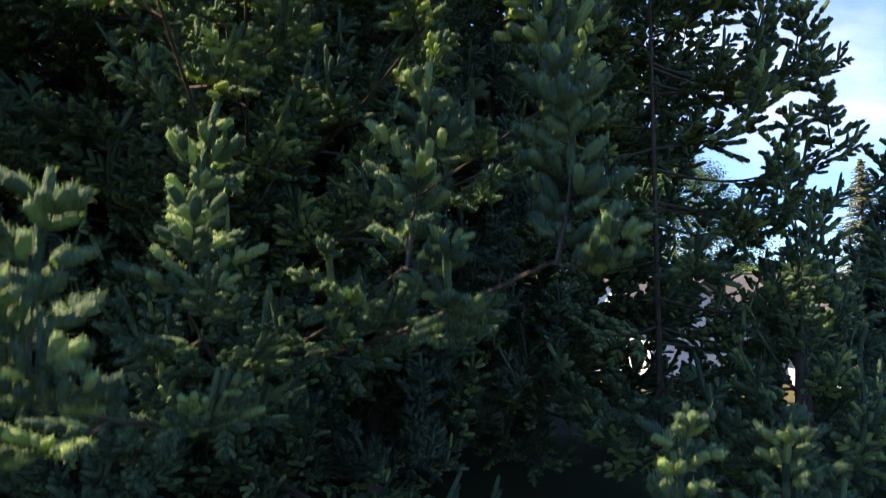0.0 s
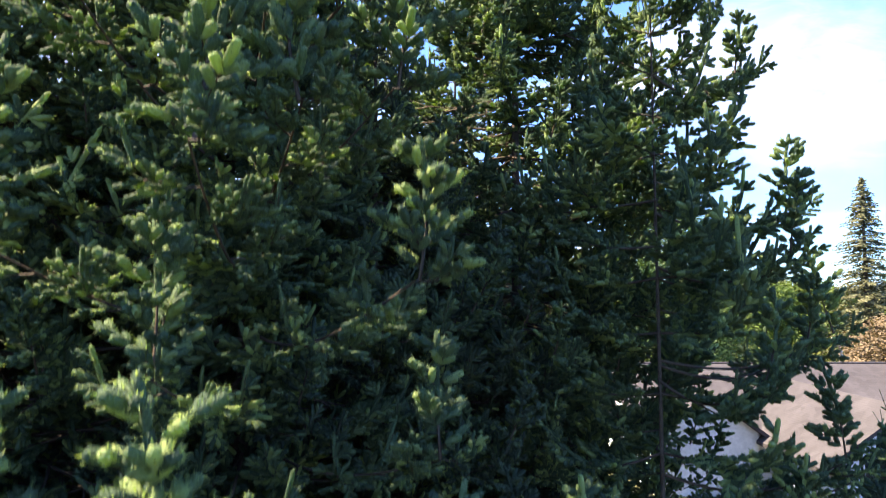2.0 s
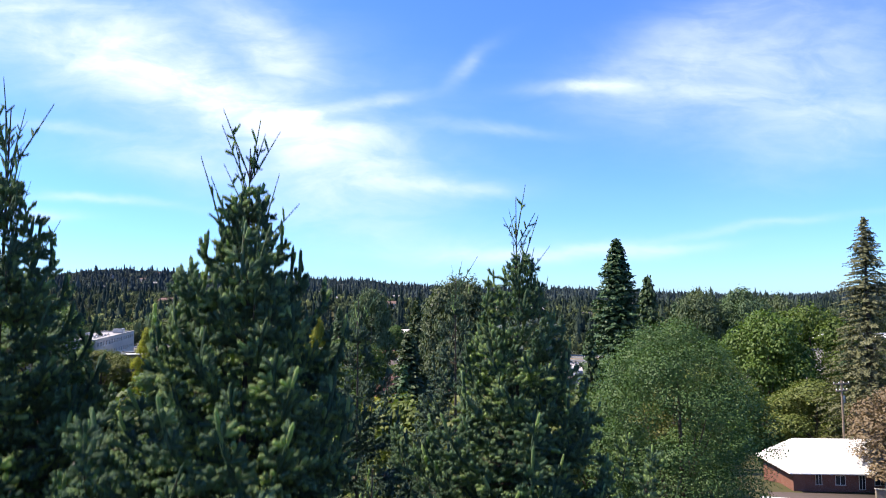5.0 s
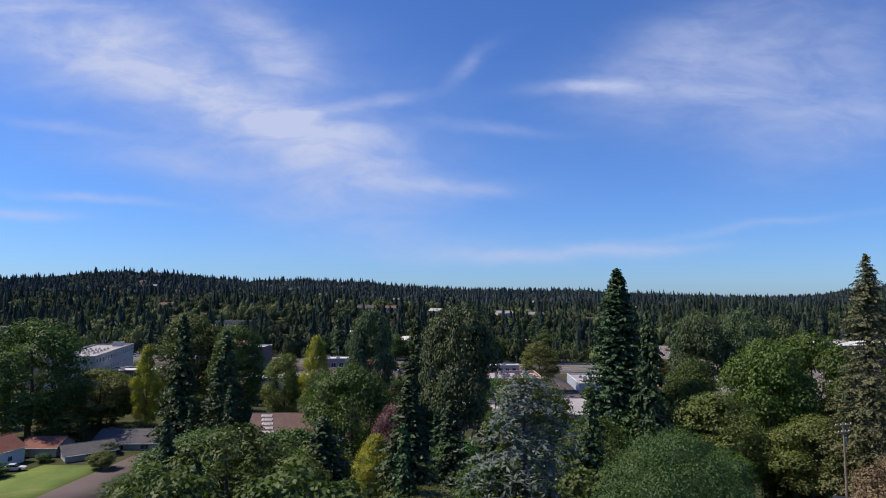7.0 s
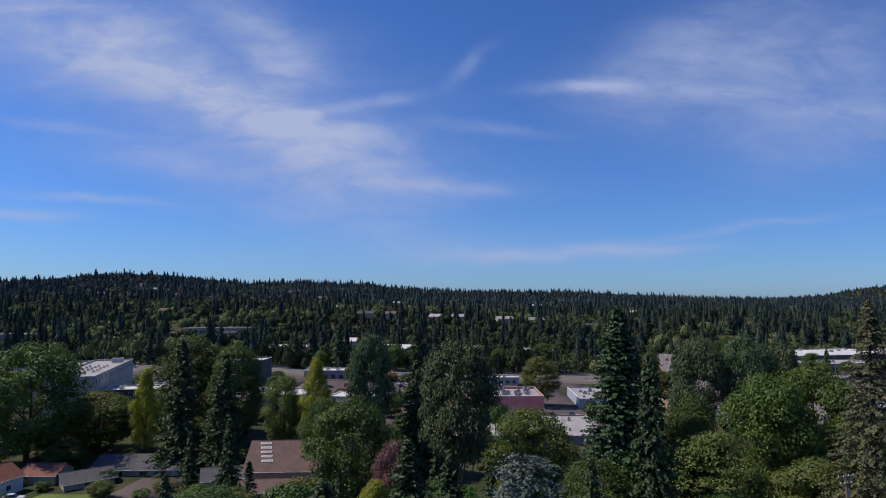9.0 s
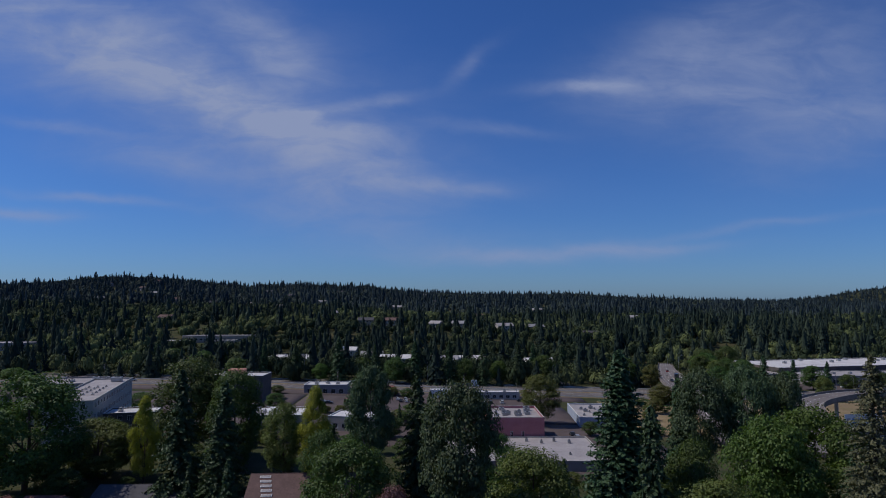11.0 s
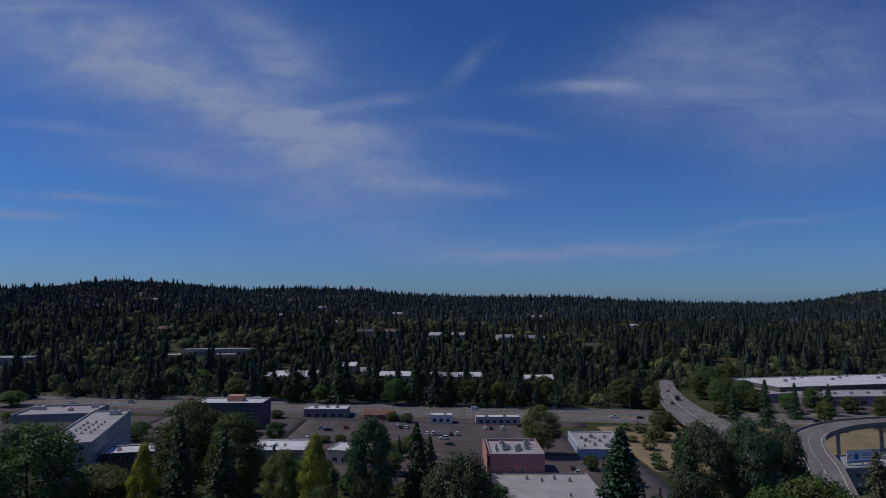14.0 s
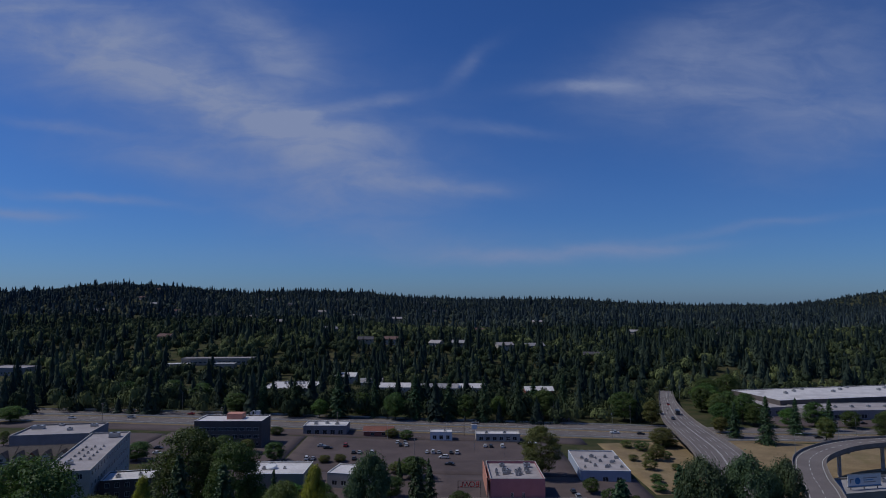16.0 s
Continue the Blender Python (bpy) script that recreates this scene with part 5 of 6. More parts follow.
def deck(name, label, path, width, thick, mat, rail_h=0.8, piers=(), lines=()):
    """A raised road along (x, y, z) points: deck, parapets, lane lines and piers."""
    pts = [Vector(p) for p in path]
    fine = []
    for i in range(len(pts) - 1):
        p0, p1, p2, p3 = pts[max(i - 1, 0)], pts[i], pts[i + 1], pts[min(i + 2, len(pts) - 1)]
        for k in range(8):
            t = k / 8
            fine.append(0.5 * ((2 * p1) + (p2 - p0) * t + (2 * p0 - 5 * p1 + 4 * p2 - p3) * t * t + (3 * p1 - p0 - 3 * p2 + p3) * t ** 3))
    fine.append(pts[-1])
    sides = []
    for i, p in enumerate(fine):
        d = fine[min(i + 1, len(fine) - 1)] - fine[max(i - 1, 0)]
        sides.append(Vector((d.y, -d.x, 0)).normalized())
    ob = thing(name, pose(0, 0, 0), label, "road", kind="structure")
    given = width if isinstance(width, tuple) else (width,) * len(path)
    wide = np.interp(np.linspace(0, len(path) - 1, len(fine)), range(len(path)), given)

    def ribbon(a, b, z0, z1, m, word, i0=0, i1=None):
        bm = bmesh.new()
        last = None
        for p, s, k_ in list(zip(fine, sides, wide / wide[0]))[i0:i1]:
            q = [bm.verts.new(p + s * o * k_ + Vector((0, 0, z))) for o, z in ((a, z0), (b, z0), (b, z1), (a, z1))]
            if last:
                for k in range(4):
                    n = (k + 1) % 4
                    bm.faces.new((last[k], last[n], q[n], q[k]))
            else:
                bm.faces.new(q)
            last = q
        bm.faces.new(last[::-1])
        return part(word, bm, m, ob)
    h = wide[0] / 2
    ribbon(-h, h, -thick, 0, mat, "deck")
    ribbon(-h - 0.3, -h, -thick * 0.6, rail_h, M_PARAPET, "parapet")
    ribbon(h, h + 0.3, -thick * 0.6, rail_h, M_PARAPET, "parapet")
    for off, dashed in lines:
        if not dashed:
            ribbon(off - 0.09, off + 0.09, 0.012, 0.03, M_PAINT, "lane_line")
        else:
            for i in range(0, len(fine) - 1, 2):
                ribbon(off - 0.09, off + 0.09, 0.012, 0.03, M_PAINT, "lane_dash", i, i + 2)
    for i in piers:
        p, s = fine[i], sides[i]
        bm = bmesh.new()
        bmesh.ops.create_cone(bm, cap_ends=True, segments=12, radius1=0.8, radius2=0.8, depth=14, matrix=Matrix.Translation(p + Vector((0, 0, -7 - thick * 0.5))))
        part("pier", bm, M_CONCRETE, ob)
        bm = boxes((-h * 0.8, -0.8, -thick - 1.0, h * 0.8, 0.8, -thick + 0.1))
        part("pier_cap", bm, M_CONCRETE, ob).matrix_basis = Matrix.Translation(p) @ pose(0, 0, 0, 0, 0, math.degrees(math.atan2(s.y, s.x)))
    return ob


deck("overpass", "straight concrete overpass that crosses the freeway", [(112, 232, -7.0), (123.5, 280, -5.2), (131, 312, -4.8), (141.5, 388, -5.0), (159, 454, -5.8), (176, 507, -7.0), (186, 535, -9.0)], (24, 23, 22, 17.5, 11.5, 10, 10), 1.4, M_OLDROAD, 0.8,
     (17, 22, 27), ((0.0, False), (0.5, False), (-3.3, True), (-6.0, True), (3.6, True), (6.3, True), (-8.8, False), (8.8, False)))
deck("curved_ramp", "curved elevated concrete ramp with parapets", [(112, 185, 0.5), (130, 222, 1.0), (139, 244, 1.2), (152, 268, 1.2), (168, 284, 1.2), (190, 297, 1.2), (222, 305, 1.0), (262, 308, 0.6), (330, 305, 0)], 11.5, 1.5, M_OLDROAD, 0.9,
     (12, 20, 28, 36, 44, 52), ((-4.6, False), (4.6, False), (0.0, True)))

# ---- building parts ----
def window(parent, x, y, z, w, h, face, mullions=1, frame_mat=None):
    """A framed window set into the face of a wall: face is the way it looks, 's', 'n', 'e' or 'w' of the building."""
    turn = {"s": 0, "e": 90, "n": 180, "w": -90}[face]
    f = 0.07
    bm = boxes((-w / 2, -0.05, 0, -w / 2 + f, 0.06, h), (w / 2 - f, -0.05, 0, w / 2, 0.06, h), (-w / 2 + f, -0.05, h - f, w / 2 - f, 0.06, h), (-w / 2 - 0.04, -0.09, -0.06, w / 2 + 0.04, 0.06, 0.0))
    for k in range(mullions):
        mx = -w / 2 + w * (k + 1) / (mullions + 1)
        box(bm, mx - 0.03, -0.04, f * 0, mx + 0.03, 0.05, h - f)
    ob = part("window", bm, frame_mat or M_WHITE, parent)
    ob.matrix_basis = pose(x, y, z, 0, 0, turn)
    part("pane", boxes((-w / 2 + f, -0.015, 0.0, w / 2 - f, 0.02, h - f)), M_GLASS, ob)
    return ob


def opening_wall(bm, x0, x1, y, z0, z1, holes, thick=0.22):
    """A wall along x at y (outer face) with rectangular openings (x, z, w, h), made of the pieces between them."""
    xs_ = sorted({x0, x1, *[h[0] - h[2] / 2 for h in holes], *[h[0] + h[2] / 2 for h in holes]})
    zs_ = sorted({z0, z1, *[h[1] for h in holes], *[h[1] + h[3] for h in holes]})
    for i in range(len(xs_) - 1):
        run = None
        for j in range(len(zs_) - 1):
            cx, cz = (xs_[i] + xs_[i + 1]) / 2, (zs_[j] + zs_[j + 1]) / 2
            hole = any(abs(cx - h[0]) < h[2] / 2 and h[1] < cz < h[1] + h[3] for h in holes)
            if not hole and run is None:
                run = zs_[j]
            if (hole or j == len(zs_) - 2) and run is not None:
                box(bm, xs_[i], y, run, xs_[i + 1], y + thick, zs_[j] if hole else zs_[j + 1])
                run = None


def rooftop_unit(parent, x, y, z, w, d, h, mat=None):
    """An air handler on a roof: a casing on skids with a fan hood and louvres."""
    ob = part("rooftop_unit", boxes((x - w / 2, y - d / 2, z + 0.15, x + w / 2, y + d / 2, z + h), (x - w / 2, y - d / 2, z, x - w / 2 + 0.12, y + d / 2, z + 0.15), (x + w / 2 - 0.12, y - d / 2, z, x + w / 2, y + d / 2, z + 0.15), bevel=0.03), mat or M_METAL, parent)
    bm = bmesh.new()
    bmesh.ops.create_cone(bm, cap_ends=True, segments=14, radius1=min(w, d) * 0.32, radius2=min(w, d) * 0.28, depth=0.25, matrix=Matrix.Translation((x, y, z + h + 0.12)))
    part("fan_hood", bm, M_DARKMETAL, ob)
    return ob


def flat_building(name, label, x, y, turn, w, d, height, wall_mat, roof_mat, category="building", windows=(), parapet=0.5, units=(), z=None, trim_mat=None, base=1.2):
    """A flat-roofed block, w along its own x and d deep from its front (own y = 0), with window rows (face, count, w, h, sill, margin)."""
    z0 = g(x, y) if z is None else z
    ob = thing(name, pose(x, y, z0, 0, 0, turn), label, category)
    holes = {f: [] for f in "snew"}
    for face, count, ww, wh, sill, margin in windows:
        span = w if face in "sn" else d
        for k in range(count):
            holes[face].append((-span / 2 + margin + (span - 2 * margin) * (k + 0.5) / count, sill, ww, wh))
    for face in "snew":
        bm = bmesh.new()
        span = w if face in "sn" else d
        cut = 0.0 if face in "sn" else 0.22
        opening_wall(bm, -span / 2 + cut, span / 2 - cut, 0, -base, height + parapet, holes[face])
        wall = part("wall", bm, wall_mat, ob)
        wall.matrix_basis = {"s": pose(0, 0, 0), "n": pose(0, d, 0, 0, 0, 180), "e": pose(w / 2, d / 2, 0, 0, 0, 90), "w": pose(-w / 2, d / 2, 0, 0, 0, -90)}[face]
        for hx, hz, hw, hh in holes[face]:
            wi = window(wall, hx, 0.07, hz + 0.02, hw - 0.02, hh - 0.04, "s")
    part("roof", boxes((-w / 2 + 0.22, 0.22, height - 0.25, w / 2 - 0.22, d - 0.22, height)), roof_mat, ob)
    c = 0.06
    part("coping", boxes((-w / 2 - c, -c, height + parapet, w / 2 + c, 0.28, height + parapet + 0.1), (-w / 2 - c, d - 0.28, height + parapet, w / 2 + c, d + c, height + parapet + 0.1),
                         (-w / 2 - c, 0.28, height + parapet, -w / 2 + 0.28, d - 0.28, height + parapet + 0.1), (w / 2 - 0.28, 0.28, height + parapet, w / 2 + c, d - 0.28, height + parapet + 0.1)), trim_mat or M_CONCRETE, ob)
    for ux, uy, uw, ud, uh in units:
        rooftop_unit(ob, ux, uy, height, uw, ud, uh)
    return ob


def gable_roof(bm, x0, x1, y0, y1, eave, ridge, thick=0.16, over=0.5, hip=0.0):
    """Two thick roof slopes with overhanging eaves; the ridge runs along x. hip: how far the ridge ends stand in."""
    ym = (y0 + y1) / 2
    sl = (ridge - eave) / (ym - y0)
    ex0, ex1, ey0, ey1, ez = x0 - over, x1 + over, y0 - over, y1 + over, eave - over * sl
    rx0, rx1 = ex0 + hip, ex1 - hip
    lower = [(ex0, ey0, ez), (ex1, ey0, ez), (ex1, ey1, ez), (ex0, ey1, ez), (rx0, ym, ridge), (rx1, ym, ridge)]
    lo, hi = [bm.verts.new(p) for p in lower], [bm.verts.new((p[0], p[1], p[2] + thick)) for p in lower]
    slopes = [(0, 1, 5, 4), (2, 3, 4, 5)] + ([(1, 2, 5), (3, 0, 4)] if hip else [])
    for f in slopes:
        bm.faces.new([hi[i] for i in f]), bm.faces.new([lo[i] for i in reversed(f)])
    ring = [0, 1, 2, 3] if hip else [0, 1, 5, 2, 3, 4]
    for k in range(len(ring)):
        i, j = ring[k], ring[(k + 1) % len(ring)]
        bm.faces.new((lo[i], lo[j], hi[j], hi[i]))
    return bm


def gable_walls(bm, x0, x1, y0, y1, eave, ridge, base=1.0, hip=False):
    ym = (y0 + y1) / 2
    for x in ((x0, x0 + 0.2), (x1 - 0.2, x1)):
        pts = [(y0, -base), (y1, -base), (y1, eave)] + ([] if hip else [(ym, ridge)]) + [(y0, eave)]
        a, b = [bm.verts.new((x[0], p, q)) for p, q in pts], [bm.verts.new((x[1], p, q)) for p, q in pts]
        bm.faces.new(a), bm.faces.new(b[::-1])
        for k in range(len(pts)):
            n = (k + 1) % len(pts)
            bm.faces.new((a[k], b[k], b[n], a[n]))
    box(bm, x0 + 0.2, y0, -base, x1 - 0.2, y0 + 0.2, eave)
    box(bm, x0 + 0.2, y1 - 0.2, -base, x1 - 0.2, y1, eave)
    return bm


def house(name, label, x, y, turn, w, d, eave, ridge, wall_mat, roof_mat, windows=(), over=0.5, hip=0.0, z=None, fascia=None, category="house", gutter=True):
    """A pitched-roof house centred on x, y; the ridge runs along its own x. windows: (face, along, sill, w, h)."""
    z0 = g(x, y) if z is None else z
    ob = thing(name, pose(x, y, z0, 0, 0, turn), label, category)
    part("wall", gable_walls(bmesh.new(), -w / 2, w / 2, -d / 2, d / 2, eave, ridge, hip=hip > 0), wall_mat, ob)
    part("roof", gable_roof(bmesh.new(), -w / 2, w / 2, -d / 2, d / 2, eave, ridge, over=over, hip=hip), roof_mat, ob)
    if not hip:
        part("ridge_cap", boxes((-w / 2 - over, -0.12, ridge + 0.13, w / 2 + over, 0.12, ridge + 0.2), bevel=0.02), roof_mat, ob)
    if gutter:
        sl = (ridge - eave) / (d / 2)
        gz = eave - over * sl
        for sgn in (-1, 1):
            yy = sgn * (d / 2 + over + 0.03)
            part("gutter", boxes((-w / 2 - over, yy - 0.06, gz + 0.0, w / 2 + over, yy + 0.06, gz + 0.14), bevel=0.01), fascia or M_WHITE, ob)
    for face, along, sill, ww, wh in windows:
        px, py = {"s": (along, -d / 2 - 0.03), "n": (-along, d / 2 + 0.03), "e": (w / 2 + 0.03, along), "w": (-w / 2 - 0.03, -along)}[face]
        window(ob, px, py, sill, ww, wh, face)
    return ob

# ---- houses near the camera ----
ON_TERRACE[0] = True
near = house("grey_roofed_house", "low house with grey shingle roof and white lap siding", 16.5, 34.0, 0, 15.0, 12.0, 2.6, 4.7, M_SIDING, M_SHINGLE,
             (("s", -5, 0.9, 1.6, 1.2), ("s", 5.5, 0.9, 1.6, 1.2), ("w", 2, 0.9, 1.2, 1.2)), over=0.6)
part("front_wall", gable_walls(bmesh.new(), -2.6, 2.6, -2.0, 2.0, 2.6, 4.3), M_SIDING, near).matrix_basis = pose(-0.2, -8.4, 0, 0, 0, 90)
part("front_roof", gable_roof(bmesh.new(), -2.6, 7.0, -2.6, 2.6, 2.5, 4.3, over=0.5), M_SHINGLE, near).matrix_basis = pose(-0.2, -8.4, 0, 0, 0, 90)
part("side_gable_wall", gable_walls(bmesh.new(), -1.6, 3.0, -2.2, 2.2, 2.6, 4.2), M_WHITE, near).matrix_basis = pose(-5.4, -5.2, 0, 0, 0, 90)
part("side_gable_roof", gable_roof(bmesh.new(), -1.6, 5.0, -2.2, 2.2, 2.6, 4.2, over=0.45), M_SHINGLE, near).matrix_basis = pose(-5.4, -5.2, 0, 0, 0, 90)
for sx in (-1.0, 0.9):
    window(near, -0.2 + sx, -11.05, 1.2, 0.9, 1.6, "s")
ch = part("chimney", boxes((6.9, -2.5, 2.5, 7.9, -1.5, 5.4), (6.8, -2.6, 5.4, 8.0, -1.4, 5.55), bevel=0.02), M_CHIMNEY, near, "orange brick chimney")
part("flue", boxes((7.2, -2.2, 5.55, 7.6, -1.8, 5.85)), M_DARKMETAL, ch)

brick_house = house("brick_house", "brick bungalow with a bright white roof", 59.3, 97.0, -3, 18.0, 9.5, 3.2, 6.3, M_BRICK, M_WHITEROOF,
                    (("s", -5.5, 1.0, 0.9, 1.5), ("s", -2.5, 1.0, 1.4, 1.3), ("s", 0.5, 0.4, 0.9, 2.0), ("s", 3.0, 1.0, 1.6, 1.3), ("s", 5.8, 1.0, 1.8, 1.2)), over=0.9, hip=3.2)
part("gable_wall", gable_walls(bmesh.new(), -2.0, 2.0, -3.0, 3.0, 3.2, 6.2), M_WHITE, brick_house).matrix_basis = pose(6.6, -3.6, 0, 0, 0, 90)
part("gable_roof", gable_roof(bmesh.new(), -2.0, 3.6, -3.0, 3.0, 3.2, 6.2, over=0.5), M_WHITEROOF, brick_house).matrix_basis = pose(6.6, -3.6, 0, 0, 0, 90)
vent = part("gable_vent", boxes((-0.3, -0.05, 3.9, 0.3, 0.05, 4.6), (-0.2, -0.09, 4.0, 0.2, -0.05, 4.5)), M_GREYWALL, brick_house)
vent.matrix_basis = pose(6.6, -5.68, 0)
port = thing("carport", pose(43.0, 79.5, g(43.0, 79.5), 0, 0, -14), "low white flat-roofed carport on posts", "carport")
part("roof", boxes((-3.4, -2.4, 2.2, 3.4, 2.4, 2.4), bevel=0.03), M_WHITEROOF, port)
for px, py in ((-3.1, -2.1), (3.1, -2.1), (-3.1, 2.1), (3.1, 2.1)):
    part("post", boxes((px - 0.06, py - 0.06, -0.3, px + 0.06, py + 0.06, 2.2)), M_WHITE, port)
wall_ = thing("garden_wall", pose(62.5, 88.5, g(62.5, 88.5), 0, 0, -12), "low pinkish masonry garden wall beside the house", "wall")
part("masonry", boxes((-3.2, -0.15, -0.4, 3.2, 0.15, 1.3), bevel=0.02), M_TAN, wall_)
part("cap", boxes((-3.3, -0.2, 1.3, 3.3, 0.2, 1.4), bevel=0.02), M_CONCRETE, wall_)
ON_TERRACE[0] = False

# ---- houses on the terrace ----
house("slate_roofed_house", "long low house with slate grey roof", -79.0, 172.0, 2, 22, 12, 2.6, 4.9, M_GREYSIDING, M_SLATESHINGLE,
      (("s", -4, 0.9, 1.6, 1.2), ("s", 2, 0.9, 2.0, 1.2), ("s", 7, 0.9, 1.6, 1.2)), z=-9.3, over=0.7)
house("garage_wing", "low garage wing with slate grey roof", -88.0, 160.0, 40, 11, 9, 2.4, 4.0, M_GREYSIDING, M_SLATESHINGLE, (("s", 0, 0.2, 2.4, 2.0),), z=-9.3, over=0.6)
house("white_house", "white gabled house with red tile roof", -105.0, 149.0, 78, 12, 8.5, 3.6, 6.3, M_WHITE, M_REDTILE, (("w", 0, 1.0, 1.1, 1.3), ("s", 2, 1.0, 1.2, 1.2)), z=-8.4, over=0.4)
house("tile_roofed_house", "house with a red clay tile roof", -99.0, 162.0, 0, 9, 8, 2.8, 4.6, M_CREAM, M_REDTILE, (), z=-8.9, over=0.5)
lodge = house("brown_roofed_hall", "large hall with a brown shingle roof and skylights", -34.0, 158.5, 3, 24, 17, 5.5, 10.3, M_TAN, M_BROWNSHINGLE,
              (("s", -8, 1.0, 1.4, 1.3), ("s", -4, 1.0, 1.4, 1.3), ("s", 0, 1.0, 1.4, 1.3), ("s", 4, 1.0, 1.4, 1.3)), z=-8.2, over=0.7)
for k in range(5):
    f = 0.12 + 0.15 * k
    sk = part("skylight", boxes((-1.3, -0.38, 0.0, 1.3, 0.38, 0.14), bevel=0.03), M_WHITE, lodge, "pale skylight")
    part("glazing", boxes((-1.15, -0.28, 0.14, 1.15, 0.28, 0.16)), M_PALEROOF, sk)
    sk.matrix_basis = pose(-7.6 + 1.0 * (4 - k) * -0.35, -8.5 * f, 10.3 - 4.8 * f + 0.16, math.degrees(math.atan2(4.8, 8.5)), 0, 0)
house("hall_wing", "low wing of the hall with brown shingle roof", -37.0, 145.5, 3, 16, 7, 2.8, 4.4, M_TAN, M_BROWNSHINGLE, (("s", -3, 0.9, 1.4, 1.3), ("s", 3, 0.9, 1.4, 1.3)), z=-8.0, over=0.6)
house("hall_annex", "small annex with a grey-brown roof", -53.0, 156.0, 20, 9, 8, 2.6, 4.4, M_TAN, M_SLATESHINGLE, (), z=-8.0, over=0.6)

# ---- shops, offices and flats of the valley ----
flat_building("apartment_block", "four-storey pale apartment block with flat roof", -123.1, 211.0, 15.5, 14.8, 64, 14.8, M_CREAM, M_PALEROOF, "apartment building",
              [("s", 3, 1.6, 1.7, 1.2 + 3.8 * k, 0.8) for k in range(4)] + [("e", 15, 1.5, 1.7, 1.2 + 3.8 * k, 1.5) for k in range(4)], 0.5,
              [(-2, 12, 2.4, 1.6, 1.2), (3, 56, 4, 3, 1.8)] + [(-3 + 3 * (k % 3), 18 + 5 * (k // 3), 0.8, 0.8, 0.5) for k in range(15)], z=-4.2)
flat_building("apartment_wing", "brown three-storey wing with white roof edge", -108.5, 223.0, 13.5, 17, 12, 9.5, M_DARKWALL, M_WHITEROOF, "apartment building",
              [("s", 5, 1.5, 1.6, 1.0 + 3.2 * k, 0.6) for k in range(3)], 0.4, [(-4, 5, 1.5, 1.2, 1.0), (3, 6, 1.2, 1.2, 0.8)], z=-4.5, trim_mat=M_WHITE)
for k in range(4):
    row = house("row_house", "grey-brown shingled row house with dormer gables", -196.0 + 15.6 * k, 258.0 + 3 * k, 10, 15.5, 13, 7.0, 12.0, M_TAN, M_ROWSHINGLE, (("s", -5, 4.2, 1.4, 1.4), ("s", 5, 4.2, 1.4, 1.4)), z=-4.5, over=0.5)
    for n, dx in enumerate((-5.0, 0.0, 5.0)):
        part("dormer_wall", gable_walls(bmesh.new(), -1.0, 1.6, -1.6, 1.6, 9.0, 10.9, base=-6.8), M_CREAM if n != 1 else M_REDWALL, row).matrix_basis = pose(dx, -5.4, 0, 0, 0, 90)
        part("dormer_roof", gable_roof(bmesh.new(), -1.0, 4.0, -1.6, 1.6, 9.0, 10.9, over=0.35), M_ROWSHINGLE, row).matrix_basis = pose(dx, -5.4, 0, 0, 0, 90)
        window(row, dx, -6.48, 7.4, 1.3, 1.4, "s")
flat_building("long_store", "long store with a pale flat roof and vents", -178.0, 292.0, 10, 33, 26, 10.0, M_GREYWALL, M_PALEROOF, "store", [("s", 8, 2.2, 1.6, 1.4, 2)], 0.6, [(-12, 18, 5, 3, 1.6), (4, 12, 2, 2, 1.2), (12, 20, 3, 2, 1.2), (-4, 24, 2, 2, 1)], z=-4.5)
flat_building("office_building", "dark brown office block with a bright white roof", -108.5, 325.0, 0, 34, 17, 12.5, M_DARKWALL, M_WHITEROOF, "office building",
              [("s", 9, 2.6, 1.6, 1.0 + 3.6 * k, 1.0) for k in range(3)], 0.45, [(0.5, 9, 2, 2, 1.0)], trim_mat=M_WHITE)
pent = thing("roof_plant_room", pose(-107.5, 335.0, g(-108, 330) + 12.75), "orange-brown plant room standing on the office roof", "plant room")
part("casing", boxes((-4, -3, -0.3, 4, 3, 2.6), bevel=0.05), M_ORANGE, pent)
flat_building("white_roofed_shop", "low shop with a white flat roof and dish", -66.0, 253.0, 0, 23, 19, 6.4, M_TAN, M_WHITEROOF, "shop", [("s", 5, 2.4, 1.8, 0.9, 1.2)], 0.4, [(-4, 12, 2.5, 2, 1.3), (-6, 8, 1.5, 1.2, 1.0), (2, 9, 1, 1, 0.7)], z=-7.6, trim_mat=M_WHITE)
flat_building("white_canopy_shop", "small shop with an angular white roof", -38.0, 260.0, -12, 18, 14, 5.2, M_CREAM, M_WHITEROOF, "shop", [("s", 4, 2.2, 1.8, 0.9, 1.2)], 0.3, [(3, 6, 1.5, 1.2, 0.9)], z=-8.2, trim_mat=M_WHITE)
bowl = flat_building("bowling_hall", "pink stucco bowling hall with rooftop units", 28.0, 243.0, 0, 20.5, 26, 6.2, M_PINK, M_PALEROOF, "bowling hall", [("s", 2, 1.0, 2.0, 0.05, 6.0)], 0.9,
                     [(-7 + 2.3 * (k % 6) + 0.7 * (k % 2), 8 + 3.6 * (k // 6) + 1.3 * (k % 3), 1.0 + 0.5 * (k % 3), 1.0 + 0.3 * (k % 2), 0.9 + 0.3 * (k % 4)) for k in range(12)] + [(6, 20, 2.6, 2.2, 1.6), (-4, 21, 2, 2, 1.2)], z=-7.0)
for k in range(24):
    part("pilaster", boxes((-10.1 + k * 0.86, -0.08, 0.0, -9.97 + k * 0.86, 0.0, 5.8)), M_PINK, bowl)
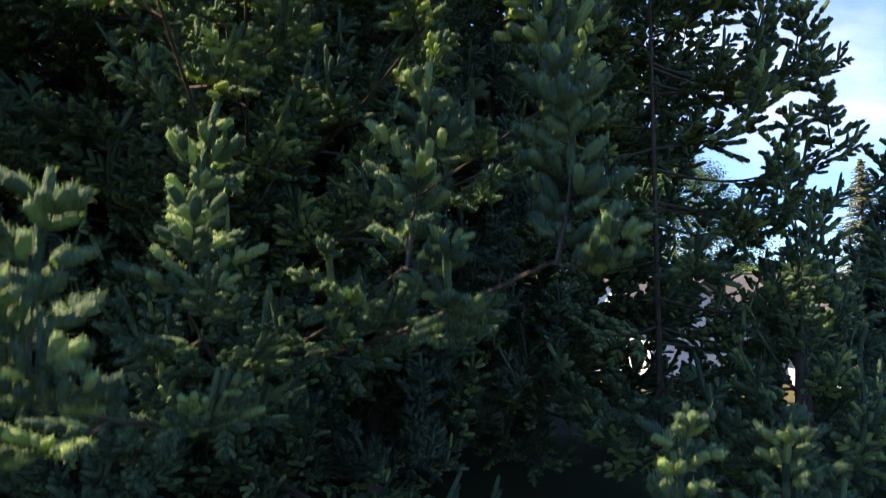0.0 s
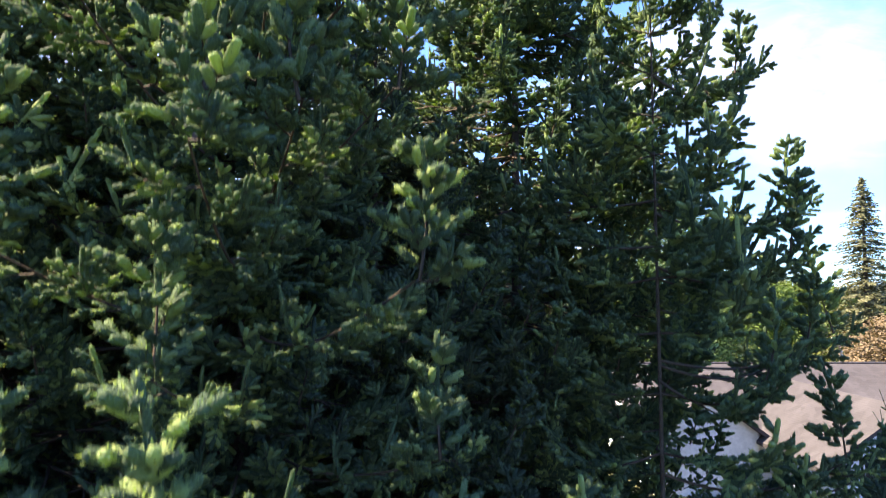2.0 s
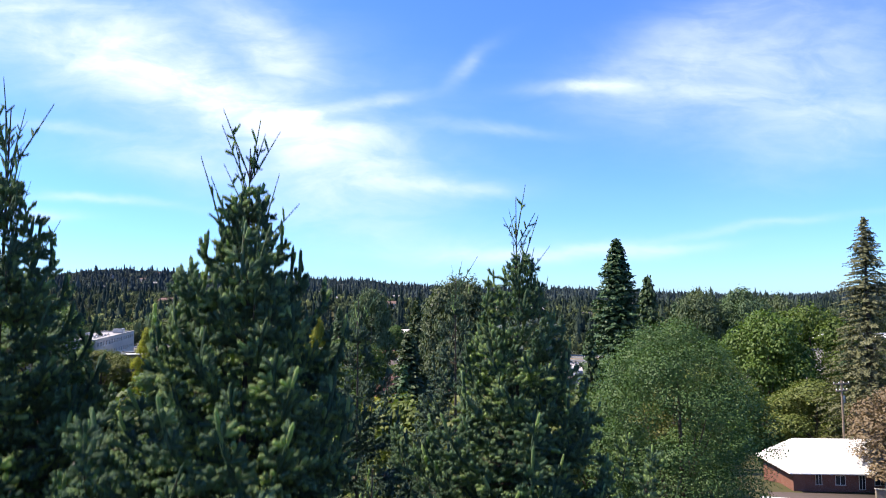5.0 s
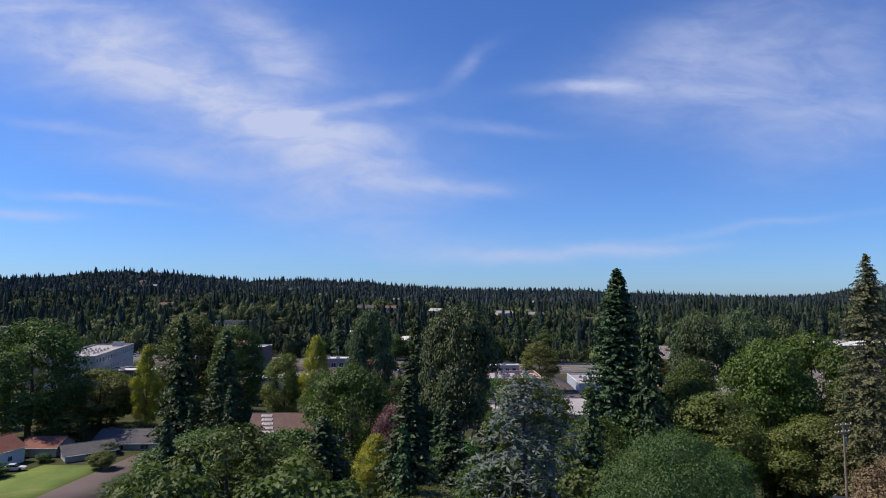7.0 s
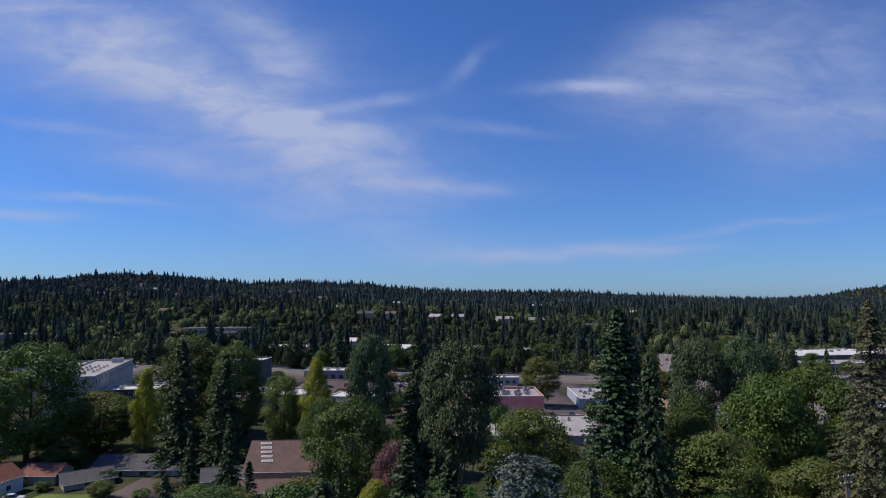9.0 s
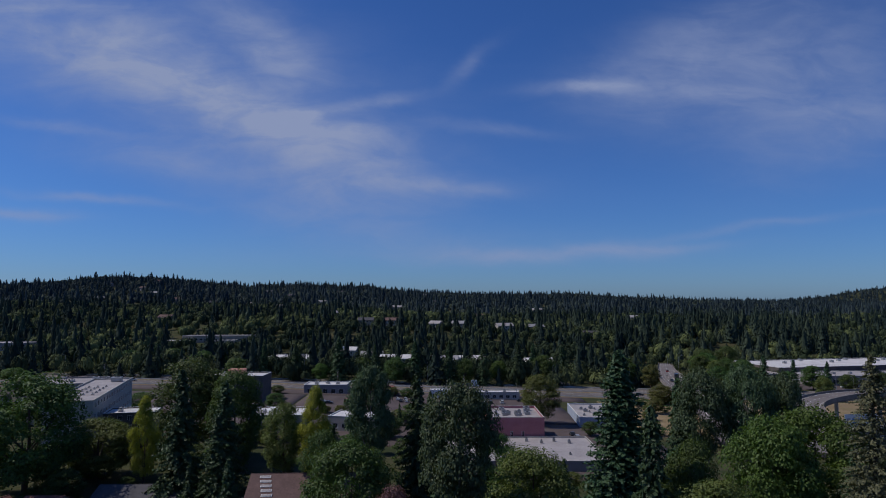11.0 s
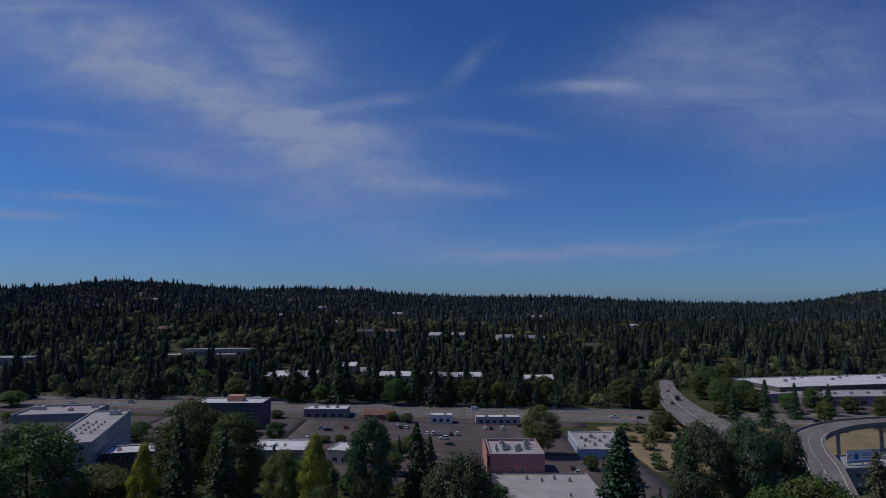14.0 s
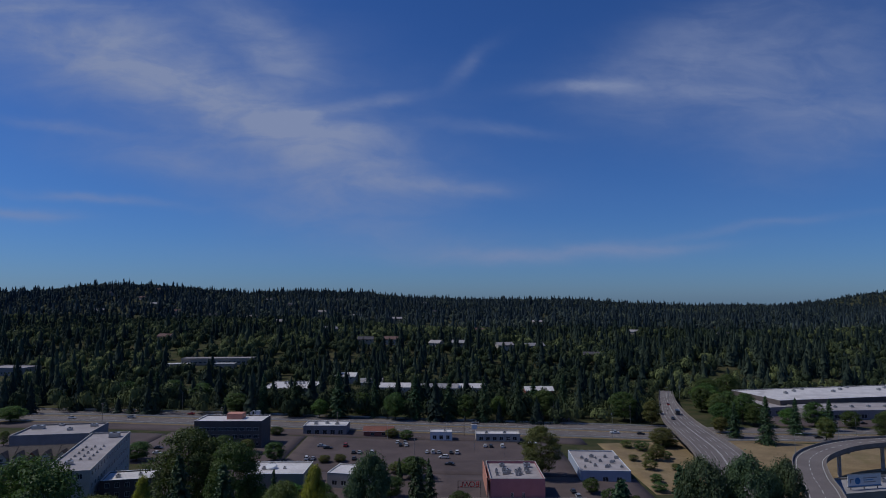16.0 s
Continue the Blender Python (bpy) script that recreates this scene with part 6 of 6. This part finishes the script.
part("salmon_fascia", boxes((-11.6, -0.5, 0.5, -11.3, 25.5, 7.4), (-11.6, -0.5, 6.6, -10.3, -0.3, 7.4)), M_ORANGE, bowl, "salmon coloured side fascia")
sign = thing("bowling_sign", pose(10.0, 246.0, g(10, 246) + 3.6, 0, 0, 0), "red BOWL letters on a steel sign frame seen from behind", "sign")
part("pole", boxes((-4.4, -0.1, -4.0, -4.2, 0.1, 4.6), (4.2, -0.1, -4.0, 4.4, 0.1, 4.6)), M_DARKMETAL, sign)
part("rail", boxes((-4.6, -0.06, 2.2, 4.6, 0.06, 2.35), (-4.6, -0.06, 4.5, 4.6, 0.06, 4.65)), M_DARKMETAL, sign)
for k, letter in enumerate("BOWL"):
    cu = bpy.data.curves.new("letter", "FONT")
    cu.body, cu.size, cu.extrude, cu.align_x = letter, 2.9, 0.12, "CENTER"
    tmp = bpy.data.objects.new("letter", cu)
    me = bpy.data.meshes.new_from_object(tmp)
    bpy.data.objects.remove(tmp)
    link("letter", me, M_RED, sign, m=pose(3.1 - 2.05 * k, 0, 2.35, 90, 0, 180))
flat_building("long_low_store", "wide low store with a grey gravel roof", 26.5, 206.0, 0, 54, 36.5, 4.2, M_GREYWALL, M_PALEROOF, "store", [("e", 4, 1.6, 1.6, 1.0, 3)], 0.4,
              [(4 + 5 * k, 30 - 3 * (k % 2), 1.0, 1.0, 1.1) for k in range(4)] + [(-14 + 5 * (k % 2), 20 + 4 * k, 3.6, 2.2, 1.4) for k in range(4)] + [(16, 10, 0.8, 0.8, 0.7)], z=-11.4)
flat_building("blue_walled_shop", "pale shop with blue-white walls and units on its roof", 70.0, 279.0, -3, 21.5, 37, 4.6, M_BLUEWALL, M_PALEROOF, "shop", [("s", 3, 2.4, 2.4, 0.1, 2)], 0.5,
              [(-7.5 + 3.7 * (k % 5) + 1.1 * (k % 3), 7 + 8 * (k // 5) + 2.3 * (k % 2), 0.9 + 0.5 * (k % 3), 0.9 + 0.4 * (k % 2), 0.7 + 0.3 * (k % 3)) for k in range(15)], z=-11.6, trim_mat=M_WHITE)
flat_building("long_garage", "low garage with a cluttered white roof", -66.0, 360.0, 0, 24, 14, 4.4, M_GREYWALL, M_WHITEROOF, "garage", [("s", 5, 2.6, 2.4, 0.1, 1)], 0.4, [(-6, 6, 2, 2, 1.2), (0, 8, 2, 2, 1.2), (6, 6, 2, 2, 1)], trim_mat=M_WHITE)
flat_building("loading_shed", "low shed with a weathered grey-white roof", 222.0, 438.0, 16, 40, 34, 4.6, M_GREYWALL, M_PALEROOF, "warehouse", [("s", 5, 3.2, 2.4, 0.4, 2)], 0.3, [(-8, 12, 2, 2, 1.0), (6, 20, 1.5, 1.5, 1.0)], z=-11.4)
house("red_roofed_shop", "small shop with a dull red pitched roof", -36.0, 362.0, 0, 16, 9, 3.0, 4.6, M_REDWALL, M_REDTILE, (("s", -3, 0.8, 2.0, 1.4), ("s", 3, 0.8, 2.0, 1.4)), over=0.6)
flat_building("kiosk", "small white shop building", -1.0, 351.0, 0, 12, 8, 4.2, M_WHITE, M_WHITEROOF, "shop", [("s", 3, 2.0, 2.0, 0.8, 0.6)], 0.3, [(2, 4, 1.2, 1, 0.8)])
flat_building("roadside_shop", "long low white shop by the road", 30.0, 352.0, 0, 24, 9, 3.6, M_CREAM, M_WHITEROOF, "shop", [("s", 6, 2.2, 1.8, 0.7, 1)], 0.4, [(-6, 4, 1.6, 1.4, 1.0), (4, 4, 1.6, 1.4, 1.0)])
flat_building("warehouse", "very long white-roofed warehouse", 313.5, 465.0, 12, 160, 52, 7.4, M_DARKWALL, M_WHITEROOF, "warehouse", [("s", 12, 5.0, 3.0, 0.4, 6), ("w", 5, 4.0, 2.6, 0.4, 4)], 0.5, [(-50 + 14 * k, 30 + 8 * (k % 3), 2.5, 2, 1.5) for k in range(8)], z=-11.2, trim_mat=M_WHITE)
flat_building("front_warehouse", "lower warehouse with a grey-white roof", 292.0, 426.0, 4, 100, 30, 5.2, M_GREYWALL, M_PALEROOF, "warehouse", [("s", 10, 4.0, 2.6, 0.4, 4)], 0.4, [(-24 + 12 * k, 14, 2, 2, 1.2) for k in range(5)], z=-11.6)
flat_building("white_gabled_store", "store with a bright white roof and dark walls", -121.0, 496.0, 0, 40, 44, 8.5, M_DARKWALL, M_WHITEROOF, "store", [("s", 8, 2.4, 2.0, 1.0, 1.5)], 0.4, [(-8 + 3 * k, 30, 1.6, 3.0, 1.6) for k in range(6)], z=-10.5, trim_mat=M_WHITE)
for k, (x, y, w_) in enumerate(((-86, 566, 20), (-60, 540, 18), (-38, 514, 24), (-10, 514, 16), (4, 516, 16), (23, 520, 22), (76, 512, 22))):
    house("townhouse", "pale two-storey townhouse with whitish roof", x, y, (-6, 4, 0, 8, -5, 0, 3)[k], w_, 11, 6.4, 9.0, M_REDWALL if k in (3, 6) else M_CREAM, M_WHITEROOF if k in (0, 2, 5, 6) else M_GREYROOF,
          tuple(("s", -w_ / 2 + 2.5 + 3.4 * j, 3.6, 1.4, 1.4) for j in range(int(w_ / 3.6))), over=0.6)
flat_building("hill_school", "long low building with pale roofs on the wooded slope", -226.0, 640.0, 4, 70, 16, 6.5, M_TAN, M_PALEROOF, "building", [("s", 14, 3.0, 1.8, 2.0, 2)], 0.4)
flat_building("school_wing", "low white-roofed wing of the school", -262.0, 622.0, 8, 26, 12, 5.0, M_TAN, M_WHITEROOF, "building", [("s", 5, 2.4, 1.6, 1.2, 1.5)], 0.3, trim_mat=M_WHITE)
flat_building("school_wing", "low white-roofed wing of the school", -214.0, 624.0, 2, 20, 10, 5.0, M_TAN, M_WHITEROOF, "building", [("s", 4, 2.4, 1.6, 1.2, 1.5)], 0.3, trim_mat=M_WHITE)
flat_building("hill_warehouse", "pale low building with a white roof edge", -402.0, 585.0, -6, 38, 24, 7, M_GREYWALL, M_PALEROOF, "building", [("s", 8, 3.0, 1.8, 2.0, 2)], 0.4)

# ---- vehicles ----
def car_paint(name, c):
    def build(n):
        at = n.add("ShaderNodeTexCoord").outputs["Object"]
        surface(n, n.mix(n.ramp(n.noise(at, 3.0), 0.3, 0.8, 0.0, 0.3), rgb(c), rgb([x * 0.7 for x in c])), 0.3, 0.2, spec=0.5)
    return material(name, build)


PAINTS = {"white": car_paint("white_car_paint", (0.7, 0.7, 0.7)), "dark": car_paint("dark_car_paint", (0.03, 0.035, 0.045)), "silver": car_paint("silver_car_paint", (0.35, 0.36, 0.38)),
          "red": car_paint("red_car_paint", (0.35, 0.04, 0.04)), "blue": car_paint("blue_car_paint", (0.05, 0.08, 0.2)), "tan": car_paint("tan_car_paint", (0.3, 0.26, 0.2))}
M_TYRE = mottled("tyre_rubber", (0.015, 0.015, 0.015), (0.03, 0.03, 0.03), 4.0, 30.0, 0.9, 0.002)
M_LAMP_GLASS = mottled("lamp_glass", (0.5, 0.5, 0.48), (0.6, 0.6, 0.58), 4.0, 20.0, 0.2, 0.001)


def loft(sections):
    """A closed body from cross sections (x, half width low, half width high, z low, z high)."""
    bm = bmesh.new()
    rings = []
    for x, wl, wh, zl, zh in sections:
        zm = zl + (zh - zl) * 0.55
        rings.append([bm.verts.new(p) for p in ((x, -wl * 0.94, zl), (x, wl * 0.94, zl), (x, wl, zm), (x, wh, zh), (x, -wh, zh), (x, -wl, zm))])
    for a, b in zip(rings, rings[1:]):
        for i in range(6):
            j = (i + 1) % 6
            bm.faces.new((a[i], a[j], b[j], b[i]))
    bm.faces.new(rings[0]), bm.faces.new(rings[-1][::-1])
    return bm


VEHICLES = {}


def vehicle(kind, colour, x, y, turn, z=None):
    """A parked or standing car, SUV, pickup or truck; along its own x."""
    z = g(x, y) + 0.17 if z is None else z
    m = pose(x, y, z, 0, 0, turn)
    if (kind, colour) in VEHICLES:
        return copy_thing(VEHICLES[(kind, colour)], m)
    name, label = {"car": ("car", colour + " saloon car standing on the asphalt"), "suv": ("suv", colour + " sport utility car standing on the asphalt"), "pickup": ("pickup_truck", colour + " pickup truck on the road"), "truck": ("box_truck", colour + " box truck on the road")}[kind]
    ob = thing(name, m, label, "vehicle")
    L, W, H = {"car": (4.6, 1.8, 1.45), "suv": (4.8, 1.9, 1.8), "pickup": (5.6, 1.95, 1.85), "truck": (7.5, 2.3, 3.0)}[kind]
    a, w = L / 2, W / 2
    paint = PAINTS[colour]
    if kind == "truck":
        part("body", boxes((-a, -w, 0.6, a - 2.2, w, H), bevel=0.04), M_WHITE if colour == "white" else paint, ob)
        part("cab", loft(((a - 2.1, w, w * 0.95, 0.4, 2.2), (a - 0.9, w, w * 0.9, 0.4, 2.2), (a - 0.2, w, w * 0.9, 0.4, 1.3), (a, w * 0.95, w * 0.9, 0.4, 1.2))), paint, ob)
    else:
        hood = 0.62 * H
        part("body", loft(((-a, w * 0.9, w * 0.85, 0.35, hood * 0.95), (-a + 0.15, w, w * 0.93, 0.25, hood), (0, w, w * 0.95, 0.22, hood * 1.02), (a - 0.5, w, w * 0.92, 0.25, hood * 0.92), (a, w * 0.88, w * 0.8, 0.35, hood * 0.75))), paint, ob)
        c0, c1 = {"car": (-a + 0.75, a - 1.35), "suv": (-a + 0.15, a - 1.3), "pickup": (-0.5, a - 1.5)}[kind]
        part("cabin", loft(((c0, w * 0.9, w * 0.86, hood * 0.95, hood * 1.0), (c0 + 0.35, w * 0.9, w * 0.76, hood * 0.95, H - 0.05), (c1 - 0.75, w * 0.9, w * 0.76, hood * 0.95, H - 0.05), (c1, w * 0.9, w * 0.86, hood * 0.93, hood * 0.98))), M_GLASS, ob)
        part("roof_panel", boxes((c0 + 0.35, -w * 0.74, H - 0.06, c1 - 0.75, w * 0.74, H), bevel=0.02), paint, ob)
        for sy in (-1, 1):
            part("headlight", boxes((a - 0.16, sy * w * 0.62 - 0.16, hood * 0.60, a - 0.01, sy * w * 0.62 + 0.16, hood * 0.76)), M_LAMP_GLASS, ob)
    for sx in (-a * 0.62, a * 0.62):
        for sy in (-1, 1):
            bm = bmesh.new()
            bmesh.ops.create_cone(bm, cap_ends=True, segments=14, radius1=0.33, radius2=0.33, depth=0.22, matrix=pose(sx, sy * (w - 0.1), 0.33, 90))
            part("wheel", bm, M_TYRE, ob)
    VEHICLES[(kind, colour)] = ob
    return ob


for kind, colour, x, y, turn in (("suv", "white", 0.4, 312, 170), ("car", "dark", 3.0, 300, 165), ("car", "silver", -62, 330, 0), ("car", "dark", -58, 326, 0), ("suv", "red", -50, 332, 90), ("car", "white", -24, 342, 90),
                                 ("car", "silver", -20, 342, 90), ("suv", "dark", -30, 296, 95), ("car", "tan", -36, 296, 90), ("car", "dark", -42, 306, 90), ("car", "dark", 42, 346, 0), ("suv", "white", 48, 346, 0),
                                 ("car", "white", -92, 312, 90), ("car", "dark", -88, 312, 90), ("suv", "silver", -84, 312, 90), ("car", "red", -80, 318, 90), ("car", "dark", -140, 318, 0), ("car", "white", -136, 308, 0),
                                 ("car", "dark", 52.5, 262, 90), ("suv", "silver", 53, 255, 90), ("car", "silver", -96, 252, 90), ("suv", "white", -92, 246, 90), ("car", "dark", 52, 84, -10), ("car", "white", -96.5, 146, 10),
                                 ("car", "silver", 250, 412, 0), ("suv", "white", 258, 412, 0), ("car", "dark", 268, 411, 0), ("car", "red", 282, 410, 0), ("car", "white", 300, 409, 0), ("truck", "white", 318, 410, 0),
                                 ("car", "silver", 226, 450, 90), ("car", "dark", 222, 460, 90), ("truck", "white", 219, 480, 90)):
    vehicle(kind, colour, x, y, turn)
for kind, colour, x, off, back in (("pickup", "white", 101, -8, 0), ("car", "dark", 116, -8, 0), ("car", "dark", -60, -12, 0), ("suv", "silver", -190, -8, 0), ("car", "white", -225, -12, 0), ("car", "red", -160, 9, 180),
                                   ("truck", "white", -120, 13, 180), ("car", "silver", 20, 9, 180), ("suv", "dark", 60, 13, 180), ("car", "white", -270, 9, 180), ("car", "dark", 215, -12, 0)):
    vehicle(kind, colour, x, fy(x, off), back - 2.7)
for n, (x, y) in enumerate(((-8, 322), (-5, 322), (-2, 322), (4, 322), (7, 322), (-44, 318), (-41, 318), (-35, 318), (22, 338), (25, 338), (31, 338), (-22, 336), (-19, 336), (-64, 304), (-61, 304))):
    vehicle(("car", "suv", "car")[n % 3], ("white", "dark", "silver", "dark")[n % 4] if n % 3 != 1 else "white", x, y, 90 + 3 * (n % 2))
vehicle("truck", "dark", 147.5, 405, 76, -5.15)
vehicle("car", "red", 155.5, 444, 74, -5.65)
vehicle("car", "dark", 138.5, 388, 258, -4.95)


# ---- poles, signs ----
def pole(kind, x, y, height, turn=0.0, z=None):
    """A street lamp with a bent arm, a wooden utility pole with crossarms, or a plain mast."""
    z = g(x, y) if z is None else z
    words = {"street_lamp": "tall grey steel street lamp with one arm", "utility_pole": "weathered wooden utility pole with crossarms", "sign_mast": "tall steel mast with a small white sign box"}[kind]
    ob = thing(kind, pose(x, y, z, 0, 0, turn), words, "pole")
    wood = kind == "utility_pole"
    part("pole", _bm_tube([(0, 0, -0.5), (0, 0, height)], [0.17 if wood else 0.11, 0.12 if wood else 0.07]), M_WOOD if wood else M_METAL, ob)
    if kind == "street_lamp":
        part("arm", _bm_tube([(0, 0, height - 0.1), (0.8, 0, height + 0.35), (2.4, 0, height + 0.5)], [0.06, 0.05, 0.04]), M_METAL, ob)
        part("lamp_head", boxes((2.2, -0.16, height + 0.40, 3.0, 0.16, height + 0.56), bevel=0.04), M_METAL, ob)
    elif wood:
        for k, wd in ((0.4, 1.5), (1.3, 1.1)):
            arm = part("crossarm", boxes((-wd, -0.07, height - k - 0.08, wd, 0.07, height - k + 0.08), bevel=0.01), M_WOOD, ob)
            for i in range(4):
                ix = -wd + 0.15 + i * (2 * wd - 0.3) / 3
                part("insulator", boxes((ix - 0.05, -0.05, height - k + 0.08, ix + 0.05, 0.05, height - k + 0.26), bevel=0.015), M_WHITE, arm)
        part("transformer", _bm_tube([(0.32, 0.1, height - 2.9), (0.32, 0.1, height - 2.0)], [0.24, 0.24]), M_METAL, ob)
    else:
        part("sign_box", boxes((-1.4, -0.25, height - 2.4, 1.4, 0.25, height), bevel=0.04), M_WHITE, ob)
    return ob


def _bm_tube(points, radii, sides=8):
    v, q = tube(points, radii, sides)
    bm = bmesh.new()
    vs = [bm.verts.new(p) for p in v]
    for f in q:
        bm.faces.new([vs[i] for i in f])
    bm.faces.new(vs[:sides]), bm.faces.new(vs[-sides:][::-1])
    return bm


pole("utility_pole", 52.8, 85, 11.2, 20)
pole("sign_mast", 16.0, 330, 13.0, 0)
for x, y, turn in ((-70, 352, 90), (-30, 350, 90), (2, 349, 90), (40, 349, 90), (-14, 318, 0), (30, 318, 0), (-100, 300, 90)):
    pole("street_lamp", x, y, 8.5, turn)
for x, off in ((-250, 19.5), (-170, 19.5), (-90, 19.5), (-10, 19.5), (70, 19.5), (118, 19.5), (96, -22), (186, -22), (230, -22)):
    pole("street_lamp", x, fy(x, off), 13.0, -93 if off > 0 else 87)
for x, y, z, turn in ((186, 303.5, 1.2, -70), (149, 273.5, 1.2, -45), (165, 470, -6.6, 170), (176, 478, -6.6, -10)):
    pole("street_lamp", x, y, 9.0, turn, z)
for x, y in ((-128, 372), (-60, 366), (12, 364), (-200, 378)):
    pole("utility_pole", x, y, 11.5, 88)

# the billboard building beside the ramp
flat_building("billboard_building", "tan flat-roofed building with windows beside the ramp", 166.0, 243.0, 12, 40, 18, 5.6, M_TAN, M_GREYROOF, "building", [("s", 9, 2.0, 1.4, 2.6, 1.5), ("w", 4, 2.0, 1.4, 2.6, 1.5)], 0.6,
              [(-4 + 5 * k, 12, 2.2, 1.8, 1.3) for k in range(4)], z=-10.5)
board = thing("billboard", pose(160.5, 247.2, -4.4, 0, 0, 12), "white billboard with blue shapes and bars of print", "billboard")
part("panel", boxes((-7.5, -0.12, 0.6, 7.5, 0.12, 5.0), bevel=0.03), M_WHITE, board)
part("frame", boxes((-7.7, -0.18, 0.35, 7.7, 0.18, 0.6), (-7.7, -0.18, 5.0, 7.7, 0.18, 5.15)), M_METAL, board)
for px in (-6, 0, 6):
    part("post", boxes((px - 0.12, 0.12, -0.6, px + 0.12, 0.36, 4.8)), M_DARKMETAL, board)
part("printed_strip", boxes((-7.4, -0.135, 0.65, 7.4, -0.121, 1.05)), M_SIGNBLUE, board)
bm = bmesh.new()
bmesh.ops.create_cone(bm, cap_ends=True, segments=20, radius1=1.25, radius2=1.25, depth=0.03, matrix=pose(-3.2, -0.14, 2.7, 90))
part("printed_disc", bm, M_SIGNBLUE, board)
part("printed_bar", boxes((-6.6, -0.14, 2.0, -6.1, -0.121, 3.6), (-6.1, -0.14, 3.2, -5.0, -0.121, 3.6)), M_GREYWALL, board)
for k, (x0, x1) in enumerate(((-0.8, 5.6), (-0.6, 4.0), (-0.4, 5.0))):
    part("printed_bar", boxes((x0, -0.14, 3.5 - 0.75 * k, x1, -0.121, 3.8 - 0.75 * k)), M_SIGNBLUE if k == 1 else M_GREYWALL, board)

# roof clutter of the shops, and dish
dish = thing("satellite_dish", pose(-69.5, 262.0, -1.2), "white round dish standing on the shop roof", "dish")
bm = bmesh.new()
bmesh.ops.create_cone(bm, cap_ends=True, segments=24, radius1=2.4, radius2=1.9, depth=0.5, matrix=pose(0, 0, 1.0, 12, 0, 0))
part("bowl", bm, M_WHITE, dish, smooth=False)
part("stand", boxes((-0.3, -0.3, -0.2, 0.3, 0.3, 0.8)), M_METAL, dish)

# wooden houses among the trees of the hillside
r_h = np.random.default_rng(5)
HILL_HOUSES = [(72, 752, 20), (108, 765, 26), (-92, 760, 18), (-60, 770, 22), (-8, 745, 14), (18, 752, 14), (160, 690, 16), (222, 742, 26), (248, 735, 18), (236, 765, 30), (365, 690, 20), (-330, 760, 18), (-250, 980, 16), (-160, 905, 18), (-420, 1150, 18), (-500, 1200, 16), (-330, 1100, 16), (-600, 1320, 18)]
HILL_HOUSES += [(-560, 1500, 20), (-700, 1480, 18), (-90, 1250, 18), (-180, 1330, 20), (-20, 1500, 18), (60, 1020, 18), (-270, 1420, 18), (-640, 1180, 18), (-380, 1600, 18), (-760, 1690, 20), (-480, 1760, 18), (300, 1010, 18), (430, 980, 18), (-820, 1560, 18), (180, 1220, 18), (-60, 1880, 20), (-300, 1850, 18)]
for k, (x, y, w_) in enumerate(HILL_HOUSES):
    house("hillside_house", ("pale house", "grey house", "tan house")[k % 3] + " among the trees of the wooded slope", x, y, float(r_h.uniform(-35, 35)), w_, 10, 5.8, 8.6, (M_CREAM, M_GREYWALL, M_TAN)[k % 3], (M_PALEROOF, M_GREYROOF, M_SLATESHINGLE, M_BROWNSHINGLE)[k % 4],
          tuple(("s", -w_ / 2 + 2.5 + 4.2 * j, 3.2, 1.8, 1.5) for j in range(int(w_ / 4.5))), z=g(x, y) + 1.6, over=0.7, gutter=False)
